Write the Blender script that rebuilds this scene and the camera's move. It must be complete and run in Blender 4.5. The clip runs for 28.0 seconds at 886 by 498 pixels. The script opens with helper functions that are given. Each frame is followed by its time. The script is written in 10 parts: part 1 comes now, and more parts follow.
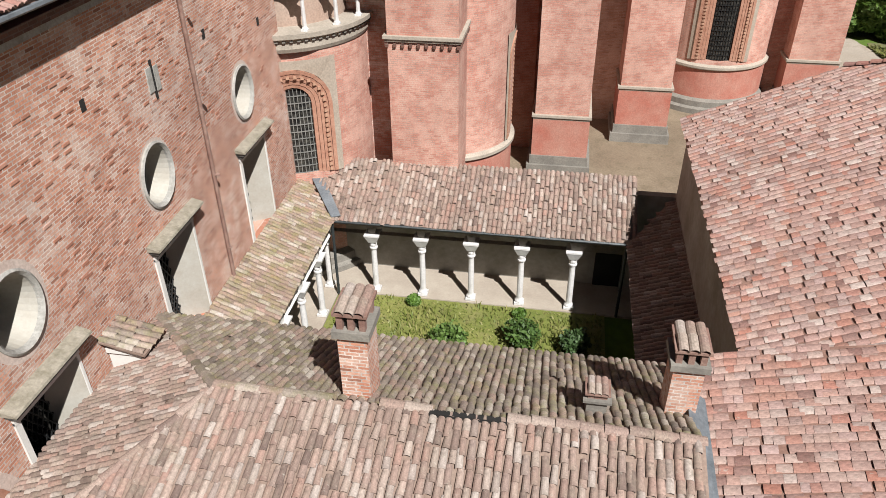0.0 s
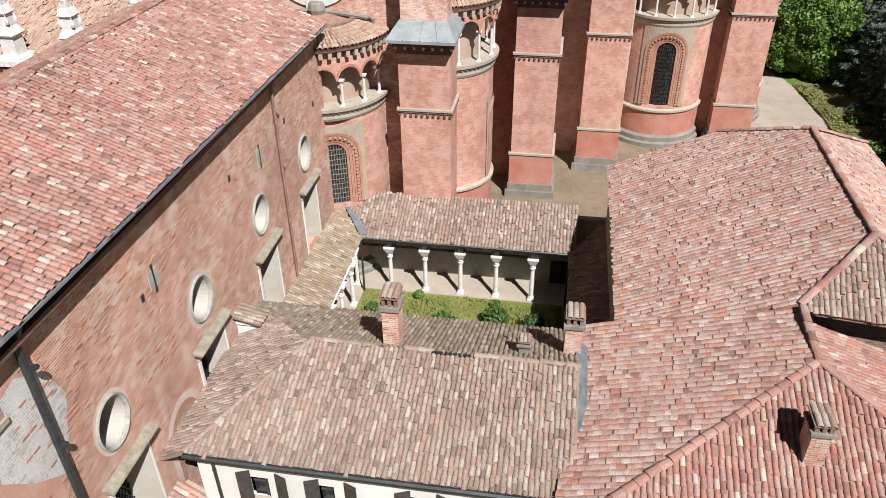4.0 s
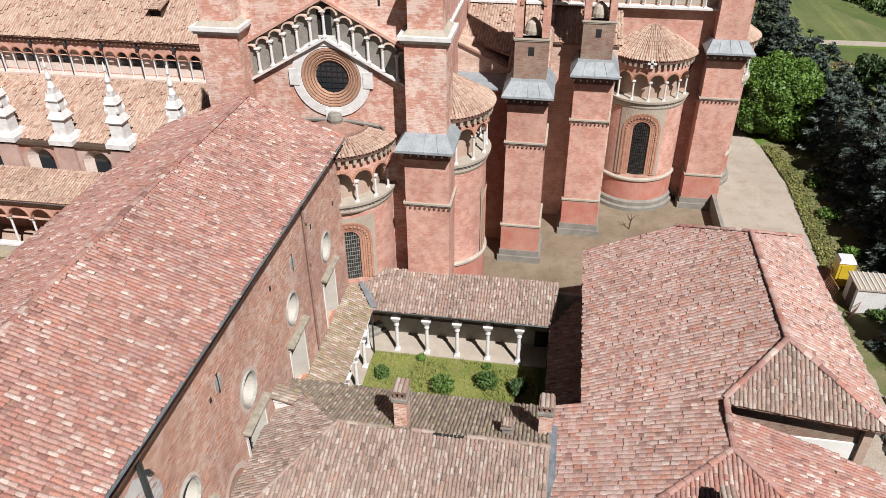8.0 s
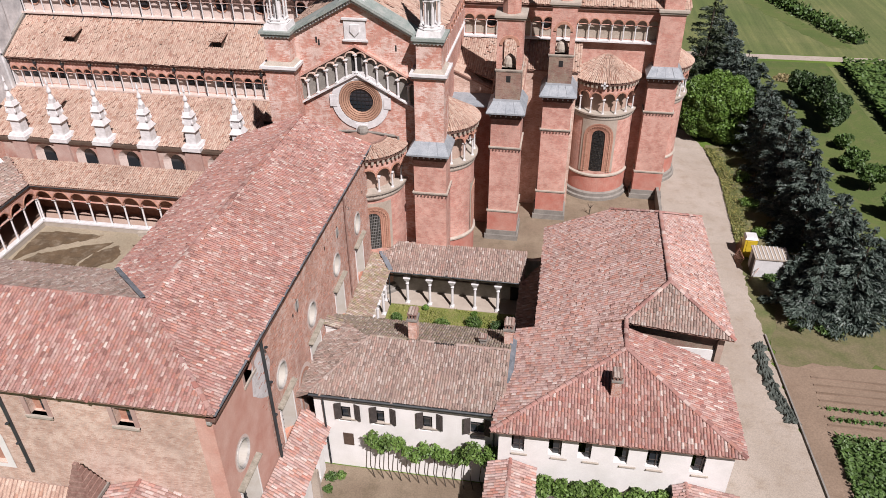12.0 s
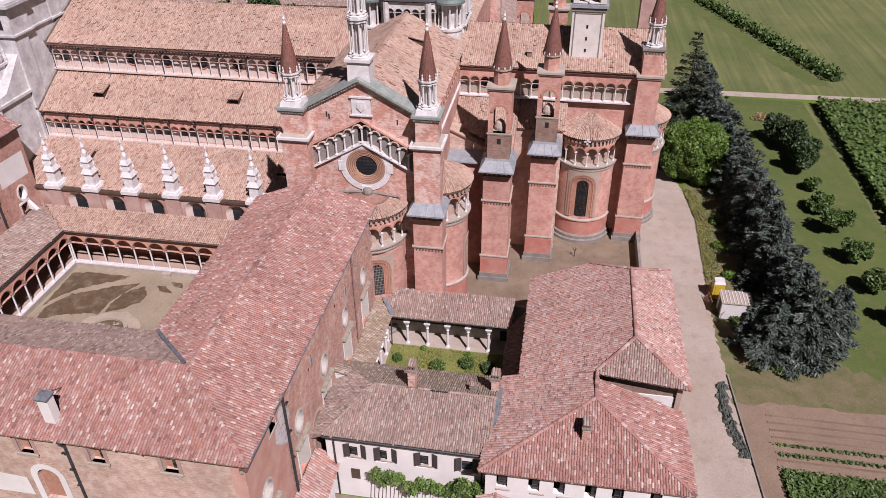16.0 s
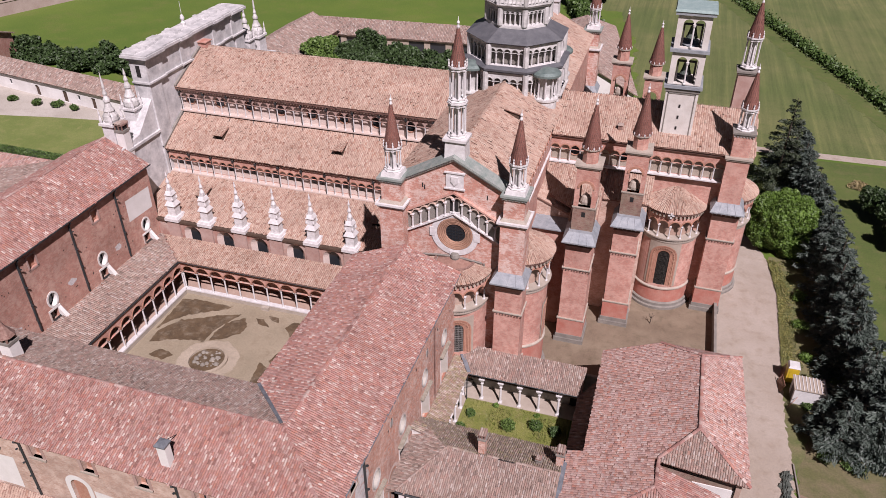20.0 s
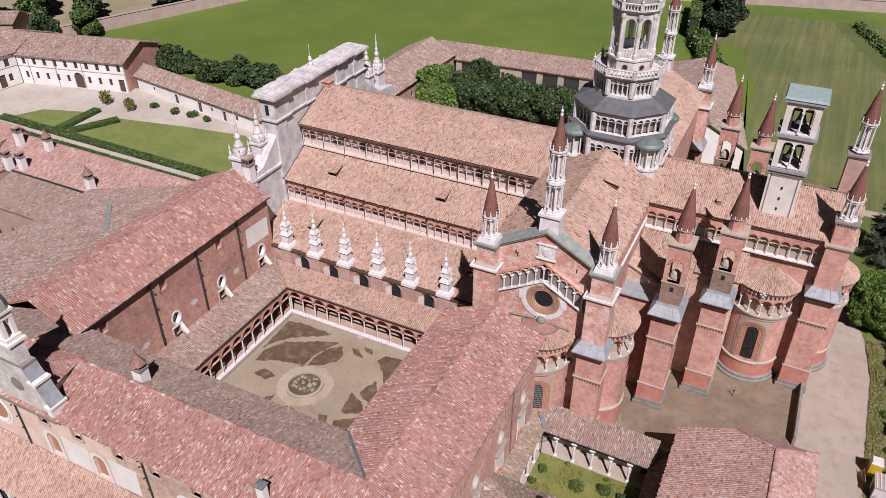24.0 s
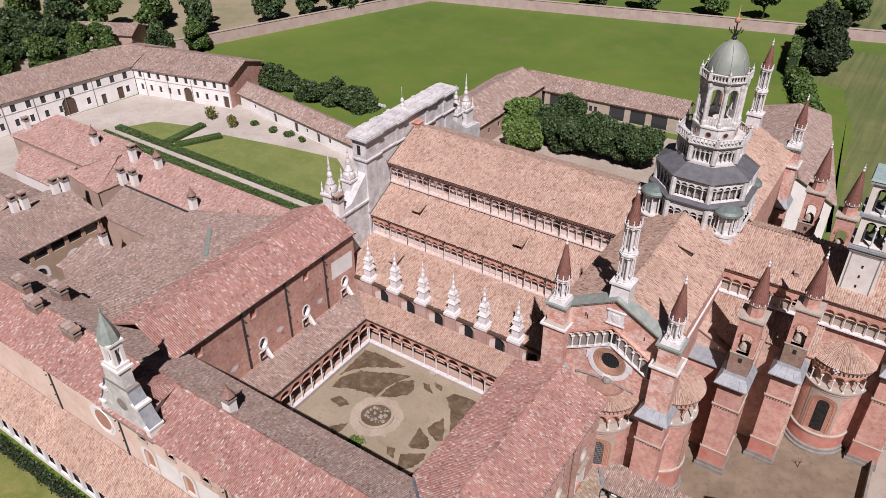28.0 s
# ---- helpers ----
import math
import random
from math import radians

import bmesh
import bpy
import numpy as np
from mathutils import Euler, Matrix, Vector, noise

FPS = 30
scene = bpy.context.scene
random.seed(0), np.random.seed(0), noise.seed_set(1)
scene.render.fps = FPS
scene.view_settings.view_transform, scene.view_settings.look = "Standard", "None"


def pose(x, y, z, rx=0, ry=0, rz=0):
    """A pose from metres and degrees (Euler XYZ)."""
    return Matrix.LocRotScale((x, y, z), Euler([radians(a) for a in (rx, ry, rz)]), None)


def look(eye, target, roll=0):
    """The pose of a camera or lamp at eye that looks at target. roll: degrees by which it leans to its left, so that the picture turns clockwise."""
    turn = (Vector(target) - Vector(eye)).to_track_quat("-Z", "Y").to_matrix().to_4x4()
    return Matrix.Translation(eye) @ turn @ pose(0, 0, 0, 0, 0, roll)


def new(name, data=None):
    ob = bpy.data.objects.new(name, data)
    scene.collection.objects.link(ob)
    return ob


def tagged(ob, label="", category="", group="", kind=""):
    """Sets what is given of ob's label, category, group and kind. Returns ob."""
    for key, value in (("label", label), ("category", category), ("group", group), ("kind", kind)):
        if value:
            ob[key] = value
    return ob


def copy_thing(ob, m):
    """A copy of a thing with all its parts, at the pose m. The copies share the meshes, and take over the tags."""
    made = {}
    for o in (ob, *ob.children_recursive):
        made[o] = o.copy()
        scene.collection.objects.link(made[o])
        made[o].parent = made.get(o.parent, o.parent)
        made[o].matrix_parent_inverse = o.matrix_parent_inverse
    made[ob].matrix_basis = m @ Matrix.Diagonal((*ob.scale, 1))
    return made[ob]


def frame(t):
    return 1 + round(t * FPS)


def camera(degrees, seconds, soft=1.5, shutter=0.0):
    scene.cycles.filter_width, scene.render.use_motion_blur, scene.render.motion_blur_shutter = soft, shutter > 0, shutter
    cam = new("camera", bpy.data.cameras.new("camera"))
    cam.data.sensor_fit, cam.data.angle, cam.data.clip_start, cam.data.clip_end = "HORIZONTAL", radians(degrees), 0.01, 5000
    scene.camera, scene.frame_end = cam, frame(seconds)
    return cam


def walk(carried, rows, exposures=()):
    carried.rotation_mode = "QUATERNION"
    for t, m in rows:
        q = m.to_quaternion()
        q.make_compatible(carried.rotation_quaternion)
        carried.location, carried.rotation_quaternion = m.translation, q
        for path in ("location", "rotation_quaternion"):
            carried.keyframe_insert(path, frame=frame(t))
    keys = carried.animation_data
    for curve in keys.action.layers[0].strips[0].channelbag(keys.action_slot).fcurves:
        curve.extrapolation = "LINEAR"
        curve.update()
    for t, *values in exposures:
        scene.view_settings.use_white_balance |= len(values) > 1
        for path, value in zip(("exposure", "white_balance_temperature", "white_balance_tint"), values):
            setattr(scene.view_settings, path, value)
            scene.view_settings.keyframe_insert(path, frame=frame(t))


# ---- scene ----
cam = camera(61.8, 28.0, soft=0.65)
EXPOSURES = [(0.0, 0.82, 6250, 9), (1.0, 0.9, 6250, 9), (5.0, 0.82, 6250, 10), (11.0, 0.71, 6250, 16), (14.0, 0.54, 6250, 27), (17.0, 0.45, 6250, 31), (21.0, 0.44, 6300, 30), (28.0, 0.46, 6300, 25)]
PATH = [
    (0, (-3.921, 0.578, 19.058), (-6.701, 17.010, 8.002), -0.51),
    (0.5, (-3.798, -0.142, 19.893), (-6.573, 16.293, 8.839), -0.51),
    (1, (-3.636, -1.060, 20.737), (-6.401, 15.377, 9.682), -0.51),
    (1.5, (-3.431, -2.147, 21.544), (-6.201, 14.288, 10.490), -0.52),
    (2, (-3.200, -3.354, 22.382), (-5.967, 13.084, 11.330), -0.53),
    (2.5, (-2.951, -4.663, 23.264), (-5.715, 11.775, 12.212), -0.57),
    (4.5, (-2.017, -9.741, 26.922), (-4.774, 6.698, 15.869), -0.64),
    (5, (-1.907, -10.214, 27.913), (-4.671, 6.221, 16.857), -0.64),
    (5.5, (-1.906, -10.395, 28.827), (-4.656, 6.048, 17.779), -0.58),
    (6, (-1.883, -10.537, 29.743), (-4.636, 5.909, 18.700), -0.56),
    (6.5, (-1.866, -10.687, 30.648), (-4.612, 5.765, 19.613), -0.51),
    (7, (-1.848, -10.803, 31.605), (-4.593, 5.653, 20.575), -0.47),
    (7.5, (-1.781, -11.167, 32.520), (-4.527, 5.299, 21.504), -0.44),
    (8, (-1.645, -11.952, 33.458), (-4.386, 4.515, 22.444), -0.40),
    (8.5, (-1.401, -13.081, 34.463), (-4.153, 3.376, 23.436), -0.43),
    (9, (-1.102, -14.544, 35.499), (-3.864, 1.898, 24.452), -0.44),
    (9.5, (-0.782, -16.266, 36.522), (-3.546, 0.163, 25.457), -0.44),
    (10, (-0.425, -18.162, 37.529), (-3.196, -1.745, 26.447), -0.47),
    (10.5, (-0.072, -20.251, 38.552), (-2.843, -3.845, 27.454), -0.47),
    (11, (0.342, -22.448, 39.576), (-2.443, -6.055, 28.463), -0.49),
    (11.5, (0.739, -24.711, 40.520), (-2.048, -8.317, 29.409), -0.49),
    (13.5, (1.869, -30.055, 44.351), (-0.921, -13.652, 33.253), -0.38),
    (14, (1.977, -30.150, 45.330), (-0.822, -13.747, 34.236), -0.41),
    (14.5, (2.048, -30.187, 46.318), (-0.757, -13.784, 35.224), -0.40),
    (15, (2.096, -30.177, 47.306), (-0.714, -13.775, 36.212), -0.40),
    (15.5, (2.140, -30.166, 48.387), (-0.671, -13.775, 37.277), -0.40),
    (16, (2.181, -30.140, 49.466), (-0.635, -13.761, 38.340), -0.41),
    (16.5, (2.223, -30.120, 50.575), (-0.590, -13.756, 39.426), -0.43),
    (17, (2.191, -30.126, 51.625), (-0.856, -13.805, 40.473), -0.45),
    (17.5, (2.205, -30.181, 52.589), (-1.492, -13.983, 41.455), -0.43),
    (18, (2.256, -30.244, 53.430), (-1.617, -14.068, 42.325), -0.37),
    (18.5, (2.270, -30.303, 54.288), (-1.581, -14.103, 43.209), -0.30),
    (19, (2.297, -30.355, 55.152), (-1.541, -14.140, 44.090), -0.27),
    (19.5, (2.264, -30.425, 56.030), (-1.976, -14.295, 44.990), -0.23),
    (20, (2.238, -30.490, 56.913), (-2.758, -14.565, 45.893), -0.18),
    (20.5, (2.324, -30.451, 57.932), (-3.386, -14.777, 46.900), -0.17),
    (21, (2.400, -30.387, 58.942), (-3.931, -14.964, 47.895), -0.15),
    (21.5, (2.493, -30.299, 59.971), (-4.426, -15.143, 48.907), -0.17),
    (23.5, (2.751, -30.035, 64.058), (-4.701, -15.194, 52.913), -0.10),
    (24, (2.803, -29.996, 65.074), (-4.633, -15.160, 53.912), -0.08),
    (24.5, (2.767, -29.986, 66.082), (-4.939, -15.299, 54.906), -0.08),
    (25, (2.816, -29.932, 67.095), (-5.498, -15.591, 55.906), -0.08),
    (25.5, (2.909, -29.850, 68.026), (-5.826, -15.761, 56.838), -0.16),
    (26, (2.945, -29.806, 68.877), (-5.798, -15.723, 57.686), -0.18),
    (26.5, (2.977, -29.790, 69.686), (-5.766, -15.706, 58.497), -0.20),
    (27, (3.002, -29.768, 70.482), (-5.741, -15.682, 59.295), -0.21),
    (27.5, (2.989, -29.756, 71.194), (-5.954, -15.776, 60.033), -0.24),
    (28, (3.061, -29.707, 71.891), (-6.224, -15.933, 60.754), -0.28),
]
walk(cam, [(t, look(eye, target, roll)) for t, eye, target, roll in PATH], EXPOSURES)

# ---- light ----
SUN_WAY = Vector((-0.47, 0.68, -1.0)).normalized()
world = bpy.data.worlds.new("sky")
scene.world = world
world.use_nodes = True
wn = world.node_tree.nodes
sky = wn.new("ShaderNodeTexSky")
sky.sky_type = "NISHITA"
sky.sun_disc = False
sky.sun_elevation = math.asin(-SUN_WAY.z)
sky.sun_rotation = math.atan2(-SUN_WAY.x, -SUN_WAY.y)
sky.air_density, sky.dust_density, sky.ozone_density = 0.2, 0.7, 1.0
world.node_tree.links.new(sky.outputs[0], wn["Background"].inputs[0])
wn["Background"].inputs[1].default_value = 0.027
sun = new("sun", bpy.data.lights.new("sun", "SUN"))
sun.data.energy, sun.data.angle, sun.data.color = 5.0, radians(0.55), (1.0, 0.955, 0.9)
sun.matrix_world = Matrix.Translation((0, 0, 120)) @ SUN_WAY.to_track_quat("-Z", "Y").to_matrix().to_4x4()


# ---- materials ----
def material(name, rough=0.85, metal=0.0):
    m = bpy.data.materials.new(name)
    m.use_nodes = True
    nt = m.node_tree
    b = nt.nodes["Principled BSDF"]
    b.inputs["Roughness"].default_value = rough
    b.inputs["Metallic"].default_value = metal
    return m, nt, b


def mapped(nt, sx=1, sy=1, sz=1):
    tc = nt.nodes.new("ShaderNodeTexCoord")
    mp = nt.nodes.new("ShaderNodeMapping")
    mp.inputs["Scale"].default_value = (sx, sy, sz)
    nt.links.new(tc.outputs["Object"], mp.inputs[0])
    return mp.outputs[0]


def noise_of(nt, vec, scale, detail=5, rough=0.6):
    n = nt.nodes.new("ShaderNodeTexNoise")
    n.inputs["Scale"].default_value, n.inputs["Detail"].default_value, n.inputs["Roughness"].default_value = scale, detail, rough
    nt.links.new(vec, n.inputs["Vector"])
    return n.outputs["Fac"]


def ramp(nt, fac, stops):
    r = nt.nodes.new("ShaderNodeValToRGB")
    e = r.color_ramp.elements
    while len(e) < len(stops):
        e.new(0.5)
    for el, (p, c) in zip(e, stops):
        el.position, el.color = p, (*c, 1)
    nt.links.new(fac, r.inputs[0])
    return r.outputs[0]


def mix(nt, fac, a, b, how="MIX"):
    m = nt.nodes.new("ShaderNodeMix")
    m.data_type, m.blend_type = "RGBA", how
    for sock, v in ((m.inputs[0], fac), (m.inputs[6], a), (m.inputs[7], b)):
        if isinstance(v, (int, float)):
            sock.default_value = v
        elif isinstance(v, tuple):
            sock.default_value = (*v, 1)
        else:
            nt.links.new(v, sock)
    return m.outputs[2]


def bump(nt, b, fac, strength=0.3, dist=0.02):
    n = nt.nodes.new("ShaderNodeBump")
    n.inputs["Strength"].default_value, n.inputs["Distance"].default_value = strength, dist
    nt.links.new(fac, n.inputs["Height"])
    nt.links.new(n.outputs[0], b.inputs["Normal"])


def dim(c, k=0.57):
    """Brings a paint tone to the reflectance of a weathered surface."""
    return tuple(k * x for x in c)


def plain(name, c1, c2, rough=0.85, metal=0.0, scale=1.2, fine=14.0, bump_s=0.25, grit=0.8):
    """Two tones mixed at a broad and a fine scale, with a little relief."""
    m, nt, b = material(name, rough, metal)
    k = 0.7 if sum(c2) > 2.0 else 0.57
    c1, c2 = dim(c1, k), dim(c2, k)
    v = mapped(nt)
    broad, grain = noise_of(nt, v, scale, 6, 0.65), noise_of(nt, v, fine, 4)
    c = ramp(nt, broad, [(0.32, c1), (0.68, c2)])
    g = ramp(nt, grain, [(0.3, (0.72, 0.72, 0.72)), (0.7, (1.12, 1.12, 1.12))])
    nt.links.new(mix(nt, grit, c, g, "MULTIPLY"), b.inputs["Base Color"])
    bump(nt, b, grain, bump_s, 0.03)
    return m


def sums(nt, how, a, b=None):
    """One arithmetic node."""
    n = nt.nodes.new("ShaderNodeMath")
    n.operation = how
    for sock, v in zip(n.inputs, (a, b)):
        if isinstance(v, (int, float)):
            sock.default_value = v
        elif v is not None:
            nt.links.new(v, sock)
    return n.outputs[0]


def brick_mat(name, c1, c2, mortar, patch, patch_amount=0.35, stain=(0.75, 0.72, 0.7), wash_at=0.5, bw=0.29, bh=0.085, joint=0.24, even=0.0):
    """Brick courses laid by the wall's own height and run; every brick has a tone of its own, with washed and stained patches."""
    m, nt, b = material(name, 0.9)
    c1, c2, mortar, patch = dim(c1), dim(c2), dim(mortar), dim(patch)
    tc = nt.nodes.new("ShaderNodeTexCoord")
    v = tc.outputs["Object"]
    sp = nt.nodes.new("ShaderNodeSeparateXYZ")
    nt.links.new(v, sp.inputs[0])
    nrm = nt.nodes.new("ShaderNodeSeparateXYZ")
    geo = nt.nodes.new("ShaderNodeNewGeometry")
    nt.links.new(geo.outputs["True Normal"], nrm.inputs[0])
    side = sums(nt, "GREATER_THAN", sums(nt, "ABSOLUTE", nrm.outputs[0]), 0.7)
    run = sums(nt, "ADD", sums(nt, "MULTIPLY", sp.outputs[0], sums(nt, "SUBTRACT", 1.0, side)), sums(nt, "MULTIPLY", sp.outputs[1], side))
    wob = noise_of(nt, v, 2.2, 3)
    zz = sums(nt, "ADD", sums(nt, "DIVIDE", sp.outputs[2], bh), sums(nt, "MULTIPLY", wob, 0.35))
    row = sums(nt, "FLOOR", zz)
    shift = nt.nodes.new("ShaderNodeTexWhiteNoise")
    shift.noise_dimensions = "1D"
    nt.links.new(row, shift.inputs["W"])
    uu = sums(nt, "ADD", sums(nt, "DIVIDE", run, bw), sums(nt, "ADD", sums(nt, "MULTIPLY", row, 0.5), sums(nt, "MULTIPLY", shift.outputs["Value"], 0.3)))
    uu = sums(nt, "ADD", uu, sums(nt, "MULTIPLY", wob, 0.3))
    col = sums(nt, "FLOOR", uu)
    cb = nt.nodes.new("ShaderNodeCombineXYZ")
    nt.links.new(col, cb.inputs[0])
    nt.links.new(row, cb.inputs[1])
    nt.links.new(side, cb.inputs[2])
    wn_ = nt.nodes.new("ShaderNodeTexWhiteNoise")
    nt.links.new(cb.outputs[0], wn_.inputs["Vector"])
    dark_, pale = tuple(0.55 * x for x in c2), tuple(0.55 * x + 0.45 * y for x, y in zip(c1, mortar))
    tone = ramp(nt, wn_.outputs["Value"], [(0.0, dark_), (0.07, c2), (0.4, tuple((x + y) / 2 for x, y in zip(c1, c2))), (0.7, c1), (0.9, tuple(min(1, 1.15 * x) for x in c1)), (1.0, pale)])
    if even:
        tone = mix(nt, even, tone, tuple(0.7 * x + 0.3 * y for x, y in zip(c1, c2)))
    fine, rag = noise_of(nt, v, 22.0, 4, 0.7), noise_of(nt, v, 7.0, 5, 0.75)
    gap = sums(nt, "ADD", joint, sums(nt, "MULTIPLY", sums(nt, "SUBTRACT", rag, 0.5), joint * 1.3))
    in_u = sums(nt, "LESS_THAN", sums(nt, "FRACT", uu), sums(nt, "MULTIPLY", gap, bh / bw * 1.2))
    in_v = sums(nt, "LESS_THAN", sums(nt, "FRACT", zz), gap)
    line_ = sums(nt, "MAXIMUM", in_u, in_v)
    big, mid = noise_of(nt, v, 0.22, 6, 0.62), noise_of(nt, v, 0.8, 7, 0.75)
    mort = mix(nt, ramp(nt, noise_of(nt, v, 1.6, 4), [(0.38, (0, 0, 0)), (0.62, (1, 1, 1))]), tuple(0.6 * x for x in mortar), mortar)
    # washed patches wear the single bricks unevenly
    worn = sums(nt, "ADD", mid, sums(nt, "MULTIPLY", sums(nt, "SUBTRACT", wn_.outputs["Value"], 0.5), 0.12))
    c = mix(nt, ramp(nt, worn, [(wash_at, (0, 0, 0)), (wash_at + 0.14, (patch_amount,) * 3)]), tone, patch)
    c = mix(nt, line_, c, mort)
    c = mix(nt, ramp(nt, noise_of(nt, v, 0.45, 8, 0.8), [(0.58, (0, 0, 0)), (0.7, (patch_amount * 0.9,) * 3)]), c, mortar)
    c = mix(nt, 1.0, c, ramp(nt, big, [(0.32, stain), (0.64, (1.12, 1.1, 1.08))]), "MULTIPLY")
    c = mix(nt, 0.7, c, ramp(nt, fine, [(0.3, (0.66, 0.66, 0.66)), (0.7, (1.2, 1.2, 1.2))]), "MULTIPLY")
    nt.links.new(c, b.inputs["Base Color"])
    bump(nt, b, sums(nt, "ADD", line_, sums(nt, "MULTIPLY", fine, -0.5)), -0.5, 0.012)
    return m


def tile_mat(name, stops, lichen, lichen_at=0.6, island=True):
    """Clay tiles: each piece has a tone of its own; lichen and soot drift across them."""
    m, nt, b = material(name, 0.88)
    geo = nt.nodes.new("ShaderNodeNewGeometry")
    info = nt.nodes.new("ShaderNodeObjectInfo")
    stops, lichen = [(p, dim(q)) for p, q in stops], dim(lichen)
    c = ramp(nt, geo.outputs["Random Per Island"] if island else info.outputs["Random"], stops)
    v = mapped(nt)
    broad, mid, fine = noise_of(nt, geo.outputs["Position"], 0.3, 6, 0.7), noise_of(nt, geo.outputs["Position"], 2.6, 6, 0.7), noise_of(nt, v, 18.0, 4)
    c = mix(nt, ramp(nt, mid, [(lichen_at - 0.12, (0, 0, 0)), (lichen_at + 0.18, (0.7, 0.7, 0.7))]), c, lichen)
    spot = noise_of(nt, geo.outputs["Position"], 7.0, 5, 0.75)
    c = mix(nt, ramp(nt, spot, [(0.6, (0, 0, 0)), (0.7, (0.55, 0.55, 0.55))]), c, (0.43, 0.4, 0.35))
    c = mix(nt, ramp(nt, spot, [(0.3, (0.6, 0.6, 0.6)), (0.4, (0, 0, 0))]), c, (0.1, 0.075, 0.062))
    c = mix(nt, 1.0, c, ramp(nt, broad, [(0.3, (0.8, 0.78, 0.76)), (0.65, (1.08, 1.07, 1.06))]), "MULTIPLY")
    c = mix(nt, 0.85, c, ramp(nt, fine, [(0.25, (0.55, 0.55, 0.55)), (0.7, (1.2, 1.2, 1.2))]), "MULTIPLY")
    nt.links.new(c, b.inputs["Base Color"])
    bump(nt, b, fine, 0.3, 0.01)
    return m


RED_STOPS = [(0.0, (0.32, 0.15, 0.125)), (0.18, (0.56, 0.32, 0.275)), (0.36, (0.5, 0.215, 0.17)), (0.52, (0.63, 0.42, 0.365)), (0.66, (0.57, 0.26, 0.19)), (0.8, (0.52, 0.3, 0.265)), (0.92, (0.64, 0.46, 0.4)), (1.0, (0.83, 0.69, 0.61))]
PINK_STOPS = [(0.0, (0.485, 0.294, 0.222)), (0.12, (0.582, 0.397, 0.306)), (0.4, (0.689, 0.511, 0.399)), (0.62, (0.621, 0.426, 0.325)), (0.85, (0.737, 0.578, 0.464)), (0.95, (0.563, 0.341, 0.242)), (1.0, (0.427, 0.237, 0.167))]
GREY_STOPS = [(0.0, (0.24, 0.17, 0.145)), (0.2, (0.5, 0.36, 0.3)), (0.38, (0.4, 0.27, 0.225)), (0.56, (0.62, 0.51, 0.44)), (0.72, (0.5, 0.31, 0.25)), (0.86, (0.42, 0.33, 0.29)), (1.0, (0.7, 0.61, 0.55))]
MOSS_STOPS = [(0.0, (0.22, 0.175, 0.145)), (0.25, (0.43, 0.36, 0.3)), (0.5, (0.33, 0.26, 0.22)), (0.75, (0.48, 0.34, 0.28)), (1.0, (0.64, 0.58, 0.5))]
WING_STOPS = [(0.0, (0.354, 0.194, 0.164)), (0.1, (0.598, 0.389, 0.338)), (0.28, (0.752, 0.562, 0.491)), (0.44, (0.619, 0.281, 0.207)), (0.58, (0.708, 0.508, 0.469)), (0.72, (0.663, 0.367, 0.283)), (0.86, (0.553, 0.378, 0.338)), (1.0, (0.84, 0.691, 0.621))]
M = {}
M["tile_red"] = tile_mat("tile_red", RED_STOPS, (0.5, 0.4, 0.32), 0.64)
M["tile_pink"] = tile_mat("tile_pink", PINK_STOPS, (0.46, 0.27, 0.18), 0.62)
M["tile_grey"] = tile_mat("tile_grey", GREY_STOPS, (0.4, 0.34, 0.26), 0.56)
M["tile_moss"] = tile_mat("tile_moss", MOSS_STOPS, (0.33, 0.33, 0.085), 0.58)
M["tile_mossy"] = tile_mat("tile_mossy", GREY_STOPS, (0.3, 0.3, 0.08), 0.52)
M["tile_wing"] = tile_mat("tile_wing", WING_STOPS, (0.5, 0.4, 0.33), 0.68)
M["tile_single_wing"] = tile_mat("tile_single_wing", WING_STOPS, (0.5, 0.4, 0.33), 0.68, island=False)
M["tile_single_moss"] = tile_mat("tile_single_moss", MOSS_STOPS, (0.24, 0.24, 0.08), 0.55, island=False)
M["tile_single"] = tile_mat("tile_single", GREY_STOPS, (0.44, 0.37, 0.29), 0.6, island=False)
M["tile_single_red"] = tile_mat("tile_single_red", RED_STOPS, (0.5, 0.4, 0.32), 0.64, island=False)
M["tile_single_pink"] = tile_mat("tile_single_pink", PINK_STOPS, (0.44, 0.3, 0.22), 0.6, island=False)
M["deck_red"] = plain("deck_red", (0.36, 0.19, 0.14), (0.5, 0.3, 0.23), scale=2.0)
M["deck_grey"] = plain("deck_grey", (0.34, 0.23, 0.18), (0.46, 0.34, 0.27), scale=2.0)
M["brick"] = brick_mat("brick", (0.79, 0.375, 0.285), (0.64, 0.27, 0.205), (0.84, 0.6, 0.5), (0.92, 0.6, 0.49), 0.55, (0.82, 0.76, 0.73), wash_at=0.42, even=0.72)
M["brick_gable"] = brick_mat("brick_gable", (0.84, 0.38, 0.28), (0.66, 0.27, 0.19), (0.86, 0.66, 0.55), (1.0, 0.83, 0.75), 0.85, (0.86, 0.8, 0.77), wash_at=0.45, even=0.65)
M["brick_lib"] = brick_mat("brick_lib", (0.84, 0.4, 0.26), (0.6, 0.25, 0.16), (1.0, 0.9, 0.82), (0.88, 0.7, 0.6), 0.65, (0.78, 0.75, 0.74), wash_at=0.5, joint=0.25, even=0.2)
m_, nt_, b_ = material("brick_single", 0.9)
io_ = nt_.nodes.new("ShaderNodeObjectInfo")
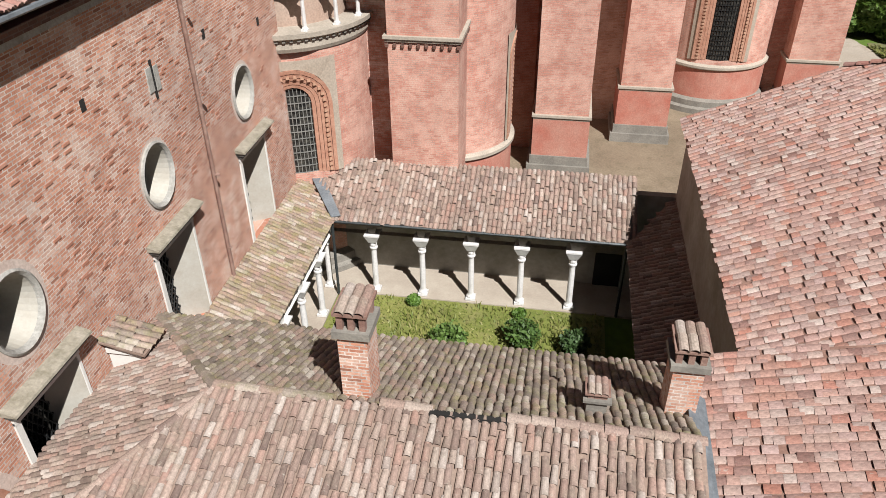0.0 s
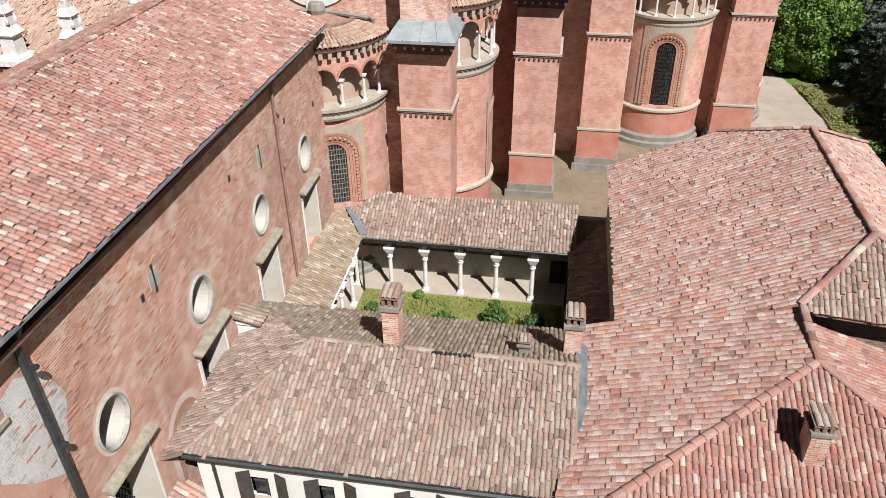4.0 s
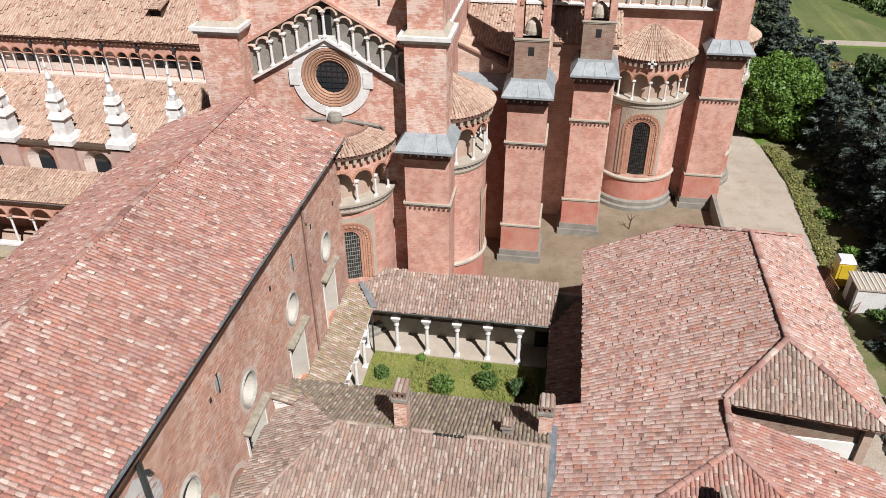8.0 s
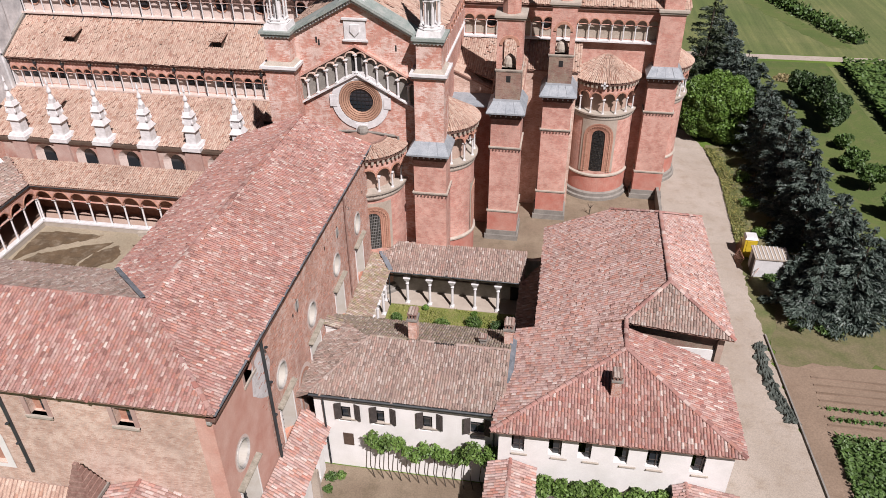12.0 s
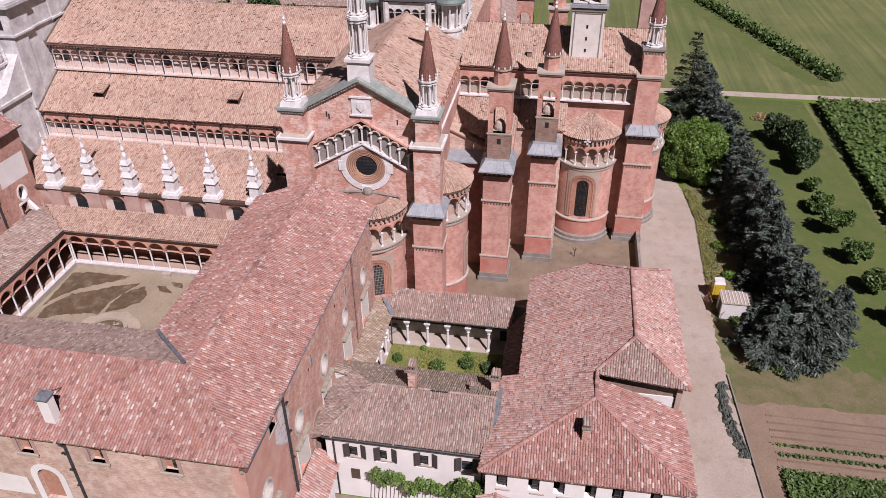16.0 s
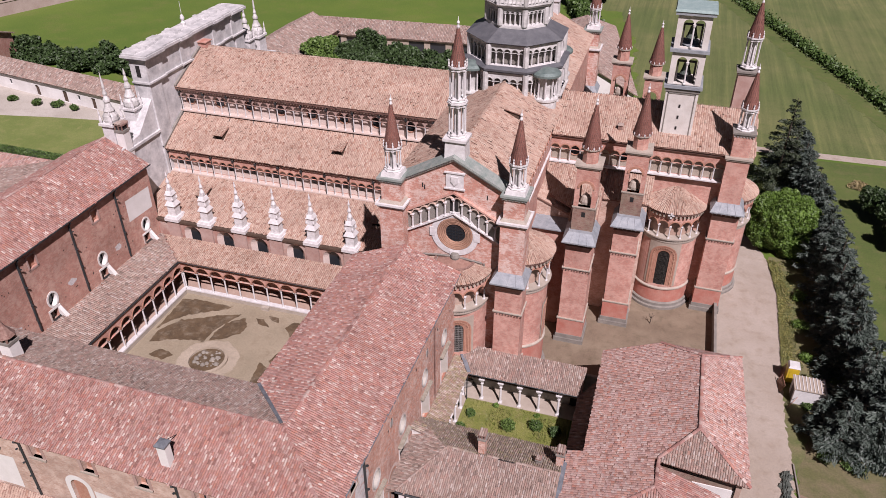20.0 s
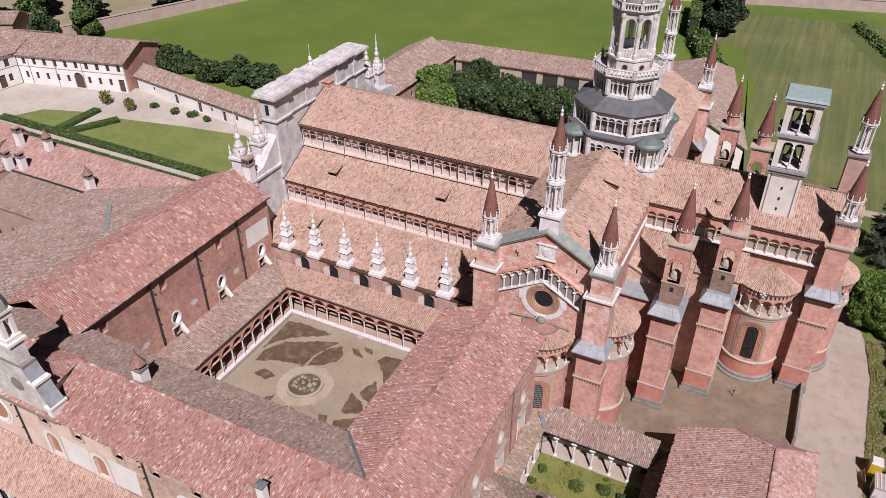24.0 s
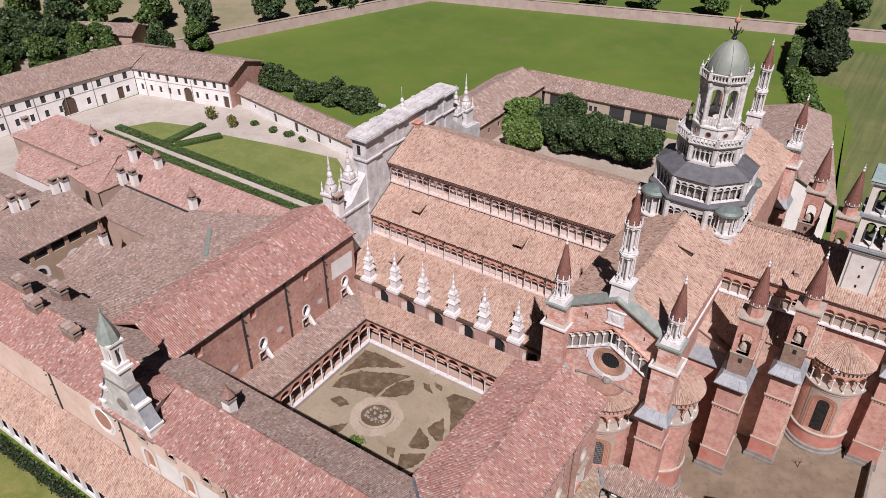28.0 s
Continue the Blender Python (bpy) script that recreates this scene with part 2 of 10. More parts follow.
c_ = ramp(nt_, io_.outputs["Random"], [(0.0, (0.3, 0.135, 0.09)), (0.4, (0.37, 0.17, 0.11)), (0.8, (0.42, 0.21, 0.145)), (1.0, (0.45, 0.27, 0.21))])
nt_.links.new(mix(nt_, 0.8, c_, ramp(nt_, noise_of(nt_, mapped(nt_), 30.0, 4), [(0.3, (0.66, 0.66, 0.66)), (0.7, (1.2, 1.2, 1.2))]), "MULTIPLY"), b_.inputs["Base Color"])
M["brick_single"] = m_
M["brick_wash"] = brick_mat("brick_wash", (0.6, 0.42, 0.34), (0.5, 0.33, 0.26), (0.72, 0.66, 0.58), (0.7, 0.63, 0.55), 0.6)
M["brick_ref"] = brick_mat("brick_ref", (0.76, 0.38, 0.29), (0.6, 0.27, 0.2), (0.76, 0.55, 0.45), (0.82, 0.54, 0.43), 0.7, (0.75, 0.72, 0.7), wash_at=0.46, even=0.6)
M["brick_pale"] = brick_mat("brick_pale", (0.8, 0.54, 0.42), (0.64, 0.39, 0.29), (0.95, 0.8, 0.68), (0.9, 0.7, 0.58), 0.7, (0.82, 0.79, 0.77), wash_at=0.45, even=0.5)
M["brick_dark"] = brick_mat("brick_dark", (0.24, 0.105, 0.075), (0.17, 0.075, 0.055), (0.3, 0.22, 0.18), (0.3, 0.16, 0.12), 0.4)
M["render_red"] = plain("render_red", (0.62, 0.2, 0.14), (0.72, 0.38, 0.29), scale=0.6)
M["brick_brown"] = brick_mat("brick_brown", (0.44, 0.25, 0.19), (0.33, 0.17, 0.13), (0.52, 0.42, 0.35), (0.36, 0.31, 0.22), 0.7, (0.7, 0.68, 0.64), wash_at=0.44, even=0.3)
M["terracotta"] = plain("terracotta", (0.54, 0.25, 0.16), (0.7, 0.39, 0.27), scale=3)
M["marble"] = plain("marble", (0.64, 0.62, 0.6), (0.87, 0.855, 0.84), 0.6, scale=2.0, bump_s=0.1, grit=0.3)
M["marble_old"] = plain("marble_old", (0.46, 0.45, 0.42), (0.82, 0.81, 0.78), 0.7, scale=0.9, fine=7, bump_s=0.15, grit=0.5)
M["stone"] = plain("stone", (0.5, 0.44, 0.36), (0.66, 0.58, 0.48), 0.85, scale=1.1)
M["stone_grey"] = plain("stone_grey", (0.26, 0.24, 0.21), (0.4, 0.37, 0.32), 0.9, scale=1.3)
M["hood_stone"] = plain("hood_stone", (0.28, 0.25, 0.18), (0.52, 0.47, 0.38), 0.9, scale=3)
M["facade"] = plain("facade", (0.46, 0.46, 0.455), (0.84, 0.83, 0.81), 0.7, scale=0.6, fine=3, grit=0.5)
M["plaster_tower"] = plain("plaster_tower", (0.64, 0.6, 0.54), (0.8, 0.77, 0.71), 0.9, scale=0.7, grit=0.3)
M["render_worn"] = plain("render_worn", (0.5, 0.2, 0.14), (0.76, 0.66, 0.57), 0.9, scale=0.45, grit=0.5)
M["pier_pink"] = plain("pier_pink", (0.52, 0.32, 0.26), (0.68, 0.5, 0.43), 0.9, scale=0.6, grit=0.5)
M["plaster"] = plain("plaster", (0.78, 0.76, 0.71), (0.92, 0.9, 0.86), 0.9, scale=0.5, bump_s=0.1, grit=0.25)
M["plaster_pink"] = plain("plaster_pink", (0.55, 0.37, 0.28), (0.66, 0.5, 0.4), 0.9, scale=0.5)
M["plaster_buff"] = plain("plaster_buff", (0.74, 0.54, 0.44), (0.88, 0.71, 0.6), 0.9, scale=0.5, grit=0.4)
M["plaster_salmon"] = plain("plaster_salmon", (0.74, 0.36, 0.27), (0.9, 0.58, 0.47), 0.9, scale=0.55, grit=0.5)
M["plaster_pale"] = plain("plaster_pale", (0.66, 0.52, 0.45), (0.8, 0.68, 0.6), 0.9, scale=0.7)
M["plaster_tan"] = plain("plaster_tan", (0.5, 0.41, 0.32), (0.62, 0.53, 0.43), 0.9, scale=0.7)
M["plaster_court"] = plain("plaster_court", (0.36, 0.33, 0.28), (0.58, 0.55, 0.49), 0.9, scale=0.7, fine=5, grit=0.5)
M["paving"] = plain("paving", (0.5, 0.42, 0.34), (0.63, 0.55, 0.45), 0.85, scale=0.9, bump_s=0.1, grit=0.3)
M["plaster_old"] = plain("plaster_old", (0.3, 0.27, 0.225), (0.46, 0.42, 0.35), 0.9, scale=0.8)
M["lead"] = plain("lead", (0.34, 0.38, 0.41), (0.52, 0.56, 0.58), 0.55, 0.1, scale=1.5)
M["lead_dark"] = plain("lead_dark", (0.16, 0.18, 0.2), (0.3, 0.33, 0.36), 0.55, 0.1, scale=1.5)
M["slate"] = plain("slate", (0.12, 0.125, 0.138), (0.2, 0.205, 0.215), 0.6, scale=1.2)
M["copper"] = plain("copper", (0.3, 0.36, 0.31), (0.42, 0.46, 0.39), 0.6, 0.1, scale=0.8)
M["copper_green"] = plain("copper_green", (0.3, 0.38, 0.34), (0.52, 0.55, 0.5), 0.65, 0.1, scale=1.5)
M["verdigris"] = plain("verdigris", (0.36, 0.52, 0.5), (0.5, 0.66, 0.62), 0.6, 0.1, scale=1.5)
M["flaking"] = brick_mat("flaking", (0.82, 0.78, 0.76), (0.66, 0.58, 0.54), (0.88, 0.86, 0.86), (0.95, 0.93, 0.93), 0.95, (0.85, 0.84, 0.83), wash_at=0.36)
M["copper_dark"] = plain("copper_dark", (0.1, 0.13, 0.115), (0.2, 0.25, 0.21), 0.6, 0.1, scale=1.5)
M["weathered_clay"] = plain("weathered_clay", (0.26, 0.13, 0.1), (0.46, 0.3, 0.24), 0.9, scale=4, fine=20)
M["stone_edge"] = plain("stone_edge", (0.42, 0.4, 0.36), (0.68, 0.66, 0.61), 0.9, scale=3, fine=16)
# darker stone tone that paints the shaded underside of the window hoods
M["hood_shade"] = plain("hood_shade", (0.12, 0.115, 0.105), (0.24, 0.23, 0.21), 0.9, scale=4)
M["reveal"] = plain("reveal", (0.56, 0.51, 0.43), (0.66, 0.63, 0.56), 0.9, scale=1.5, bump_s=0.1, grit=0.25)
M["lead_bar"] = plain("lead_bar", (0.3, 0.3, 0.28), (0.44, 0.43, 0.4), 0.6, 0.2)
M["wall_brown"] = plain("wall_brown", (0.38, 0.25, 0.18), (0.48, 0.35, 0.26), 0.9, scale=0.8)
M["plaster_stained"] = plain("plaster_stained", (0.76, 0.74, 0.7), (0.95, 0.94, 0.91), 0.9, scale=0.28, fine=3, grit=0.2)
M["plaster_ochre"] = plain("plaster_ochre", (0.54, 0.38, 0.26), (0.66, 0.5, 0.36), 0.9, scale=0.4)
M["iron"] = plain("iron", (0.03, 0.032, 0.035), (0.06, 0.06, 0.06), 0.55, 0.5)
M["pipe"] = plain("pipe", (0.05, 0.06, 0.065), (0.1, 0.11, 0.115), 0.5, 0.4)
M["wood"] = plain("wood", (0.09, 0.055, 0.035), (0.16, 0.1, 0.065), 0.8, scale=3)
M["shutter"] = plain("shutter", (0.055, 0.045, 0.04), (0.1, 0.08, 0.07), 0.7, scale=3)
# near-black stand-in for the shade inside openings, holes and rooms
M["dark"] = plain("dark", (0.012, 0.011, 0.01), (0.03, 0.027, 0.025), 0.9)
M["yellow"] = plain("yellow", (0.75, 0.52, 0.02), (0.85, 0.62, 0.05), 0.5)
M["white_metal"] = plain("white_metal", (0.7, 0.7, 0.68), (0.82, 0.82, 0.8), 0.5)
M["net"] = plain("net", (0.06, 0.08, 0.065), (0.16, 0.18, 0.15), 0.8, scale=3)
M["bark"] = plain("bark", (0.06, 0.045, 0.03), (0.12, 0.09, 0.065), 0.95, scale=5)
glass, nt_, b_ = material("glass", 0.12)
b_.inputs["Base Color"].default_value = (0.02, 0.024, 0.028, 1)
b_.inputs["Specular IOR Level"].default_value = 0.6
M["glass"] = glass
leaded, nt_, b_ = material("leaded_glass", 0.22)
v_ = mapped(nt_)
nt_.links.new(ramp(nt_, noise_of(nt_, v_, 7.0, 3, 0.6), [(0.42, (0.012, 0.012, 0.012)), (0.72, (0.075, 0.07, 0.06))]), b_.inputs["Base Color"])
bump(nt_, b_, noise_of(nt_, v_, 4.0, 3), 0.5, 0.05)
M["leaded"] = leaded


def leaf_mat(name, c1, c2, c3):
    m, nt, b = material(name, 0.6)
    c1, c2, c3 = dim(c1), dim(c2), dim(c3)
    geo = nt.nodes.new("ShaderNodeNewGeometry")
    c = ramp(nt, geo.outputs["Random Per Island"], [(0.0, c1), (0.5, c2), (1.0, c3)])
    nz = noise_of(nt, geo.outputs["Position"], 0.6, 4)
    c = mix(nt, 0.8, c, ramp(nt, nz, [(0.3, (0.65, 0.65, 0.6)), (0.7, (1.2, 1.2, 1.1))]), "MULTIPLY")
    nt.links.new(c, b.inputs["Base Color"])
    b.inputs["Transmission Weight"].default_value = 0.0
    return m


M["leaf"] = leaf_mat("leaf", (0.06, 0.12, 0.02), (0.09, 0.175, 0.032), (0.13, 0.23, 0.05))
M["leaf_lime"] = leaf_mat("leaf_lime", (0.1, 0.2, 0.02), (0.13, 0.25, 0.03), (0.18, 0.31, 0.05))
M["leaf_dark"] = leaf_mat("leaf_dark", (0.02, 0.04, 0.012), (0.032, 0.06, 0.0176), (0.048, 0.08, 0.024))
M["leaf_bay"] = leaf_mat("leaf_bay", (0.035, 0.07, 0.018), (0.055, 0.11, 0.028), (0.08, 0.15, 0.045))
M["maize"] = leaf_mat("maize", (0.07, 0.135, 0.025), (0.11, 0.2, 0.04), (0.16, 0.25, 0.06))
M["leaf_vine"] = leaf_mat("leaf_vine", (0.1, 0.19, 0.03), (0.15, 0.27, 0.05), (0.22, 0.34, 0.08))
M["leaf_gold"] = leaf_mat("leaf_gold", (0.11, 0.14, 0.03), (0.2, 0.21, 0.05), (0.36, 0.31, 0.1))
M["straw"] = leaf_mat("straw", (0.3, 0.24, 0.1), (0.42, 0.34, 0.16), (0.5, 0.42, 0.22))
M["needle_green"] = leaf_mat("needle_green", (0.03, 0.05, 0.024), (0.055, 0.082, 0.04), (0.09, 0.118, 0.06))
M["needle"] = leaf_mat("needle", (0.04, 0.064, 0.052), (0.085, 0.124, 0.102), (0.155, 0.2, 0.168))


def ground_mat(name, a, b_, c, s1=0.08, s2=0.9, s3=9.0, lo=0.38, hi=0.62, rough=0.95):
    m, nt, b = material(name, rough)
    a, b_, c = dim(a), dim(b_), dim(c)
    geo = nt.nodes.new("ShaderNodeNewGeometry")
    p = geo.outputs["Position"]
    n1, n2, n3 = noise_of(nt, p, s1, 6, 0.6), noise_of(nt, p, s2, 6, 0.7), noise_of(nt, p, s3, 4, 0.7)
    col = mix(nt, ramp(nt, n1, [(lo, (0, 0, 0)), (hi, (1, 1, 1))]), a, b_)
    col = mix(nt, ramp(nt, n2, [(0.5, (0, 0, 0)), (0.75, (0.8, 0.8, 0.8))]), col, c)
    col = mix(nt, 0.75, col, ramp(nt, n3, [(0.25, (0.6, 0.6, 0.6)), (0.72, (1.25, 1.25, 1.2))]), "MULTIPLY")
    nt.links.new(col, b.inputs["Base Color"])
    bump(nt, b, n3, 0.4, 0.05)
    return m


M["field"] = ground_mat("field", (0.1, 0.19, 0.012), (0.15, 0.235, 0.02), (0.2, 0.225, 0.045), 0.025, 0.12, 3.0)
M["grass"] = ground_mat("grass", (0.19, 0.23, 0.04), (0.29, 0.3, 0.075), (0.36, 0.31, 0.14), 0.3, 1.1, 9.0)
M["dry_grass"] = ground_mat("dry_grass", (0.13, 0.175, 0.045), (0.19, 0.21, 0.07), (0.11, 0.16, 0.035), 0.05, 0.3, 3.0)
# mowing streaks along the meadow
nt_ = M["dry_grass"].node_tree
b_ = nt_.nodes["Principled BSDF"]
old_ = b_.inputs["Base Color"].links[0].from_socket
mp_ = nt_.nodes.new("ShaderNodeMapping")
mp_.inputs["Rotation"].default_value = (0, 0, radians(-12))
mp_.inputs["Scale"].default_value = (0.75, 0.018, 1)
nt_.links.new(nt_.nodes.new("ShaderNodeNewGeometry").outputs["Position"], mp_.inputs["Vector"])
streak_ = noise_of(nt_, mp_.outputs[0], 1.0, 5, 0.7)
nt_.links.new(mix(nt_, 1.0, old_, ramp(nt_, streak_, [(0.32, (0.72, 0.78, 0.7)), (0.5, (1, 1, 1)), (0.68, (1.4, 1.3, 1.35))]), "MULTIPLY"), b_.inputs["Base Color"])
M["gravel"] = ground_mat("gravel", (0.49, 0.415, 0.34), (0.57, 0.495, 0.42), (0.38, 0.3, 0.22), 0.15, 0.7, 12.0)
M["gravel_pale"] = ground_mat("gravel_pale", (0.58, 0.53, 0.46), (0.7, 0.65, 0.58), (0.5, 0.45, 0.38), 0.1, 0.5, 9.0)
M["lawn"] = ground_mat("lawn", (0.19, 0.255, 0.055), (0.25, 0.3, 0.08), (0.31, 0.32, 0.11), 0.15, 0.6, 7.0)
M["earth"] = ground_mat("earth", (0.258, 0.1932, 0.132), (0.344, 0.2688, 0.188), (0.172, 0.1344, 0.08), 0.25, 0.9, 9.0)
M["court"] = ground_mat("court", (0.4, 0.335, 0.235), (0.49, 0.41, 0.295), (0.28, 0.215, 0.14), 0.25, 0.5, 9.0)
M["court_pale"] = ground_mat("court_pale", (0.5, 0.42, 0.32), (0.6, 0.51, 0.4), (0.4, 0.33, 0.25), 0.3, 0.8, 9.0)
M["court_weed"] = ground_mat("court_weed", (0.115, 0.075, 0.038), (0.18, 0.118, 0.062), (0.36, 0.3, 0.22), 0.6, 0.8, 9.0)
M["stubble"] = ground_mat("stubble", (0.36, 0.32, 0.2), (0.44, 0.38, 0.25), (0.2, 0.24, 0.09), 0.02, 0.06, 3.0)
M["wall_pink"] = plain("wall_pink", (0.52, 0.4, 0.34), (0.66, 0.54, 0.47), 0.9, scale=0.4)
M["soil"] = ground_mat("soil", (0.3, 0.215, 0.15), (0.36, 0.26, 0.185), (0.26, 0.18, 0.12), 0.2, 0.9, 7.0)
M["dry_earth"] = ground_mat("dry_earth", (0.16, 0.16, 0.06), (0.24, 0.2, 0.11), (0.1, 0.13, 0.035), 0.35, 0.8, 7.0)
M["verge"] = ground_mat("verge", (0.14, 0.17, 0.05), (0.25, 0.22, 0.11), (0.1, 0.15, 0.035), 0.3, 0.9, 7.0)
M["soil_ridge"] = ground_mat("soil_ridge", (0.22, 0.15, 0.1), (0.3, 0.21, 0.15), (0.16, 0.11, 0.07), 0.3, 1.2, 9.0)
M["orchard"] = ground_mat("orchard", (0.095, 0.145, 0.025), (0.13, 0.175, 0.035), (0.2, 0.185, 0.07), 0.12, 0.5, 5.0)
M["crop"] = ground_mat("crop", (0.05, 0.1, 0.02), (0.085, 0.14, 0.03), (0.14, 0.13, 0.06), 0.3, 1.5, 6.0)


# ---- mesh helpers ----
class Geo:
    """Collects vertices and faces of one part."""

    def __init__(self):
        self.v, self.f = [], []

    def add(self, vs, fs):
        k = len(self.v)
        self.v += [tuple(p) for p in vs]
        self.f += [tuple(i + k for i in q) for q in fs]
        return self

    def box(self, x0, x1, y0, y1, z0, z1, taper=0.0):
        a = taper
        return self.add(
            [(x0, y0, z0), (x1, y0, z0), (x1, y1, z0), (x0, y1, z0), (x0 + a, y0 + a, z1), (x1 - a, y0 + a, z1), (x1 - a, y1 - a, z1), (x0 + a, y1 - a, z1)],
            [(0, 3, 2, 1), (4, 5, 6, 7), (0, 1, 5, 4), (1, 2, 6, 5), (2, 3, 7, 6), (3, 0, 4, 7)],
        )

    def lathe(self, profile, seg=12, cx=0.0, cy=0.0, turn=0.0, a0=0.0, a1=360.0):
        full = a1 - a0 >= 359.9
        n = seg if full else seg + 1
        vs = []
        for r, z in profile:
            for i in range(n):
                a = radians(turn + a0 + (a1 - a0) * i / seg)
                vs.append((cx + r * math.cos(a), cy + r * math.sin(a), z))
        fs = []
        for j in range(len(profile) - 1):
            for i in range(seg):
                k = (i + 1) % n
                fs.append((j * n + i, j * n + k, (j + 1) * n + k, (j + 1) * n + i))
        if full:
            fs.append(tuple(range(n - 1, -1, -1)))
            fs.append(tuple((len(profile) - 1) * n + i for i in range(n)))
        return self.add(vs, fs)

    def prism(self, poly, z0, z1):
        n = len(poly)
        return self.add(
            [(x, y, z0) for x, y in poly] + [(x, y, z1) for x, y in poly],
            [tuple(range(n - 1, -1, -1)), tuple(range(n, 2 * n))] + [(i, (i + 1) % n, n + (i + 1) % n, n + i) for i in range(n)],
        )

    def slab(self, pts, drop):
        """A flat sheet of any outline with thickness downwards."""
        n = len(pts)
        low = [(p[0], p[1], p[2] - drop) for p in pts]
        return self.add(list(pts) + low, [tuple(range(n)), tuple(range(2 * n - 1, n - 1, -1))] + [(i, n + i, n + (i + 1) % n, (i + 1) % n) for i in range(n)])

    def tube(self, pts, r, seg=6):
        pts = [Vector(p) for p in pts]
        vs, n = [], len(pts)
        for i, p in enumerate(pts):
            d = (pts[min(i + 1, n - 1)] - pts[max(i - 1, 0)]).normalized()
            s = d.orthogonal().normalized()
            t = d.cross(s)
            vs += [p + r * (math.cos(6.2832 * k / seg) * s + math.sin(6.2832 * k / seg) * t) for k in range(seg)]
        fs = [(i * seg + k, i * seg + (k + 1) % seg, (i + 1) * seg + (k + 1) % seg, (i + 1) * seg + k) for i in range(n - 1) for k in range(seg)]
        fs += [tuple(range(seg - 1, -1, -1)), tuple((n - 1) * seg + k for k in range(seg))]
        return self.add(vs, fs)

    def moved(self, m):
        self.v = [tuple(m @ Vector(p)) for p in self.v]
        return self

    def mesh(self, name, mat, smooth=False):
        me = bpy.data.meshes.new(name)
        me.from_pydata(self.v, [], self.f)
        me.materials.append(mat)
        if smooth:
            me.polygons.foreach_set("use_smooth", [True] * len(me.polygons))
        me.update()
        return me


def thing(name, label, category, at=(0, 0, 0), group="", kind=""):
    ob = new(name)
    ob.location = at
    ob.empty_display_size = 0.2
    return tagged(ob, label, category, group, kind)


def part(name, geo, mat, parent=None, label="", smooth=False, local=False):
    """Links one mesh under a thing or part. Its vertices are in the world's axes unless local."""
    me = geo if isinstance(geo, bpy.types.Mesh) else geo.mesh(name, M[mat] if isinstance(mat, str) else mat, smooth)
    ob = new(name, me)
    if parent is not None:
        ob.parent = parent
        if not local:
            if parent.parent is None:
                ob.matrix_parent_inverse = Matrix.Translation(-parent.location)
    if label:
        ob["label"] = label
    if name in STUFF:
        ob["kind"] = "stuff"
    return ob


STUFF = {"tiles", "corbel_table", "dentil_course", "cresting", "beads", "crown", "balusters", "scale_cladding", "vent_posts", "arch_moulding", "louvres", "cap_tiles", "foliage", "foliage"}


def piece(name, me, parent, m):
    """One more object on a shared mesh, at a place in the world."""
    ob = new(name, me)
    ob.parent = parent
    ob.matrix_parent_inverse = Matrix.Translation(-parent.location)
    ob.matrix_basis = m
    return ob


def setting(name, geo, mat, label, category, kind="structure"):
    return tagged(part(name, geo, mat), label, category, kind=kind)


rng = np.random.default_rng(7)


def inside(poly, u, v):
    ok = np.zeros(u.shape, bool)
    n = len(poly)
    for i in range(n):
        (x0, y0), (x1, y1) = poly[i], poly[(i + 1) % n]
        if y0 != y1:
            ok ^= ((y0 > v) != (y1 > v)) & (u < (x1 - x0) * (v - y0) / (y1 - y0) + x0)
    return ok


def frame_of(pts):
    """Origin, run along the eave, way up the slope and normal of a roof sheet whose first edge is its eave."""
    p = [Vector(q) for q in pts]
    u = (p[1] - p[0]).normalized()
    n = Vector((0, 0, 0))
    for i in range(len(p)):
        n += (p[i] - p[0]).cross(p[(i + 1) % len(p)] - p[0])
    n.normalize()
    if n.z < 0:
        n = -n
    v = n.cross(u)
    if sum(((q - p[0]).dot(v)) for q in p) < 0:
        v = -v
    return p[0], u, v, n, [((q - p[0]).dot(u), (q - p[0]).dot(v)) for q in p]


def bulk(name, vs, fs, mat, smooth=True):
    """A mesh from arrays of vertices and four-cornered faces."""
    me = bpy.data.meshes.new(name)
    me.vertices.add(len(vs))
    me.vertices.foreach_set("co", vs.astype(np.float32).ravel())
    me.loops.add(fs.size)
    me.loops.foreach_set("vertex_index", fs.astype(np.int32).ravel())
    me.polygons.add(len(fs))
    me.polygons.foreach_set("loop_start", np.arange(0, fs.size, 4, dtype=np.int32))
    me.materials.append(M[mat])
    if smooth:
        me.polygons.foreach_set("use_smooth", np.ones(len(fs), bool))
    me.update()
    me.validate()
    return me


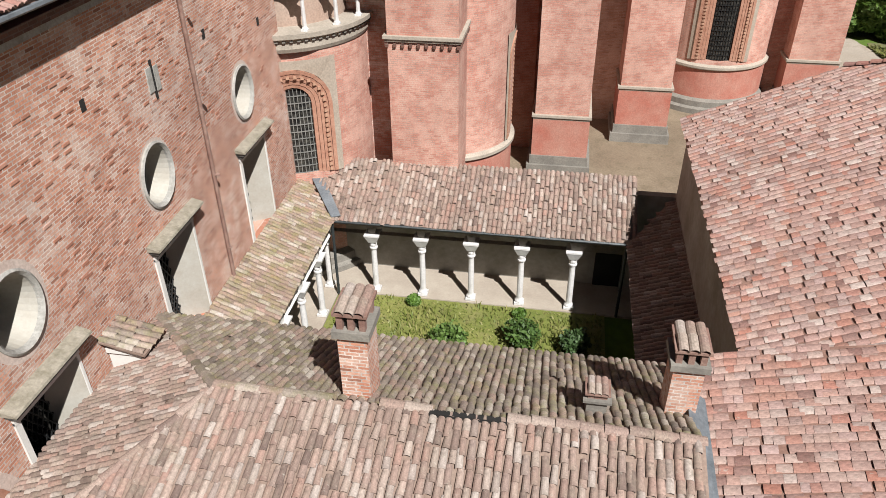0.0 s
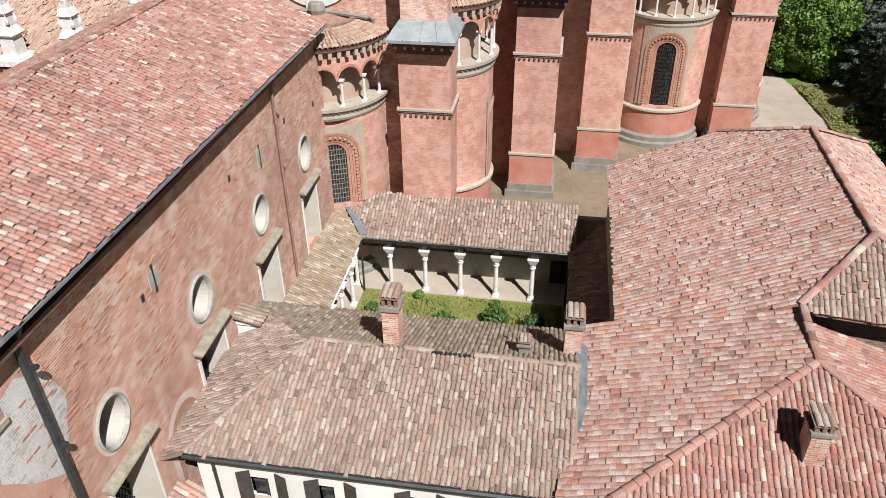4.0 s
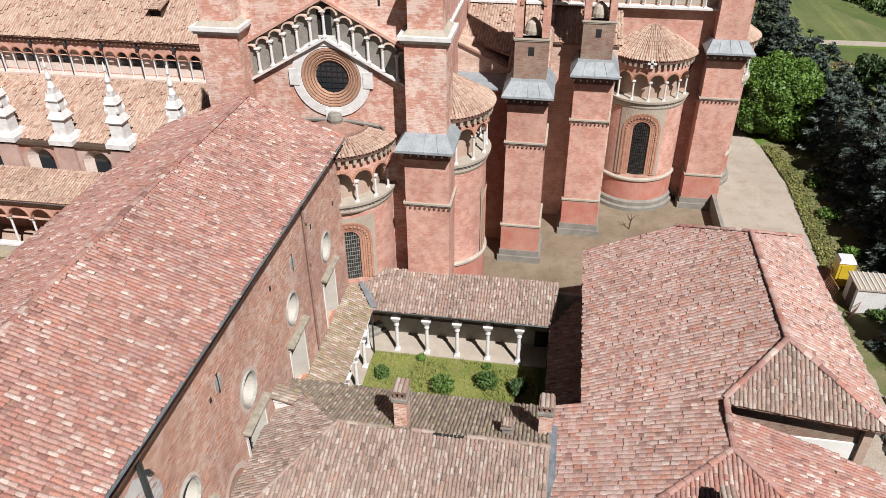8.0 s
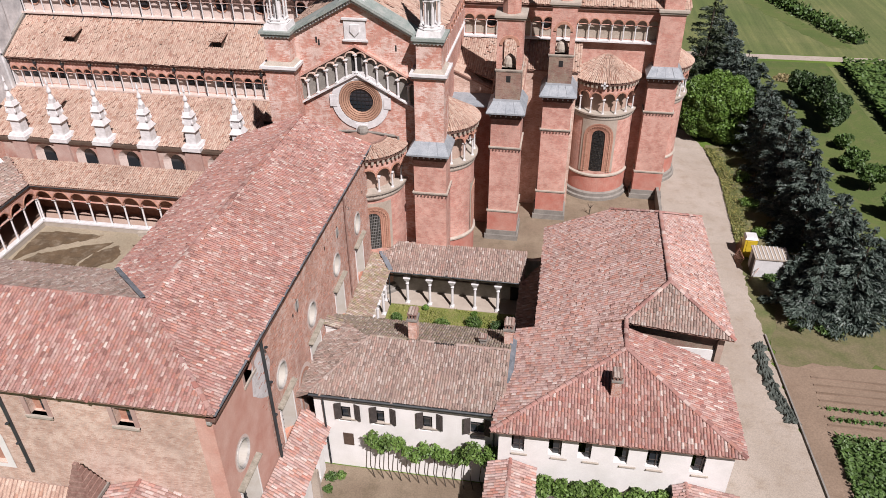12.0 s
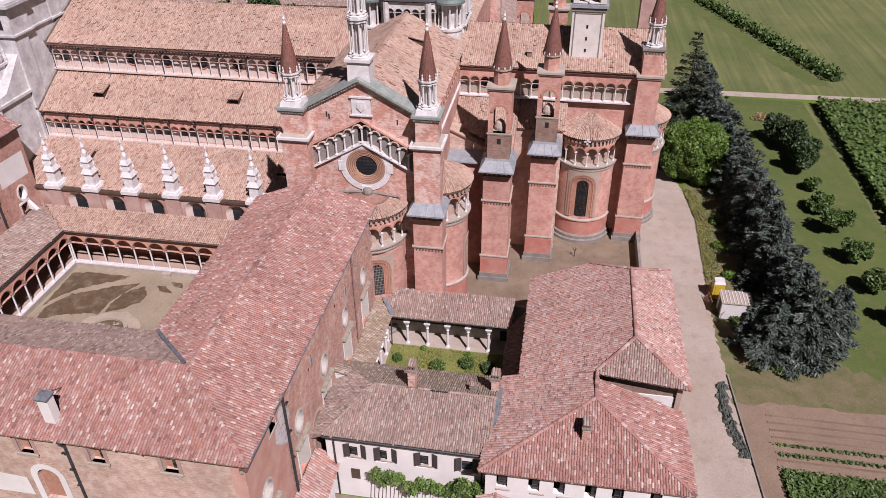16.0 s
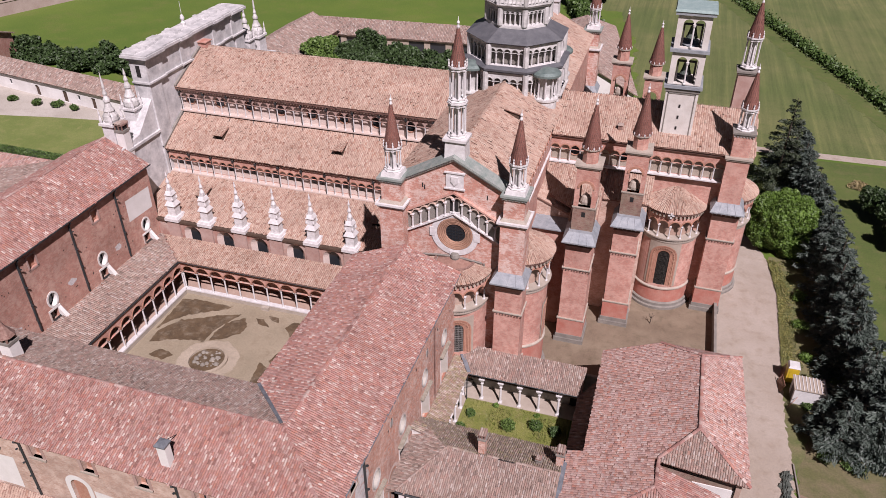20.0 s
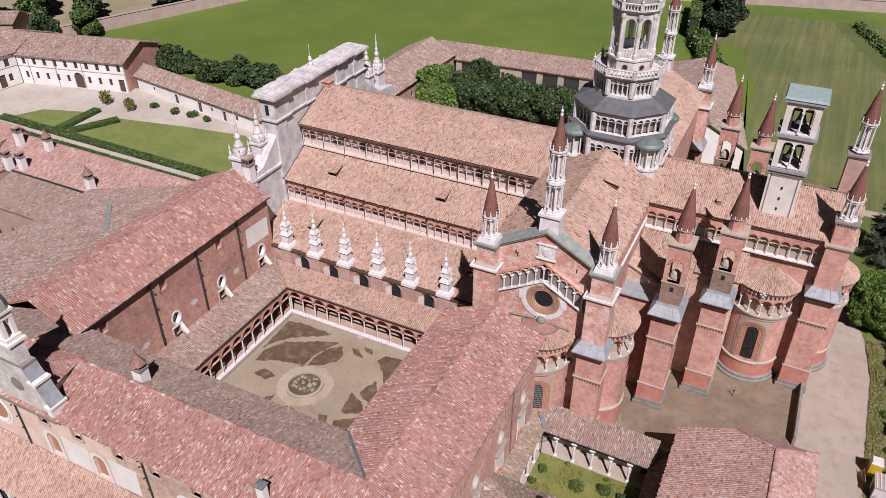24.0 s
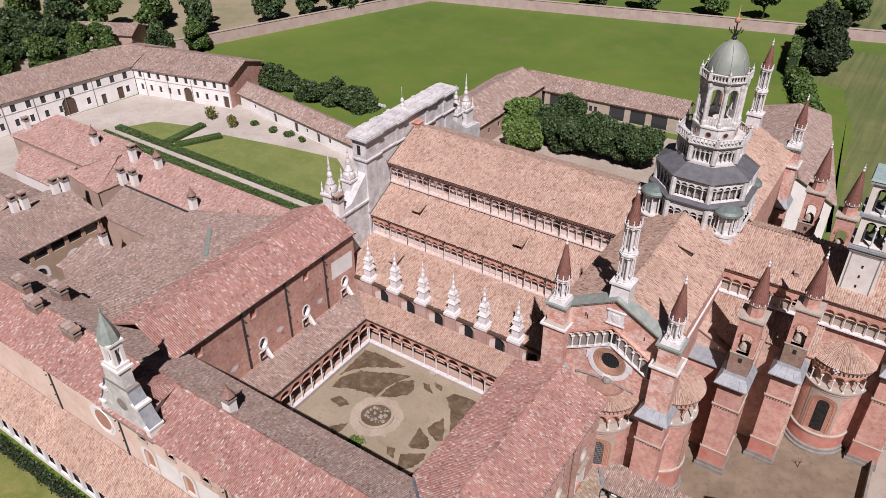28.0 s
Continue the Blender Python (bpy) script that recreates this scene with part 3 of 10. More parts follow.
def tiles(parent, pts, mat, pitch=0.19, course=0.345, seg=4, ragged=0.02, lift=0.0, skip=None, arch=0.78, near=None, slip=0.03, gaps=0.004, stagger=1.0, wild=0.03, props=0.0):
    """Rows of arched cover tiles over a roof sheet, clipped to its outline; those within the stretch `near` of the plan are pieces of their own."""
    o, u, v, n, poly = frame_of(pts)
    pu, pv = [a for a, _ in poly], [b for _, b in poly]
    gu = np.arange(min(pu) + pitch / 2, max(pu), pitch)
    gv = np.arange(min(pv) - 0.06, max(pv) + course * 0.6, course)
    uu, vv = np.meshgrid(gu, gv)
    # rows of tiles wander a little along the slope
    wander = rng.normal(0, ragged, (1, len(gu))) + rng.normal(0, ragged, uu.shape)
    vv = vv + wander * 1.6 + stagger * course * rng.uniform(-0.5, 0.0, (1, len(gu)))
    vv = np.maximum(vv, rng.uniform(-0.1, -0.06, uu.shape))
    uu = uu + rng.normal(0, ragged * 0.45, uu.shape)
    top = np.full(uu.shape, -1e9)
    for (ua, va), (ub, vb) in zip(poly, poly[1:] + poly[:1]):
        if abs(ub - ua) > 1e-6:
            f = (uu - ua) / (ub - ua)
            top = np.where((f >= 0) & (f <= 1), np.maximum(top, va + (vb - va) * f), top)
    keep = inside(poly, uu, np.minimum(vv + course * 0.45, (vv + top) / 2)) & (vv < top - 0.07)
    keep &= rng.random(uu.shape) > gaps
    if skip is not None:
        keep &= ~skip(uu, vv)
    uu, vv, top = uu[keep], vv[keep], top[keep]
    k = len(uu)
    if k == 0:
        return None
    length = course * 1.2
    U, V, N, O = np.array(u), np.array(v), np.array(n), np.array(o)
    if slip:
        # a few tiles have slid down or turned
        loose = rng.random(k) < slip
        vv = vv - loose * rng.uniform(0.02, 0.12, k)
    if near is not None:
        at = O + uu[:, None] * U + vv[:, None] * V
        pick = (at[:, 0] > near[0]) & (at[:, 0] < near[1]) & (at[:, 1] > near[2]) & (at[:, 1] < near[3])
        pick &= vv + length < top + 0.05
        pick &= np.cumsum(pick) <= 300
        single_tiles(parent, at[pick], u, v, n, pitch, length, arch, lift, seg, mat)
        uu, vv, top = uu[~pick], vv[~pick], top[~pick]
        k = len(uu)
    reach = np.clip(top + 0.03 - vv, 0.08, length)
    r0 = pitch * 0.5 * rng.uniform(0.9, 1.0, k)
    r1 = r0 * (0.82 if arch > 0.5 else 0.95)
    tilt = rng.normal(0, wild, k)
    h = rng.uniform(0.9, 1.1, k)
    # some tiles ride up on their neighbours
    up = (rng.random(k) < props) * rng.uniform(0.05, 0.11, k)
    ang = np.linspace(np.pi, 0, seg + 1)
    co, si = np.cos(ang), np.sin(ang)
    rows = []
    for r, dv, dz, ride in ((r0, 0.0 * reach, 0.035 if arch > 0.5 else 0.008, up), (r1, reach, 0.012 if arch > 0.5 else 0.002, up * 0.4)):
        lu = uu[:, None] + r[:, None] * co + (tilt * dv)[:, None]
        lv = (vv + dv)[:, None] + 0 * lu
        ln = (r * h)[:, None] * arch * si + dz + lift + ride[:, None]
        rows.append(O + lu[..., None] * U + lv[..., None] * V + ln[..., None] * N)
    vs = np.concatenate(rows, 1).reshape(-1, 3)
    m = seg + 1
    base = (np.arange(k) * 2 * m)[:, None, None]
    q = np.array([[i, i + 1, m + i + 1, m + i] for i in range(seg)])[None]
    fs = (base + q).reshape(-1, 4)
    ob = part("tiles", bulk("tiles", vs, fs, mat), None, parent)
    ob["kind"] = "stuff"
    return ob


TILE_MESH = {}
SINGLE = {"tile_red": "tile_single_red", "tile_pink": "tile_single_pink", "tile_moss": "tile_single_moss", "tile_wing": "tile_single_wing"}


def single_tiles(parent, at, u, v, n, pitch, length, arch, lift, seg, mat):
    """Clay cover tiles, each an object on one shared mesh with some thickness."""
    key = (mat, round(pitch, 3), round(length, 3))
    if key not in TILE_MESH:
        g = Geo()
        r = pitch * (0.46 if arch > 0.5 else 0.49)
        for rr, dv, dz in ((r, 0.0, 0.035 if arch > 0.5 else 0.008), (r * (0.82 if arch > 0.5 else 0.95), length, 0.012 if arch > 0.5 else 0.002)):
            for w in (1.0, 0.84):
                g.v += [(rr * w * math.cos(math.pi * j / 6), dv, rr * w * arch * math.sin(math.pi * j / 6) + dz + lift - (0 if w == 1 else 0.004)) for j in range(7)]
        g.f = [(j, j + 1, 15 + j, 14 + j) for j in range(6)] + [(j + 1, j, 7 + j, 8 + j) for j in range(6)]
        TILE_MESH[key] = g.mesh("tile", M[SINGLE.get(mat, "tile_single")])
    basis = Matrix((u, v, n)).transposed().to_4x4()
    for p in at:
        s = random.uniform(0.93, 1.06)
        piece("tile", TILE_MESH[key], parent, Matrix.Translation(p) @ basis @ Matrix.Rotation(random.gauss(0, 0.03), 4, "Z") @ Matrix.Diagonal((s, 1, random.uniform(0.9, 1.1), 1)))


def roof(parent, pts, mat, deck="deck_red", thick=0.16, **kw):
    o, u, v, n, poly = frame_of(pts)
    part("roof", Geo().slab([tuple(o + u * a + v * b) for a, b in poly], thick), deck, parent)
    return tiles(parent, pts, mat, **kw)


RIDGE_MESH = {}


def ridge(parent, a, b, mat="tile_red", r=0.15, step=0.42, name="ridge_tile"):
    """A row of overlapping half-round ridge tiles from a to b, each a piece of its own."""
    a, b = Vector(a), Vector(b)
    d = (b - a).normalized()
    s = d.cross(Vector((0, 0, 1))).normalized()
    up = s.cross(d)
    k = max(1, int((b - a).length / step))
    step = (b - a).length / k
    key = (mat, round(r, 2))
    if key not in RIDGE_MESH:
        vs = []
        for rr, dd, lift in ((r * 1.05, 0.0, 0.005), (r * 0.92, 1.1, -0.02)):
            vs += [(rr * math.cos(math.pi * j / 5), dd, rr * 0.6 * math.sin(math.pi * j / 5) + lift) for j in range(6)]
        vs += [(x * 0.86, y, z - 0.03) for x, y, z in vs[:6]]
        fs = [(j, j + 1, 7 + j, 6 + j) for j in range(5)] + [(j + 1, j, 12 + j, 13 + j) for j in range(5)]
        single = SINGLE.get(mat, "tile_single")
        RIDGE_MESH[key] = Geo().add(vs, fs).mesh("ridge_tile", M[single])
    basis = Matrix((s, d, up)).transposed().to_4x4()
    for i in range(k):
        p = a + d * step * i + up * random.uniform(-0.01, 0.02) + s * random.uniform(-0.015, 0.015)
        piece(name, RIDGE_MESH[key], parent, Matrix.Translation(p) @ basis @ Matrix.Rotation(random.gauss(0, 0.02), 4, "Z") @ Matrix.Diagonal((1, step, 1, 1)))


def arch_curve(u0, u1, v0, v1, k=10, round_all=False):
    """Outline of an opening, from its lower left corner anticlockwise: round-headed, or an oval."""
    cu, ru = (u0 + u1) / 2, (u1 - u0) / 2
    if round_all:
        cv, rv = (v0 + v1) / 2, (v1 - v0) / 2
        return [(cu + ru * math.cos(t), cv + rv * math.sin(t)) for t in [2 * math.pi * i / (2 * k) for i in range(2 * k)]]
    spring = v1 - ru
    return [(u0, v0), (u1, v0)] + [(cu + ru * math.cos(t), spring + ru * math.sin(t)) for t in [math.pi * i / k for i in range(k + 1)]]


def to_rect(p, c, rect):
    """Where the way from the centre c through p leaves the rectangle."""
    du, dv = p[0] - c[0], p[1] - c[1]
    s = 1e9
    if abs(du) > 1e-9:
        s = min(s, ((rect[1] if du > 0 else rect[0]) - c[0]) / du)
    if abs(dv) > 1e-9:
        s = min(s, ((rect[3] if dv > 0 else rect[2]) - c[1]) / dv)
    return (c[0] + du * s, c[1] + dv * s)


def wall(geo, o, u, width, z0, z1, thick, holes=(), cuts=()):
    """An upright wall from o along u; its face looks to the right of u. Each hole: (u0, u1, v0, v1, shape), shape None for a plain
    rectangle, 'arch' for a round head, 'oval', or 'span' for an arch open at the foot. Heights v are in world z."""
    o, u = Vector(o), Vector(u).normalized()
    nrm = Vector((u.y, -u.x, 0))
    P = lambda a, b, d=0.0: (o + u * a - nrm * d).to_tuple()[:2] + (b,)
    us = sorted({0.0, width, *cuts, *[h[0] for h in holes], *[h[1] for h in holes]})
    vs = sorted({z0, z1, *[h[2] for h in holes], *[h[3] for h in holes]})
    for a0, a1 in zip(us, us[1:]):
        run = None
        for b0, b1 in zip(vs, vs[1:]):
            cu, cv = (a0 + a1) / 2, (b0 + b1) / 2
            hole = any(h[0] < cu < h[1] and h[2] < cv < h[3] for h in holes)
            if not hole:
                for d, flip in ((0.0, 0), (thick, 1)):
                    q = [P(a0, b0, d), P(a1, b0, d), P(a1, b1, d), P(a0, b1, d)]
                    geo.add(q, [(3, 2, 1, 0) if flip else (0, 1, 2, 3)])
    geo.add([P(0, z0), P(0, z1), P(0, z1, thick), P(0, z0, thick)], [(0, 1, 2, 3)])
    geo.add([P(width, z0), P(width, z1), P(width, z1, thick), P(width, z0, thick)], [(3, 2, 1, 0)])
    geo.add([P(0, z1), P(width, z1), P(width, z1, thick), P(0, z1, thick)], [(0, 1, 2, 3)])
    geo.add([P(0, z0), P(width, z0), P(width, z0, thick), P(0, z0, thick)], [(3, 2, 1, 0)])
    for h in holes:
        a0, a1, b0, b1, shape = h
        if shape is None:
            c = [(a0, b0), (a1, b0), (a1, b1), (a0, b1)]
        elif shape == "span":
            ru = (a1 - a0) / 2
            c = [((a0 + a1) / 2 + ru * math.cos(t), b0 + (b1 - b0) * math.sin(t)) for t in [math.pi * i / 10 for i in range(11)]]
        else:
            c = arch_curve(a0, a1, b0, b1, round_all=shape == "oval")
        n = len(c)
        closed = shape != "span"
        mid = ((a0 + a1) / 2, b0 if shape == "span" else (b0 + b1) / 2)
        if shape is not None:
            out = [to_rect(p, mid, (a0, a1, b0, b1)) for p in c]
            for i in range(n if closed else n - 1):
                j = (i + 1) % n
                p, q = out[i], out[j]
                corner = []
                if abs(p[0] - q[0]) > 1e-6 and abs(p[1] - q[1]) > 1e-6:
                    corner = [(max(p[0], q[0]) if (p[0] + q[0]) / 2 > mid[0] else min(p[0], q[0]), max(p[1], q[1]) if (p[1] + q[1]) / 2 > mid[1] else min(p[1], q[1]))]
                loop = [c[i], p] + corner + [q, c[j]]
                for d, flip in ((0.0, 0), (thick, 1)):
                    ring = [P(*w, d) for w in loop]
                    geo.add(ring, [tuple(range(len(ring)))[:: -1 if flip else 1]])
        for i in range(n if closed else n - 1):
            j = (i + 1) % n
            geo.add([P(*c[i]), P(*c[j]), P(*c[j], thick), P(*c[i], thick)], [(0, 1, 2, 3)])
    return geo


def column_mesh(h, r=0.11, mat="marble", name="column", seg=10):
    """A turned column with base and a capital."""
    g = Geo()
    g.box(-r * 1.6, r * 1.6, -r * 1.6, r * 1.6, 0, r * 0.8)
    g.lathe([(r * 1.5, r * 0.8), (r * 1.5, r * 1.2), (r * 1.1, r * 1.8), (r, r * 2.2), (r * 0.98, h * 0.4), (r * 0.86, h - r * 4.2), (r * 1.1, h - r * 4.0), (r * 0.95, h - r * 3.6), (r * 1.2, h - r * 2.0), (r * 1.7, h - r * 0.9)], seg)
    g.box(-r * 1.9, r * 1.9, -r * 1.9, r * 1.9, h - r * 0.9, h)
    return g.mesh(name, M[mat], False)


def bend(geo, cx, cy, r, a0):
    """Wraps a wall built along x round an upright axis; a0 in degrees is where it begins."""
    out = []
    for x, y, z in geo.v:
        a = radians(a0) + x / r
        out.append((cx + (r - y) * math.cos(a), cy + (r - y) * math.sin(a), z))
    geo.v = out
    return geo


def cone_tiles(parent, cx, cy, r0, r1, z0, z1, a0, a1, mat, pitch=0.23, course=0.38, seg=4):
    """Arched tiles in rings on a cone, running down its slope."""
    slope = math.hypot(r0 - r1, z1 - z0)
    vs, fs, k = [], [], 0
    nr = int(slope / course)
    for j in range(nr):
        t0, t1 = j / nr, min(1.0, (j + 1.15) / nr)
        ra, rb = r0 + (r1 - r0) * t0, r0 + (r1 - r0) * t1
        za, zb = z0 + (z1 - z0) * t0, z0 + (z1 - z0) * t1
        n = max(3, int(radians(a1 - a0) * r0 / pitch * (1 if ra > r0 * 0.5 else 0.5)))
        for i in range(n):
            a = radians(a0 + (a1 - a0) * (i + 0.5) / n) + random.gauss(0, 0.004)
            c, s = math.cos(a), math.sin(a)
            for rr, zz, lift in ((ra, za, 0.05), (rb, zb, 0.02)):
                w = 0.48 * radians(a1 - a0) * rr / n
                for q in range(seg + 1):
                    b = math.pi * q / seg
                    off, up = -w * math.cos(b), 0.09 * math.sin(b) + lift
                    vs.append((cx + rr * c - s * off, cy + rr * s + c * off, zz + up))
            m = seg + 1
            fs += [[k + q, k + q + 1, k + m + q + 1, k + m + q] for q in range(seg)]
            k += 2 * m
    ob = part("tiles", bulk("tiles", np.array(vs), np.array(fs), mat), None, parent)
    ob["kind"] = "stuff"
    return ob

# ---- ground ----
setting("ground", Geo().slab([(-900, -500, 0), (900, -500, 0), (900, 1500, 0), (-900, 1500, 0)], 2.0), "field", "wide flat green meadow that reaches the horizon", "ground")


def patch(name, poly, mat, label, category="ground", z=0.02, rough=0.0):
    if rough:
        rb, fine = random.Random(5), []
        for (xa, ya), (xb, yb) in zip(poly, poly[1:] + poly[:1]):
            k = max(1, int(math.hypot(xb - xa, yb - ya) / (rough * 3)))
            fine += [(xa + (xb - xa) * i / k + rb.gauss(0, rough), ya + (yb - ya) * i / k + rb.gauss(0, rough)) for i in range(k)]
        poly = fine
    return setting(name, Geo().slab([(x, y, z) for x, y in poly], 0.3), mat, label, category)


def cornice(parent, x0, x1, y0, y1, z, mat="stone", out=0.14, h=0.22, name="cornice"):
    g = Geo().box(x0 - out, x1 + out, y0 - out, y1 + out, z, z + h * 0.55)
    g.box(x0 - out * 0.55, x1 + out * 0.55, y0 - out * 0.55, y1 + out * 0.55, z - h * 0.5, z)
    return part(name, g, mat, parent)


def dentils(parent, x0, x1, y0, y1, z, mat="brick_dark", step=0.3):
    """Small brick corbels under a cornice on the south, east and west faces."""
    g = Geo()
    n = int((x1 - x0) / step)
    for i in range(n + 1):
        x = x0 + (x1 - x0) * i / n
        g.box(x - 0.055, x + 0.055, y0 - 0.1, y0 + 0.02, z + 0.06, z + 0.2)
    n = int((y1 - y0) / step)
    for i in range(n + 1):
        y = y0 + (y1 - y0) * i / n
        g.box(x0 - 0.1, x0 + 0.02, y - 0.055, y + 0.055, z + 0.06, z + 0.2)
        g.box(x1 - 0.02, x1 + 0.1, y - 0.055, y + 0.055, z + 0.06, z + 0.2)
    return part("corbel_table", g, mat, parent)


# ---- nave ----
def gallery(parent, o, u, n, bay, z0, z1, thick, back, wall_mat, col_h, sill_mat="marble", col_r=0.07, oculi=(), soffit=True, trim_mat="terracotta", sill_deep=None):
    """A row of small columns and round arches standing free in front of a wall that lies `back` behind it."""
    o, u = Vector(o), Vector(u).normalized()
    nrm = Vector((u.y, -u.x, 0))
    width = n * bay
    g = Geo()
    holes = [(i * bay + 0.07, (i + 1) * bay - 0.07, z0 + col_h, z0 + col_h + (bay - 0.14) * 0.55, "span") for i in range(n)]
    wall(g, o, u, width, z0 + col_h, z1, thick, holes)
    part("arcade", g, wall_mat, parent)
    trim = Geo()
    for i in range(n):
        c, r = i * bay + bay / 2, bay / 2 - 0.07
        ring = [math.pi * k / 8 for k in range(9)]
        vs = []
        for t in ring:
            for rr, d in ((r, 0.0), (r + 0.1, 0.0), (r + 0.1, 0.05), (r, 0.05)):
                p = o + u * (c + rr * math.cos(t)) + nrm * d
                vs.append((p.x, p.y, z0 + col_h + rr * 1.1 * math.sin(t)))
        fs = []
        for k in range(8):
            for e in range(4):
                fs.append((k * 4 + e, k * 4 + (e + 1) % 4, k * 4 + 4 + (e + 1) % 4, k * 4 + 4 + e))
        trim.add(vs, fs)
    if trim_mat:
        part("arch_moulding", trim, trim_mat, parent)
    g = Geo()
    a, b = o + nrm * 0.12, o + u * width - nrm * back
    q = [o + nrm * 0.14, o + u * width + nrm * 0.14, o + u * width - nrm * back, o - nrm * back]
    deep = sill_deep or back
    g.slab([(p.x, p.y, z0) for p in (q[0], q[1], o + u * width - nrm * deep, o - nrm * deep)], 0.16)
    part("sill", g, sill_mat, parent)
    if soffit:
        part("gallery_soffit", Geo().slab([(p.x, p.y, z1) for p in q], 0.1), wall_mat, parent)
    me = column_mesh(col_h, col_r, seg=8)
    for i in range(n + 1):
        p = o + u * (i * bay) - nrm * (thick * 0.5)
        piece("column", me, parent, Matrix.Translation((p.x, p.y, z0)))
    return width


def gallery_pipes(parent, o, n, bay, z0, z1, every=3):
    """Thin dark downpipes with a hopper head in front of a gallery, and a dark gutter above it."""
    for i in range(1, n, every):
        x = o[0] + i * bay
        part("downpipe", Geo().tube([(x, o[1] - 0.35, z1 + 0.1), (x, o[1] - 0.1, z1 - 0.35), (x, o[1] - 0.1, z0 - 0.4), (x, o[1] - 0.5, z0 - 0.75)], 0.045, 6), "pipe", parent)
        part("hopper", Geo().box(x - 0.13, x + 0.13, o[1] - 0.3, o[1] - 0.02, z1 - 0.5, z1 - 0.2), "pipe", parent)


def oculus(parent, c, nrm, r, deep=0.35):
    """A round window: brick ring, dark glass set back."""
    n = Vector(nrm).normalized()
    s = Vector((-n.y, n.x, 0))
    c = Vector(c)
    P = lambda a, rr, d: c + s * (rr * math.cos(a)) + Vector((0, 0, rr * math.sin(a))) + n * d
    k = 20
    g = Geo()
    prof = [(r * 1.22, 0.0), (r * 1.22, 0.08), (r * 1.05, 0.08), (r, 0.02), (r, -deep)]
    vs = [P(2 * math.pi * i / k, rr, d) for rr, d in prof for i in range(k)]
    fs = [(j * k + i, j * k + (i + 1) % k, (j + 1) * k + (i + 1) % k, (j + 1) * k + i) for j in range(len(prof) - 1) for i in range(k)]
    w = part("round_window", g.add(vs, fs), "terracotta", parent)
    part("pane", Geo().add([P(2 * math.pi * i / k, r * 1.02, 0.01) for i in range(k)], [tuple(range(k))]), "glass", w)
    return w


nave = thing("church_nave", "long brick church nave with tiled roofs, arcaded galleries and side chapels", "church", (-41, 55, 0))
NX0, NX1 = -60.2, -21.2
g = Geo()
g.box(NX0, NX1, 49.0, 61.4, 0, 21.0)
g.box(NX0, NX1, 44.2, 49.0, 0, 14.6)
part("wall", g, "brick", nave)
g = Geo()
holes = []
PINS = [-54.4, -49.7, -44.9, -39.95, -35.1, -30.1]
for x in PINS:
    a = x - NX0 + 1.05
    holes.append((a + 0.2, a + 2.6, 3.6, 7.9, "arch"))
wall(g, (NX0, 36.0, 0), (1, 0, 0), NX1 - NX0, 0, 8.2, 0.7, holes)
part("chapel_wall", g, "render_worn", nave)
# near-black sheet painted as the shade inside the side chapels
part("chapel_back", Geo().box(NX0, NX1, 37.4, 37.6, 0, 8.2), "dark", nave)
for x in PINS:
    a0, a1 = x + 1.25, x + 3.65
    c0, c1 = arch_curve(a0, a1, 3.6, 7.9), arch_curve(a0 + 0.55, a1 - 0.55, 3.9, 7.35)
    g = Geo().add([(a, 36.0, b) for a, b in c0] + [(a, 36.62, b) for a, b in c1], [(i, (i + 1) % 13, 13 + (i + 1) % 13, 13 + i) for i in range(13)])
    wch = part("chapel_window", g, "plaster_pale", nave, "splayed white window reveal")
    part("pane", Geo().add([(a, 36.6, b) for a, b in c1], [tuple(range(13))]), "glass", wch)
# tiled roofs of nave, aisle and chapels
roof(nave, [(NX0, 47.9, 21.15), (NX1, 47.9, 21.15), (NX1, 55.2, 24.45), (NX0, 55.2, 24.45)], "tile_pink", pitch=0.23, course=0.4, seg=3, arch=0.5, gaps=0.008, slip=0.12, props=0.1)
roof(nave, [(NX1, 62.5, 21.15), (NX0, 62.5, 21.15), (NX0, 55.2, 24.45), (NX1, 55.2, 24.45)], "tile_pink", pitch=0.4, course=0.6, seg=3)
roof(nave, [(NX0, 43.1, 14.5), (NX1, 43.1, 14.5), (NX1, 48.6, 17.55), (NX0, 48.6, 17.55)], "tile_pink", pitch=0.23, course=0.4, seg=3, arch=0.5, gaps=0.008, slip=0.12, props=0.1)
roof(nave, [(NX0, 36.2, 8.5), (NX1, 36.2, 8.5), (NX1, 43.6, 10.95), (NX0, 43.6, 10.95)], "tile_pink", pitch=0.23, course=0.4, seg=3, arch=0.5, gaps=0.008, slip=0.12, props=0.1)
ridge(nave, (NX0, 55.2, 24.46), (NX1, 55.2, 24.46), "tile_pink", r=0.12)
# galleries
NB = 33
gallery(nave, (NX0, 48.3, 0), (1, 0, 0), NB, (NX1 - NX0) / NB, 17.85, 20.75, 0.22, 0.72, "pier_pink", 1.75, sill_mat="plaster_pale", trim_mat=None)
gallery(nave, (NX0, 43.55, 0), (1, 0, 0), 36, (NX1 - NX0) / 36, 11.1, 14.2, 0.22, 0.7, "brick", 1.7, sill_mat="plaster_pale", trim_mat="terracotta")
gallery_pipes(nave, (NX0, 48.3), NB, (NX1 - NX0) / NB, 17.85, 20.75)
gallery_pipes(nave, (NX0, 43.55), 36, (NX1 - NX0) / 36, 11.1, 14.2)
for i in range(9):
    oculus(nave, (NX0 + 2.2 + i * 4.45, 48.98, 19.2), (0, -1, 0), 0.62)
for i in range(13):
    for d in (0, 1.08):
        x = NX0 + 2.4 + i * 3.25 + d
        g = Geo()
        c = arch_curve(x - 0.36, x + 0.36, 11.9, 13.5, 6)
        part("window", g.add([(a, 44.18, b) for a, b in c], [tuple(range(len(c)))]), "glass", nave)
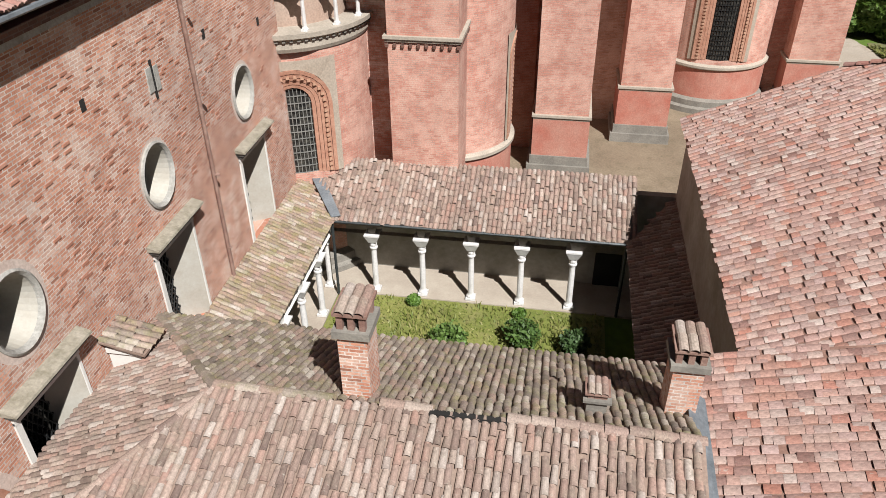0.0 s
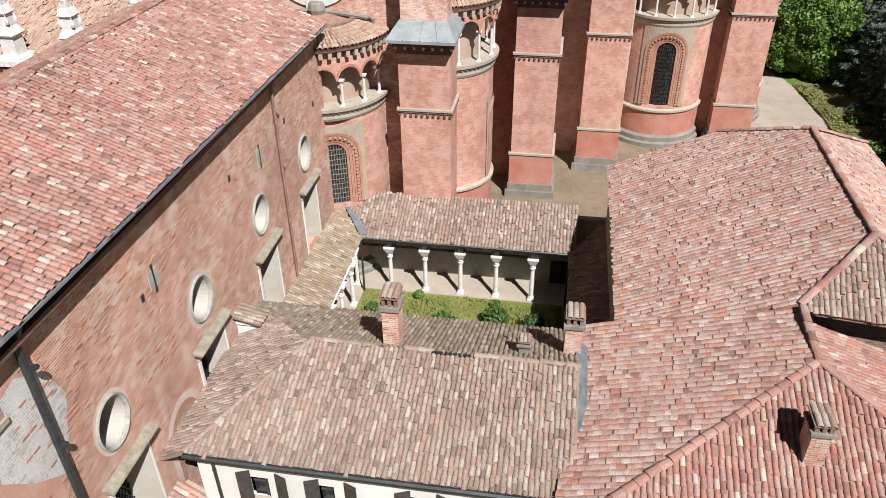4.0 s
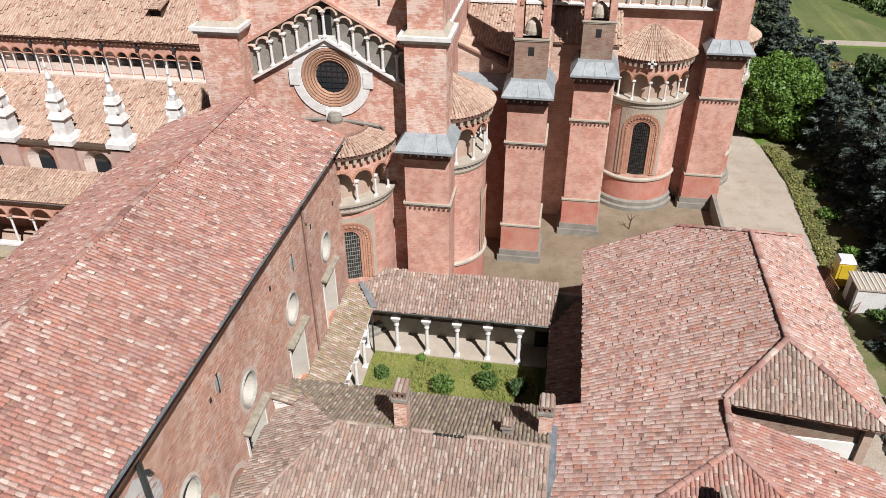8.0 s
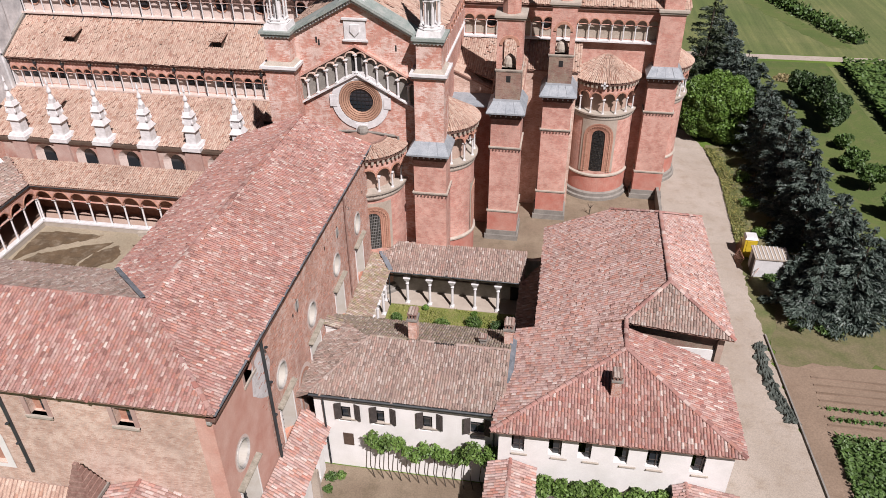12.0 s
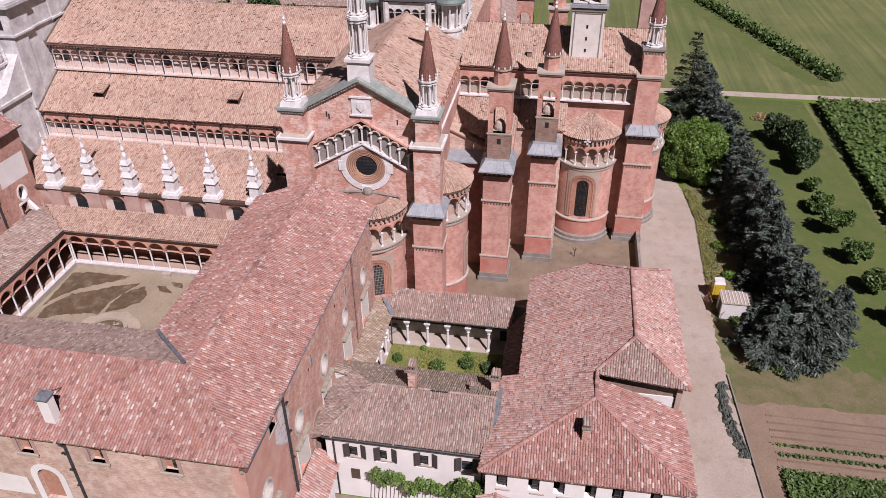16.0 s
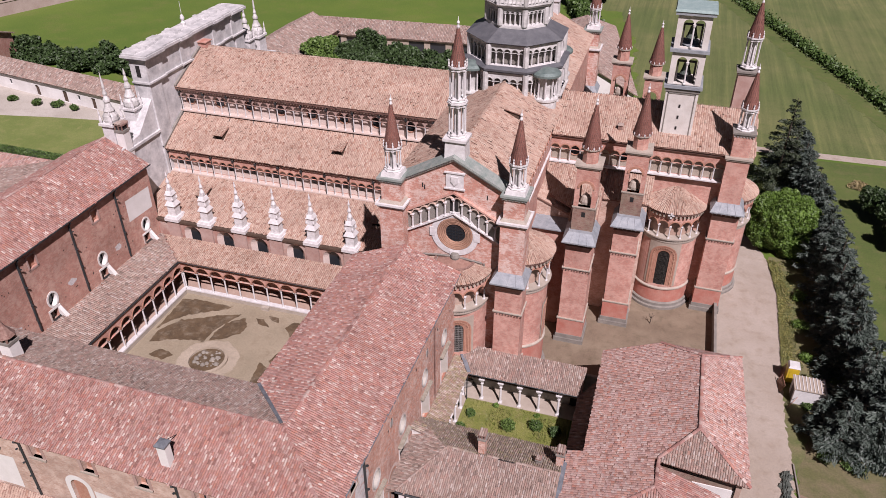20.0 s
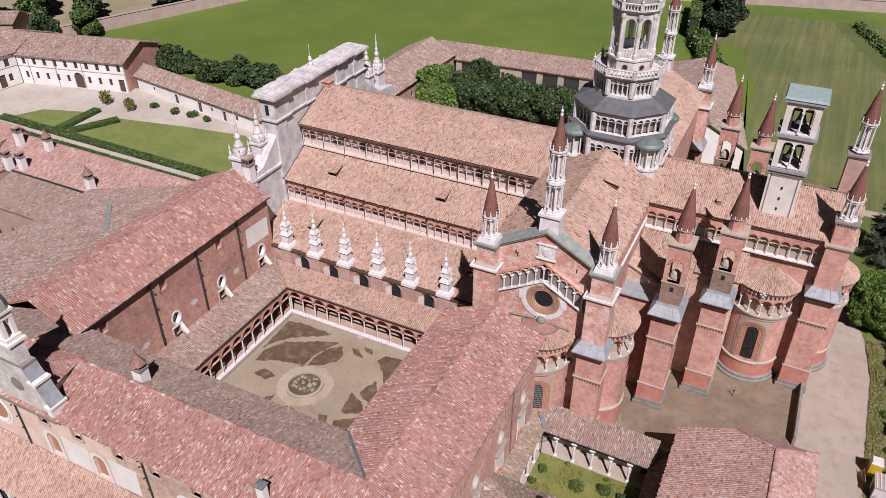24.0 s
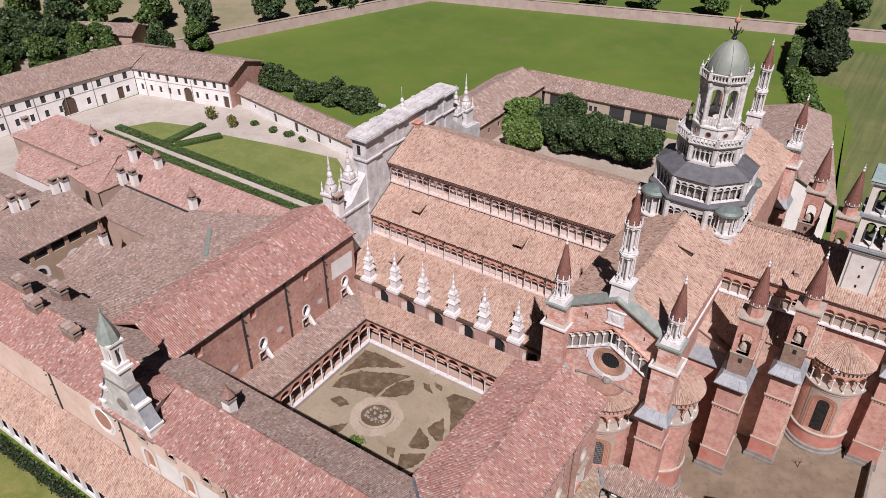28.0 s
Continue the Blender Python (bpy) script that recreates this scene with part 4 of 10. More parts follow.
for z, y in ((20.8, 48.2), (14.2, 43.5)):
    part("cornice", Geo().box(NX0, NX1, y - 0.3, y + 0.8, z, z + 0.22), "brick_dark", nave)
    part("gallery_back", Geo().box(NX0, NX1, y + 0.785 if z > 20 else y + 0.69, y + 0.86, z - 3.0, z - 0.1), "plaster_pale", nave)
    g = Geo()
    for i in range(int((NX1 - NX0) / 0.4)):
        x = NX0 + i * 0.4
        g.box(x, x + 0.16, y - 0.2, y + 0.02, z - 0.2, z)
    part("corbel_table", g, "plaster_pink", nave)
part("eave_board", Geo().box(NX0, NX1, 35.75, 36.3, 8.15, 8.42), "wood", nave)

# piers and pinnacles of the side chapels
me_pin = None
for i, x in enumerate(PINS):
    pin = thing("chapel_pier", "brick chapel pier crowned by a stepped white marble pinnacle", "pinnacle", (x, 36, 0), group="chapel piers along the nave")
    g = Geo().box(x - 0.85, x + 0.85, 35.75, 37.4, 0, 8.35)
    part("pier", g, "pier_pink", pin)
    part("capstone", Geo().box(x - 1.0, x + 1.0, 35.55, 37.5, 8.35, 8.75), "marble", pin)
    if me_pin is None:
        g = Geo().box(-0.62, 0.62, -0.62, 0.62, 0, 1.7, 0.05)
        g.box(-1.0, 1.0, -1.0, 1.0, 0, 0.28, 0.1)
        g.lathe([(1.0, 1.62), (1.12, 1.75), (0.68, 2.3), (0.55, 2.35)], 4, 0, 0, 45)
        g.box(-0.47, 0.47, -0.47, 0.47, 2.3, 3.2, 0.04)
        g.lathe([(0.74, 3.12), (0.84, 3.24), (0.5, 3.7), (0.4, 3.75)], 4, 0, 0, 45)
        g.box(-0.3, 0.3, -0.3, 0.3, 3.7, 4.1, 0.03)
        for sx in (-1, 1):
            for sy in (-1, 1):
                g.lathe([(0.1, 2.5), (0.14, 2.7), (0.05, 3.0), (0.02, 3.2)], 6, sx * 0.52, sy * 0.52)
                g.lathe([(0.09, 3.32), (0.12, 3.5), (0.04, 3.75), (0.02, 3.9)], 6, sx * 0.4, sy * 0.4)
        g.lathe([(0.3, 4.05), (0.34, 4.25), (0.2, 4.6), (0.14, 4.75), (0.26, 4.95), (0.24, 5.1), (0.1, 5.45), (0.07, 5.7), (0.16, 5.85), (0.12, 6.05), (0.03, 6.5)], 10)
        g.v = [(x_ * 0.9, y_ * 0.9, z_ * 0.97) for x_, y_, z_ in g.v]
        me_pin = g.mesh("pinnacle", M["marble"])
    piece("pinnacle", me_pin, pin, Matrix.Translation((x, 36.5, 8.75)))


def roof_dormer(x, y, z, slope, name="roof_dormer"):
    """A small lean-to hatch on a roof that falls to the south."""
    d = thing(name, "small tiled roof hatch with a dark opening", "dormer", (x, y, z))
    for a in (x - 0.55, x + 0.48):
        part("cheek", Geo().box(a, a + 0.07, y - 0.5, y + 0.9, z - 0.2, z + 0.5), "wood", d)
    part("opening", Geo().box(x - 0.48, x + 0.48, y - 0.35, y - 0.3, z - 0.2, z + 0.5), "dark", d)
    roof(d, [(x - 0.7, y - 0.8, z + 0.5), (x + 0.7, y - 0.8, z + 0.5), (x + 0.7, y + 1.1, z + 0.95), (x - 0.7, y + 1.1, z + 0.95)], "tile_pink", thick=0.08, seg=3)
    return d


roof_dormer(-52.0, 45.6, 15.95, 0.55)
roof_dormer(-35.2, 45.8, 16.05, 0.55)
roof_dormer(-52.4, 40.2, 9.9, 0.33)
roof_dormer(-28.3, 40.4, 9.95, 0.33)


tr = thing("church_transept", "brick transept gable with a rose window and stepped arcade", "church", (-15.4, 40, 0))
TX, TY = -15.4, 29.4
g = Geo()
holes = [(6.0 - 2.05, 6.0 + 2.05, 15.45, 19.55, "oval")]
wall(g, (TX - 6.0, TY, 0), (1, 0, 0), 12.0, 0, 22.4, 0.9, holes)
g.add([(TX - 6, TY, 22.4), (TX + 6, TY, 22.4), (TX, TY, 25.7), (TX - 6, TY + 0.9, 22.4), (TX + 6, TY + 0.9, 22.4), (TX, TY + 0.9, 25.7)], [(0, 1, 2), (5, 4, 3), (1, 4, 5, 2), (3, 0, 2, 5)])
part("gable_wall", g, "brick_gable", tr)
g = Geo()
g.box(TX - 6, TX - 5.3, TY + 0.9, 49, 0, 22.3).box(TX + 5.3, TX + 6, TY + 0.9, 49, 0, 22.3)
part("side_wall", g, "brick", tr)
# near-black sheet in place of the shaded interior behind the rose
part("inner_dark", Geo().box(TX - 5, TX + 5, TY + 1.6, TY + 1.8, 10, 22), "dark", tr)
ze = 22.65
for s in (1, -1):
    roof(tr, [(TX + s * 6.5, TY + 0.9, ze), (TX + s * 6.5, 54.0, ze), (TX, 54.0, 26.0), (TX, TY + 0.9, 26.0)][:: s], "tile_pink", pitch=0.23, course=0.4, seg=3, arch=0.5, gaps=0.008, slip=0.12, props=0.1) if s == -1 else roof(tr, [(TX + 6.5, TY + 0.9, ze), (TX + 6.5, 54.0, ze), (TX, 54.0, 26.0), (TX, TY + 0.9, 26.0)], "tile_pink", pitch=0.23, course=0.4, seg=3, arch=0.5, gaps=0.008, slip=0.12, props=0.1)
ridge(tr, (TX, TY + 1, 26.05), (TX, 50.0, 26.05), "tile_pink")
# copper coping of the gable with a small dentil course under it
for s in (-1, 1):
    a, b = Vector((TX, TY, 25.95)), Vector((TX + s * 5.3, TY, 23.05))
    g = Geo()
    vs = []
    for p in (a, b):
        vs += [(p.x, p.y - 0.5, p.z), (p.x, p.y + 1.0, p.z + 0.1), (p.x, p.y + 1.0, p.z + 0.42), (p.x, p.y - 0.5, p.z + 0.24)]
    g.add(vs, [(0, 1, 2, 3), (7, 6, 5, 4), (0, 4, 5, 1), (1, 5, 6, 2), (2, 6, 7, 3), (3, 7, 4, 0)])
    part("coping", g, "copper_green", tr, "green copper coping")
    g = Geo()
    for i in range(22):
        p = a.lerp(b, (i + 0.5) / 22)
        g.box(p.x - 0.08, p.x + 0.08, p.y - 0.32, p.y, p.z - 0.22, p.z + 0.02)
    part("dentil_course", g, "marble", tr)
    g = Geo()
    vs = []
    for p in (a, b):
        vs += [(p.x, p.y - 0.18, p.z - 0.34), (p.x, p.y + 0.1, p.z - 0.34), (p.x, p.y + 0.1, p.z - 0.2), (p.x, p.y - 0.18, p.z - 0.2)]
    g.add(vs, [(0, 1, 2, 3), (7, 6, 5, 4), (0, 4, 5, 1), (1, 5, 6, 2), (2, 6, 7, 3), (3, 7, 4, 0)])
    part("gable_moulding", g, "marble", tr)
M["beading"] = plain("beading", (0.5, 0.27, 0.17), (0.62, 0.38, 0.26), 0.9, scale=3)

# rose window: marble collar with raised blocks, terracotta rings and dark glass with bars
RZ = 17.5
rose = part("rose_window", Geo(), "marble", tr)


def ring(parent, name, c, prof, mat, k=40, label=""):
    """A moulded ring standing upright, facing south; prof is (radius, forward)."""
    vs = [(c[0] + r * math.cos(2 * math.pi * i / k), c[1] - d, c[2] + r * math.sin(2 * math.pi * i / k)) for r, d in prof for i in range(k)]
    fs = [(j * k + i, j * k + (i + 1) % k, (j + 1) * k + (i + 1) % k, (j + 1) * k + i) for j in range(len(prof) - 1) for i in range(k)]
    return part(name, Geo().add(vs, fs), mat, parent, label)


RC = (TX + 0.1, TY, RZ)
ring(rose, "collar", RC, [(2.45, 0.0), (2.45, 0.1), (1.88, 0.1), (1.84, 0.0)], "marble", label="white marble collar")
for a in range(0, 360, 90):
    c = Geo().box(-0.5, 0.5, -0.02, 0.16, 2.0, 2.6)
    part("collar_block", c.moved(Matrix.Translation((RC[0], TY - 0.13, RZ)) @ Matrix.Rotation(radians(a), 4, "Y")), "marble", rose)
for i, (r0, r1, d0, d1) in enumerate(((1.85, 1.66, 0.06, 0.05), (1.66, 1.48, 0.02, -0.02), (1.48, 1.3, -0.02, -0.06), (1.3, 1.13, -0.06, -0.12), (1.13, 0.98, -0.12, -0.25))):
    ring(rose, "brick_ring", RC, [(r0, d0), (r0 - 0.05, d0 + 0.05), (r1 + 0.03, d1 + 0.05), (r1, d1 - 0.04)], "beading")
part("pane", Geo().add([(RC[0] + 1.05 * math.cos(6.2832 * i / 32), TY + 0.22, RZ + 1.05 * math.sin(6.2832 * i / 32)) for i in range(32)], [tuple(range(32))]), "glass", rose)
for k in range(-2, 3):
    h = math.sqrt(1.02**2 - (k * 0.34) ** 2)
    part("bar", Geo().box(RC[0] + k * 0.34 - 0.02, RC[0] + k * 0.34 + 0.02, TY + 0.18, TY + 0.21, RZ - h, RZ + h), "iron", rose)
    part("bar", Geo().box(RC[0] - h, RC[0] + h, TY + 0.175, TY + 0.2, RZ + k * 0.34 - 0.02, RZ + k * 0.34 + 0.02), "iron", rose)
# small winged head under the rose, and the moulding above the apse
part("bracket", Geo().lathe([(0.12, 14.3), (0.4, 14.6), (0.5, 15.0), (0.42, 15.3), (0.3, 15.4)], 10, RC[0] + 0.1, TY - 0.25), "stone_grey", tr)
g = Geo()
pts = [(TX - 3.4 + 6.6 * i / 20, TY - 0.08, 14.55 + (0.28 * math.sin(math.pi * i / 20))) for i in range(21)]
g.tube([(pts[0][0], pts[0][1], 14.1)] + pts + [(pts[-1][0], pts[-1][1], 13.9)], 0.12, 6)
part("string_course", g, "stone_grey", tr)
# niche and panel with a shield in the gable
part("niche", Geo().add([(a, TY - 0.03, b) for a, b in arch_curve(TX - 0.42, TX + 0.42, 19.9, 22.0)], [tuple(range(13))]), "dark", tr)
part("panel", Geo().box(TX - 0.8, TX + 0.95, TY - 0.12, TY, 22.7, 24.35), "marble", tr, "white marble panel with a carved shield")
sh = [(-0.35, 0.45), (0.35, 0.45), (0.38, -0.1), (0.0, -0.5), (-0.38, -0.1)]
g = Geo()
g.prism([(x, z) for x, z in sh], 0, 0.1)
part("shield", g.moved(Matrix.Translation((TX + 0.07, TY - 0.12, 23.5)) @ Matrix.Rotation(radians(90), 4, "X")), "marble", tr)
for s in (0, 1):
    part("panel_frame", Geo().box(TX - 0.95, TX + 1.1, TY - 0.22, TY - 0.02, (22.6, 24.3)[s], (22.75, 24.45)[s]), "marble", tr)
for x, z in ((-3.0, 22.1), (3.3, 21.9), (-3.2, 22.3)):
    part("slit", Geo().box(TX + x - 0.07, TX + x + 0.07, TY - 0.01, TY + 0.02, z, z + 0.5), "dark", tr)
# stepped arcade that climbs with the gable
me_c = column_mesh(1.55, 0.09)
g_back = Geo().add([(TX - 5.1, TY - 0.02, 17.25), (TX, TY - 0.02, 20.1), (TX + 5.1, TY - 0.02, 17.25), (TX + 5.1, TY - 0.02, 19.35), (TX, TY - 0.02, 22.3), (TX - 5.1, TY - 0.02, 19.35)], [(0, 1, 2, 3, 4, 5)])
part("arcade_back", g_back, "stone_grey", tr)
for s in (-1, 1):
    n = 6
    for i in range(n + 1):
        if s == 1 and i == 0:
            continue
        x = TX + s * 0.85 * i
        z = 19.75 - 0.56 * 0.85 * i
        piece("column", me_c, tr, Matrix.Translation((x, TY - 0.2, z + 0.3)))
    for i in range(n):
        x0, x1 = TX + s * 0.85 * i, TX + s * 0.85 * (i + 1)
        zt = 19.75 - 0.56 * 0.85 * (i + 0.5) + 1.75
        vs, fs = [], []
        k = 9
        for j in range(k):
            t = math.pi * j / (k - 1)
            c, r = (x0 + x1) / 2, abs(x1 - x0) / 2
            for rr, d in ((r - 0.06, 0.0), (r + 0.03, 0.0), (r + 0.03, 0.3), (r - 0.06, 0.3)):
                vs.append((c + rr * math.cos(t), TY - 0.32 + d, zt + 0.1 + rr * math.sin(t)))
        for j in range(k - 1):
            fs += [(j * 4 + e, j * 4 + (e + 1) % 4, j * 4 + 4 + (e + 1) % 4, j * 4 + 4 + e) for e in range(4)]
        part("arch", Geo().add(vs, fs), "brick_pale", tr)
    for dz, mat, nm, y0, h in ((0.38, "marble", "arcade_sill", 0.34, 0.14), (2.66, "brick", "arcade_top", 0.32, 0.2)):
        a, b = (TX, 19.72 + dz), (TX + s * 5.15, 16.85 + dz)
        vs = []
        for x, z in (a, b):
            vs += [(x, TY - y0, z), (x, TY, z), (x, TY, z + h), (x, TY - y0, z + h)]
        part(nm, Geo().add([(x, y, z - 0.2) for x, y, z in vs], [(0, 1, 2, 3), (7, 6, 5, 4), (0, 4, 5, 1), (1, 5, 6, 2), (2, 6, 7, 3), (3, 7, 4, 0)]), mat, tr)


th = roof_dormer(-12.7, 43.7, 24.55, 0.5)
th.rotation_euler.z = radians(90)
rv_ = thing("roof_vent", "small brown clay vent on the choir roof", "vent", (-1.8, 50.5, 21.4))
part("shaft", Geo().box(-2.05, -1.55, 50.3, 50.75, 21.2, 22.05), "weathered_clay", rv_)
part("cover", Geo().box(-2.15, -1.45, 50.2, 50.85, 22.05, 22.2, 0.08), "tile_grey", rv_)


# ---- turrets and spires ----
def cone_spire(parent, x, y, z, r, h, scale_rows=16, tip=0.9):
    """A cone of brick scales with a white finial."""
    part("cone", Geo().lathe([(r, z), (r * 0.98, z + 0.15), (0.09, z + h)], 16, x, y), "brick_dark", parent)
    vs, fs, k = [], [], 0
    for j in range(scale_rows):
        t = j / scale_rows
        rr, zz = r * (1 - t * 0.9) + 0.02, z + h * t * 0.97
        n = max(7, int(2 * math.pi * rr / 0.2))
        for i in range(n):
            a = 2 * math.pi * (i + 0.5 * (j % 2)) / n
            w = math.pi / n * 0.9
            hh = h / scale_rows * 1.25
            r2 = rr - r * 0.9 / scale_rows * 1.2 + 0.0
            p = lambda b, q, zz_: (x + q * math.cos(b), y + q * math.sin(b), zz_)
            vs += [p(a - w * 0.6, rr + 0.05, zz), p(a + w * 0.6, rr + 0.05, zz), p(a + w, r2 + 0.035, zz + hh), p(a - w, r2 + 0.035, zz + hh)]
            fs.append([k, k + 1, k + 2, k + 3])
            k += 4
    o = part("scale_cladding", bulk("scale_cladding", np.array(vs), np.array(fs), "tile_scale", False), None, parent)
    o["kind"] = "stuff"
    part("finial", Geo().lathe([(0.12, z + h - 0.15), (0.16, z + h), (0.08, z + h + 0.2), (0.15, z + h + 0.38), (0.05, z + h + 0.55), (0.02, z + h + tip)], 8, x, y), "marble", parent)


M["tile_scale"] = tile_mat("tile_scale", [(0.0, (0.25, 0.1, 0.075)), (0.5, (0.36, 0.15, 0.11)), (1.0, (0.3, 0.13, 0.1))], (0.4, 0.26, 0.2), 0.66)


def open_turret(parent, x, y, z, r, h, n=8, mat="marble", rail=True):
    """A ring of slender paired columns between two stone rings."""
    part("turret_base", Geo().lathe([(r * 1.25, z), (r * 1.3, z + 0.12), (r * 1.1, z + 0.2), (r * 1.1, z + 0.32)], 8, x, y, 22.5), mat, parent)
    me = column_mesh(h - 0.6, 0.075, mat, seg=7)
    for i in range(n):
        a = 2 * math.pi * (i + 0.5) / n
        piece("column", me, parent, Matrix.Translation((x + r * math.cos(a), y + r * math.sin(a), z + 0.3)))
    part("turret_core", Geo().lathe([(r * 0.45, z + 0.3), (r * 0.45, z + h - 0.3)], 8, x, y, 22.5), mat, parent)
    g = Geo().lathe([(r * 1.1, z + h - 0.35), (r * 1.12, z + h - 0.15), (r * 1.3, z + h - 0.1), (r * 1.3, z + h + 0.05)], 8, x, y, 22.5)
    part("turret_ring", g, mat, parent)
    if rail:
        g = Geo()
        for i in range(8):
            a = 2 * math.pi * (i + 0.5) / 8
            g.lathe([(0.06, z + h), (0.1, z + h + 0.2), (0.04, z + h + 0.42), (0.08, z + h + 0.5), (0.01, z + h + 0.65)], 6, x + r * 1.15 * math.cos(a), y + r * 1.15 * math.sin(a))
        part("crown", g, mat, parent)


def buttress(x, y, w, d, z_lead, z_shaft, name="buttress", lead=True, label=""):
    """A tall brick pier with stone plinth, bands, a lead-covered offset and a narrower shaft above."""
    b = thing(name, label or "tall red brick buttress with stone bands and lead flashing", "buttress", (x, y + d / 2, 0), group="buttresses of the church")
    x0, x1 = x - w / 2, x + w / 2
    part("plinth", Geo().box(x0 - 0.3, x1 + 0.3, y - 0.3, y + d, 0, 0.55).box(x0 - 0.16, x1 + 0.16, y - 0.16, y + d, 0.55, 1.05), "stone_grey", b)
    part("lower_shaft", Geo().box(x0 - 0.08, x1 + 0.08, y - 0.08, y + d, 1.05, 3.2), "render_red", b)
    part("shaft", Geo().box(x0, x1, y, y + d, 3.3, z_lead - 0.9), "brick", b)
    cornice(b, x0, x1, y, y + d, 3.25, "stone", 0.16, 0.24, "band")
    cornice(b, x0, x1, y, y + d, 10.25, "stone", 0.15, 0.22, "band")
    dentils(b, x0, x1, y, y + d, 10.0 - 0.12)
    g = Geo().box(x0 - 0.06, x1 + 0.06, y - 0.06, y + d, z_lead - 0.9, z_lead - 0.55).box(x0 - 0.22, x1 + 0.22, y - 0.22, y + d, z_lead - 0.5, z_lead - 0.12)
    part("corbel_head", g, "brick_dark", b)
    dentils(b, x0 - 0.06, x1 + 0.06, y - 0.06, y + d, z_lead - 0.72, "marble", 0.46)
    i = 0.35
    if lead:
        g = Geo().add(
            [(x0 - 0.4, y - 0.95, z_lead - 0.1), (x1 + 0.4, y - 0.95, z_lead - 0.1), (x1 + 0.4, y + d, z_lead - 0.1), (x0 - 0.4, y + d, z_lead - 0.1),
             (x0 - 0.4, y - 0.95, z_lead + 0.05), (x1 + 0.4, y - 0.95, z_lead + 0.05), (x1 - 0.15, y + 0.2, z_lead + 0.75), (x0 + 0.1, y + 0.2, z_lead + 0.75), (x1 - 0.15, y + d, z_lead + 0.75), (x0 + 0.1, y + d, z_lead + 0.75), (x1 + 0.4, y + d, z_lead + 0.05), (x0 - 0.4, y + d, z_lead + 0.05)],
            [(3, 2, 1, 0), (0, 1, 5, 4), (4, 5, 6, 7), (5, 10, 8, 6), (11, 4, 7, 9), (1, 2, 10, 5), (3, 0, 4, 11), (7, 6, 8, 9), (2, 3, 11, 9, 8, 10)],
        )
        part("flashing", g, "lead", b, "grey lead flashing")
        g = Geo()
        for k in range(1, 4):
            xx = x0 - 0.4 + (w + 0.8) * k / 4
            g.tube([(xx, y - 0.96, z_lead + 0.06), (x0 + 0.1 + (w - 0.25) * k / 4, y + 0.2, z_lead + 0.77)], 0.035, 5)
        part("seams", g, "lead", b)
    else:
        part("cap", Geo().box(x0 - 0.3, x1 + 0.3, y - 0.3, y + d, z_lead - 0.1, z_lead + 0.1), "stone", b)
    return b


# the two buttresses of the gable carry marble turrets
for x in (-9.2, -21.4):
    b = buttress(x, 27.6, 2.75, 2.7, 14.25, 23.9, label="tall gable buttress with a marble turret and brick cone")
    part("upper_shaft", Geo().box(x - 1.2, x + 1.2, 27.8, 30.2, 14.6, 20.5), "brick_gable", b)
    cornice(b, x - 1.2, x + 1.2, 27.8, 30.2, 20.6, "marble", 0.32, 0.4)
    part("ledge", Geo().box(x - 1.3, x + 1.3, 27.7, 30.3, 20.8, 21.1, 0.3), "stone", b)
    part("top_shaft", Geo().box(x - 1.0, x + 1.0, 28.0, 30.0, 21.0, 23.2), "brick_gable", b)
    dentils(b, x - 1.05, x + 1.05, 27.95, 30.0, 23.0, "marble", 0.3)
    cornice(b, x - 1.05, x + 1.05, 27.95, 30.05, 23.35, "copper_green", 0.26, 0.4)
    part("pedestal", Geo().box(x - 1.0, x + 1.0, 28.0, 30.0, 23.5, 24.0, 0.1), "marble", b)
    open_turret(b, x, 29.0, 24.0, 0.72, 2.55)
    cone_spire(b, x, 29.0, 26.55, 0.78, 4.2)

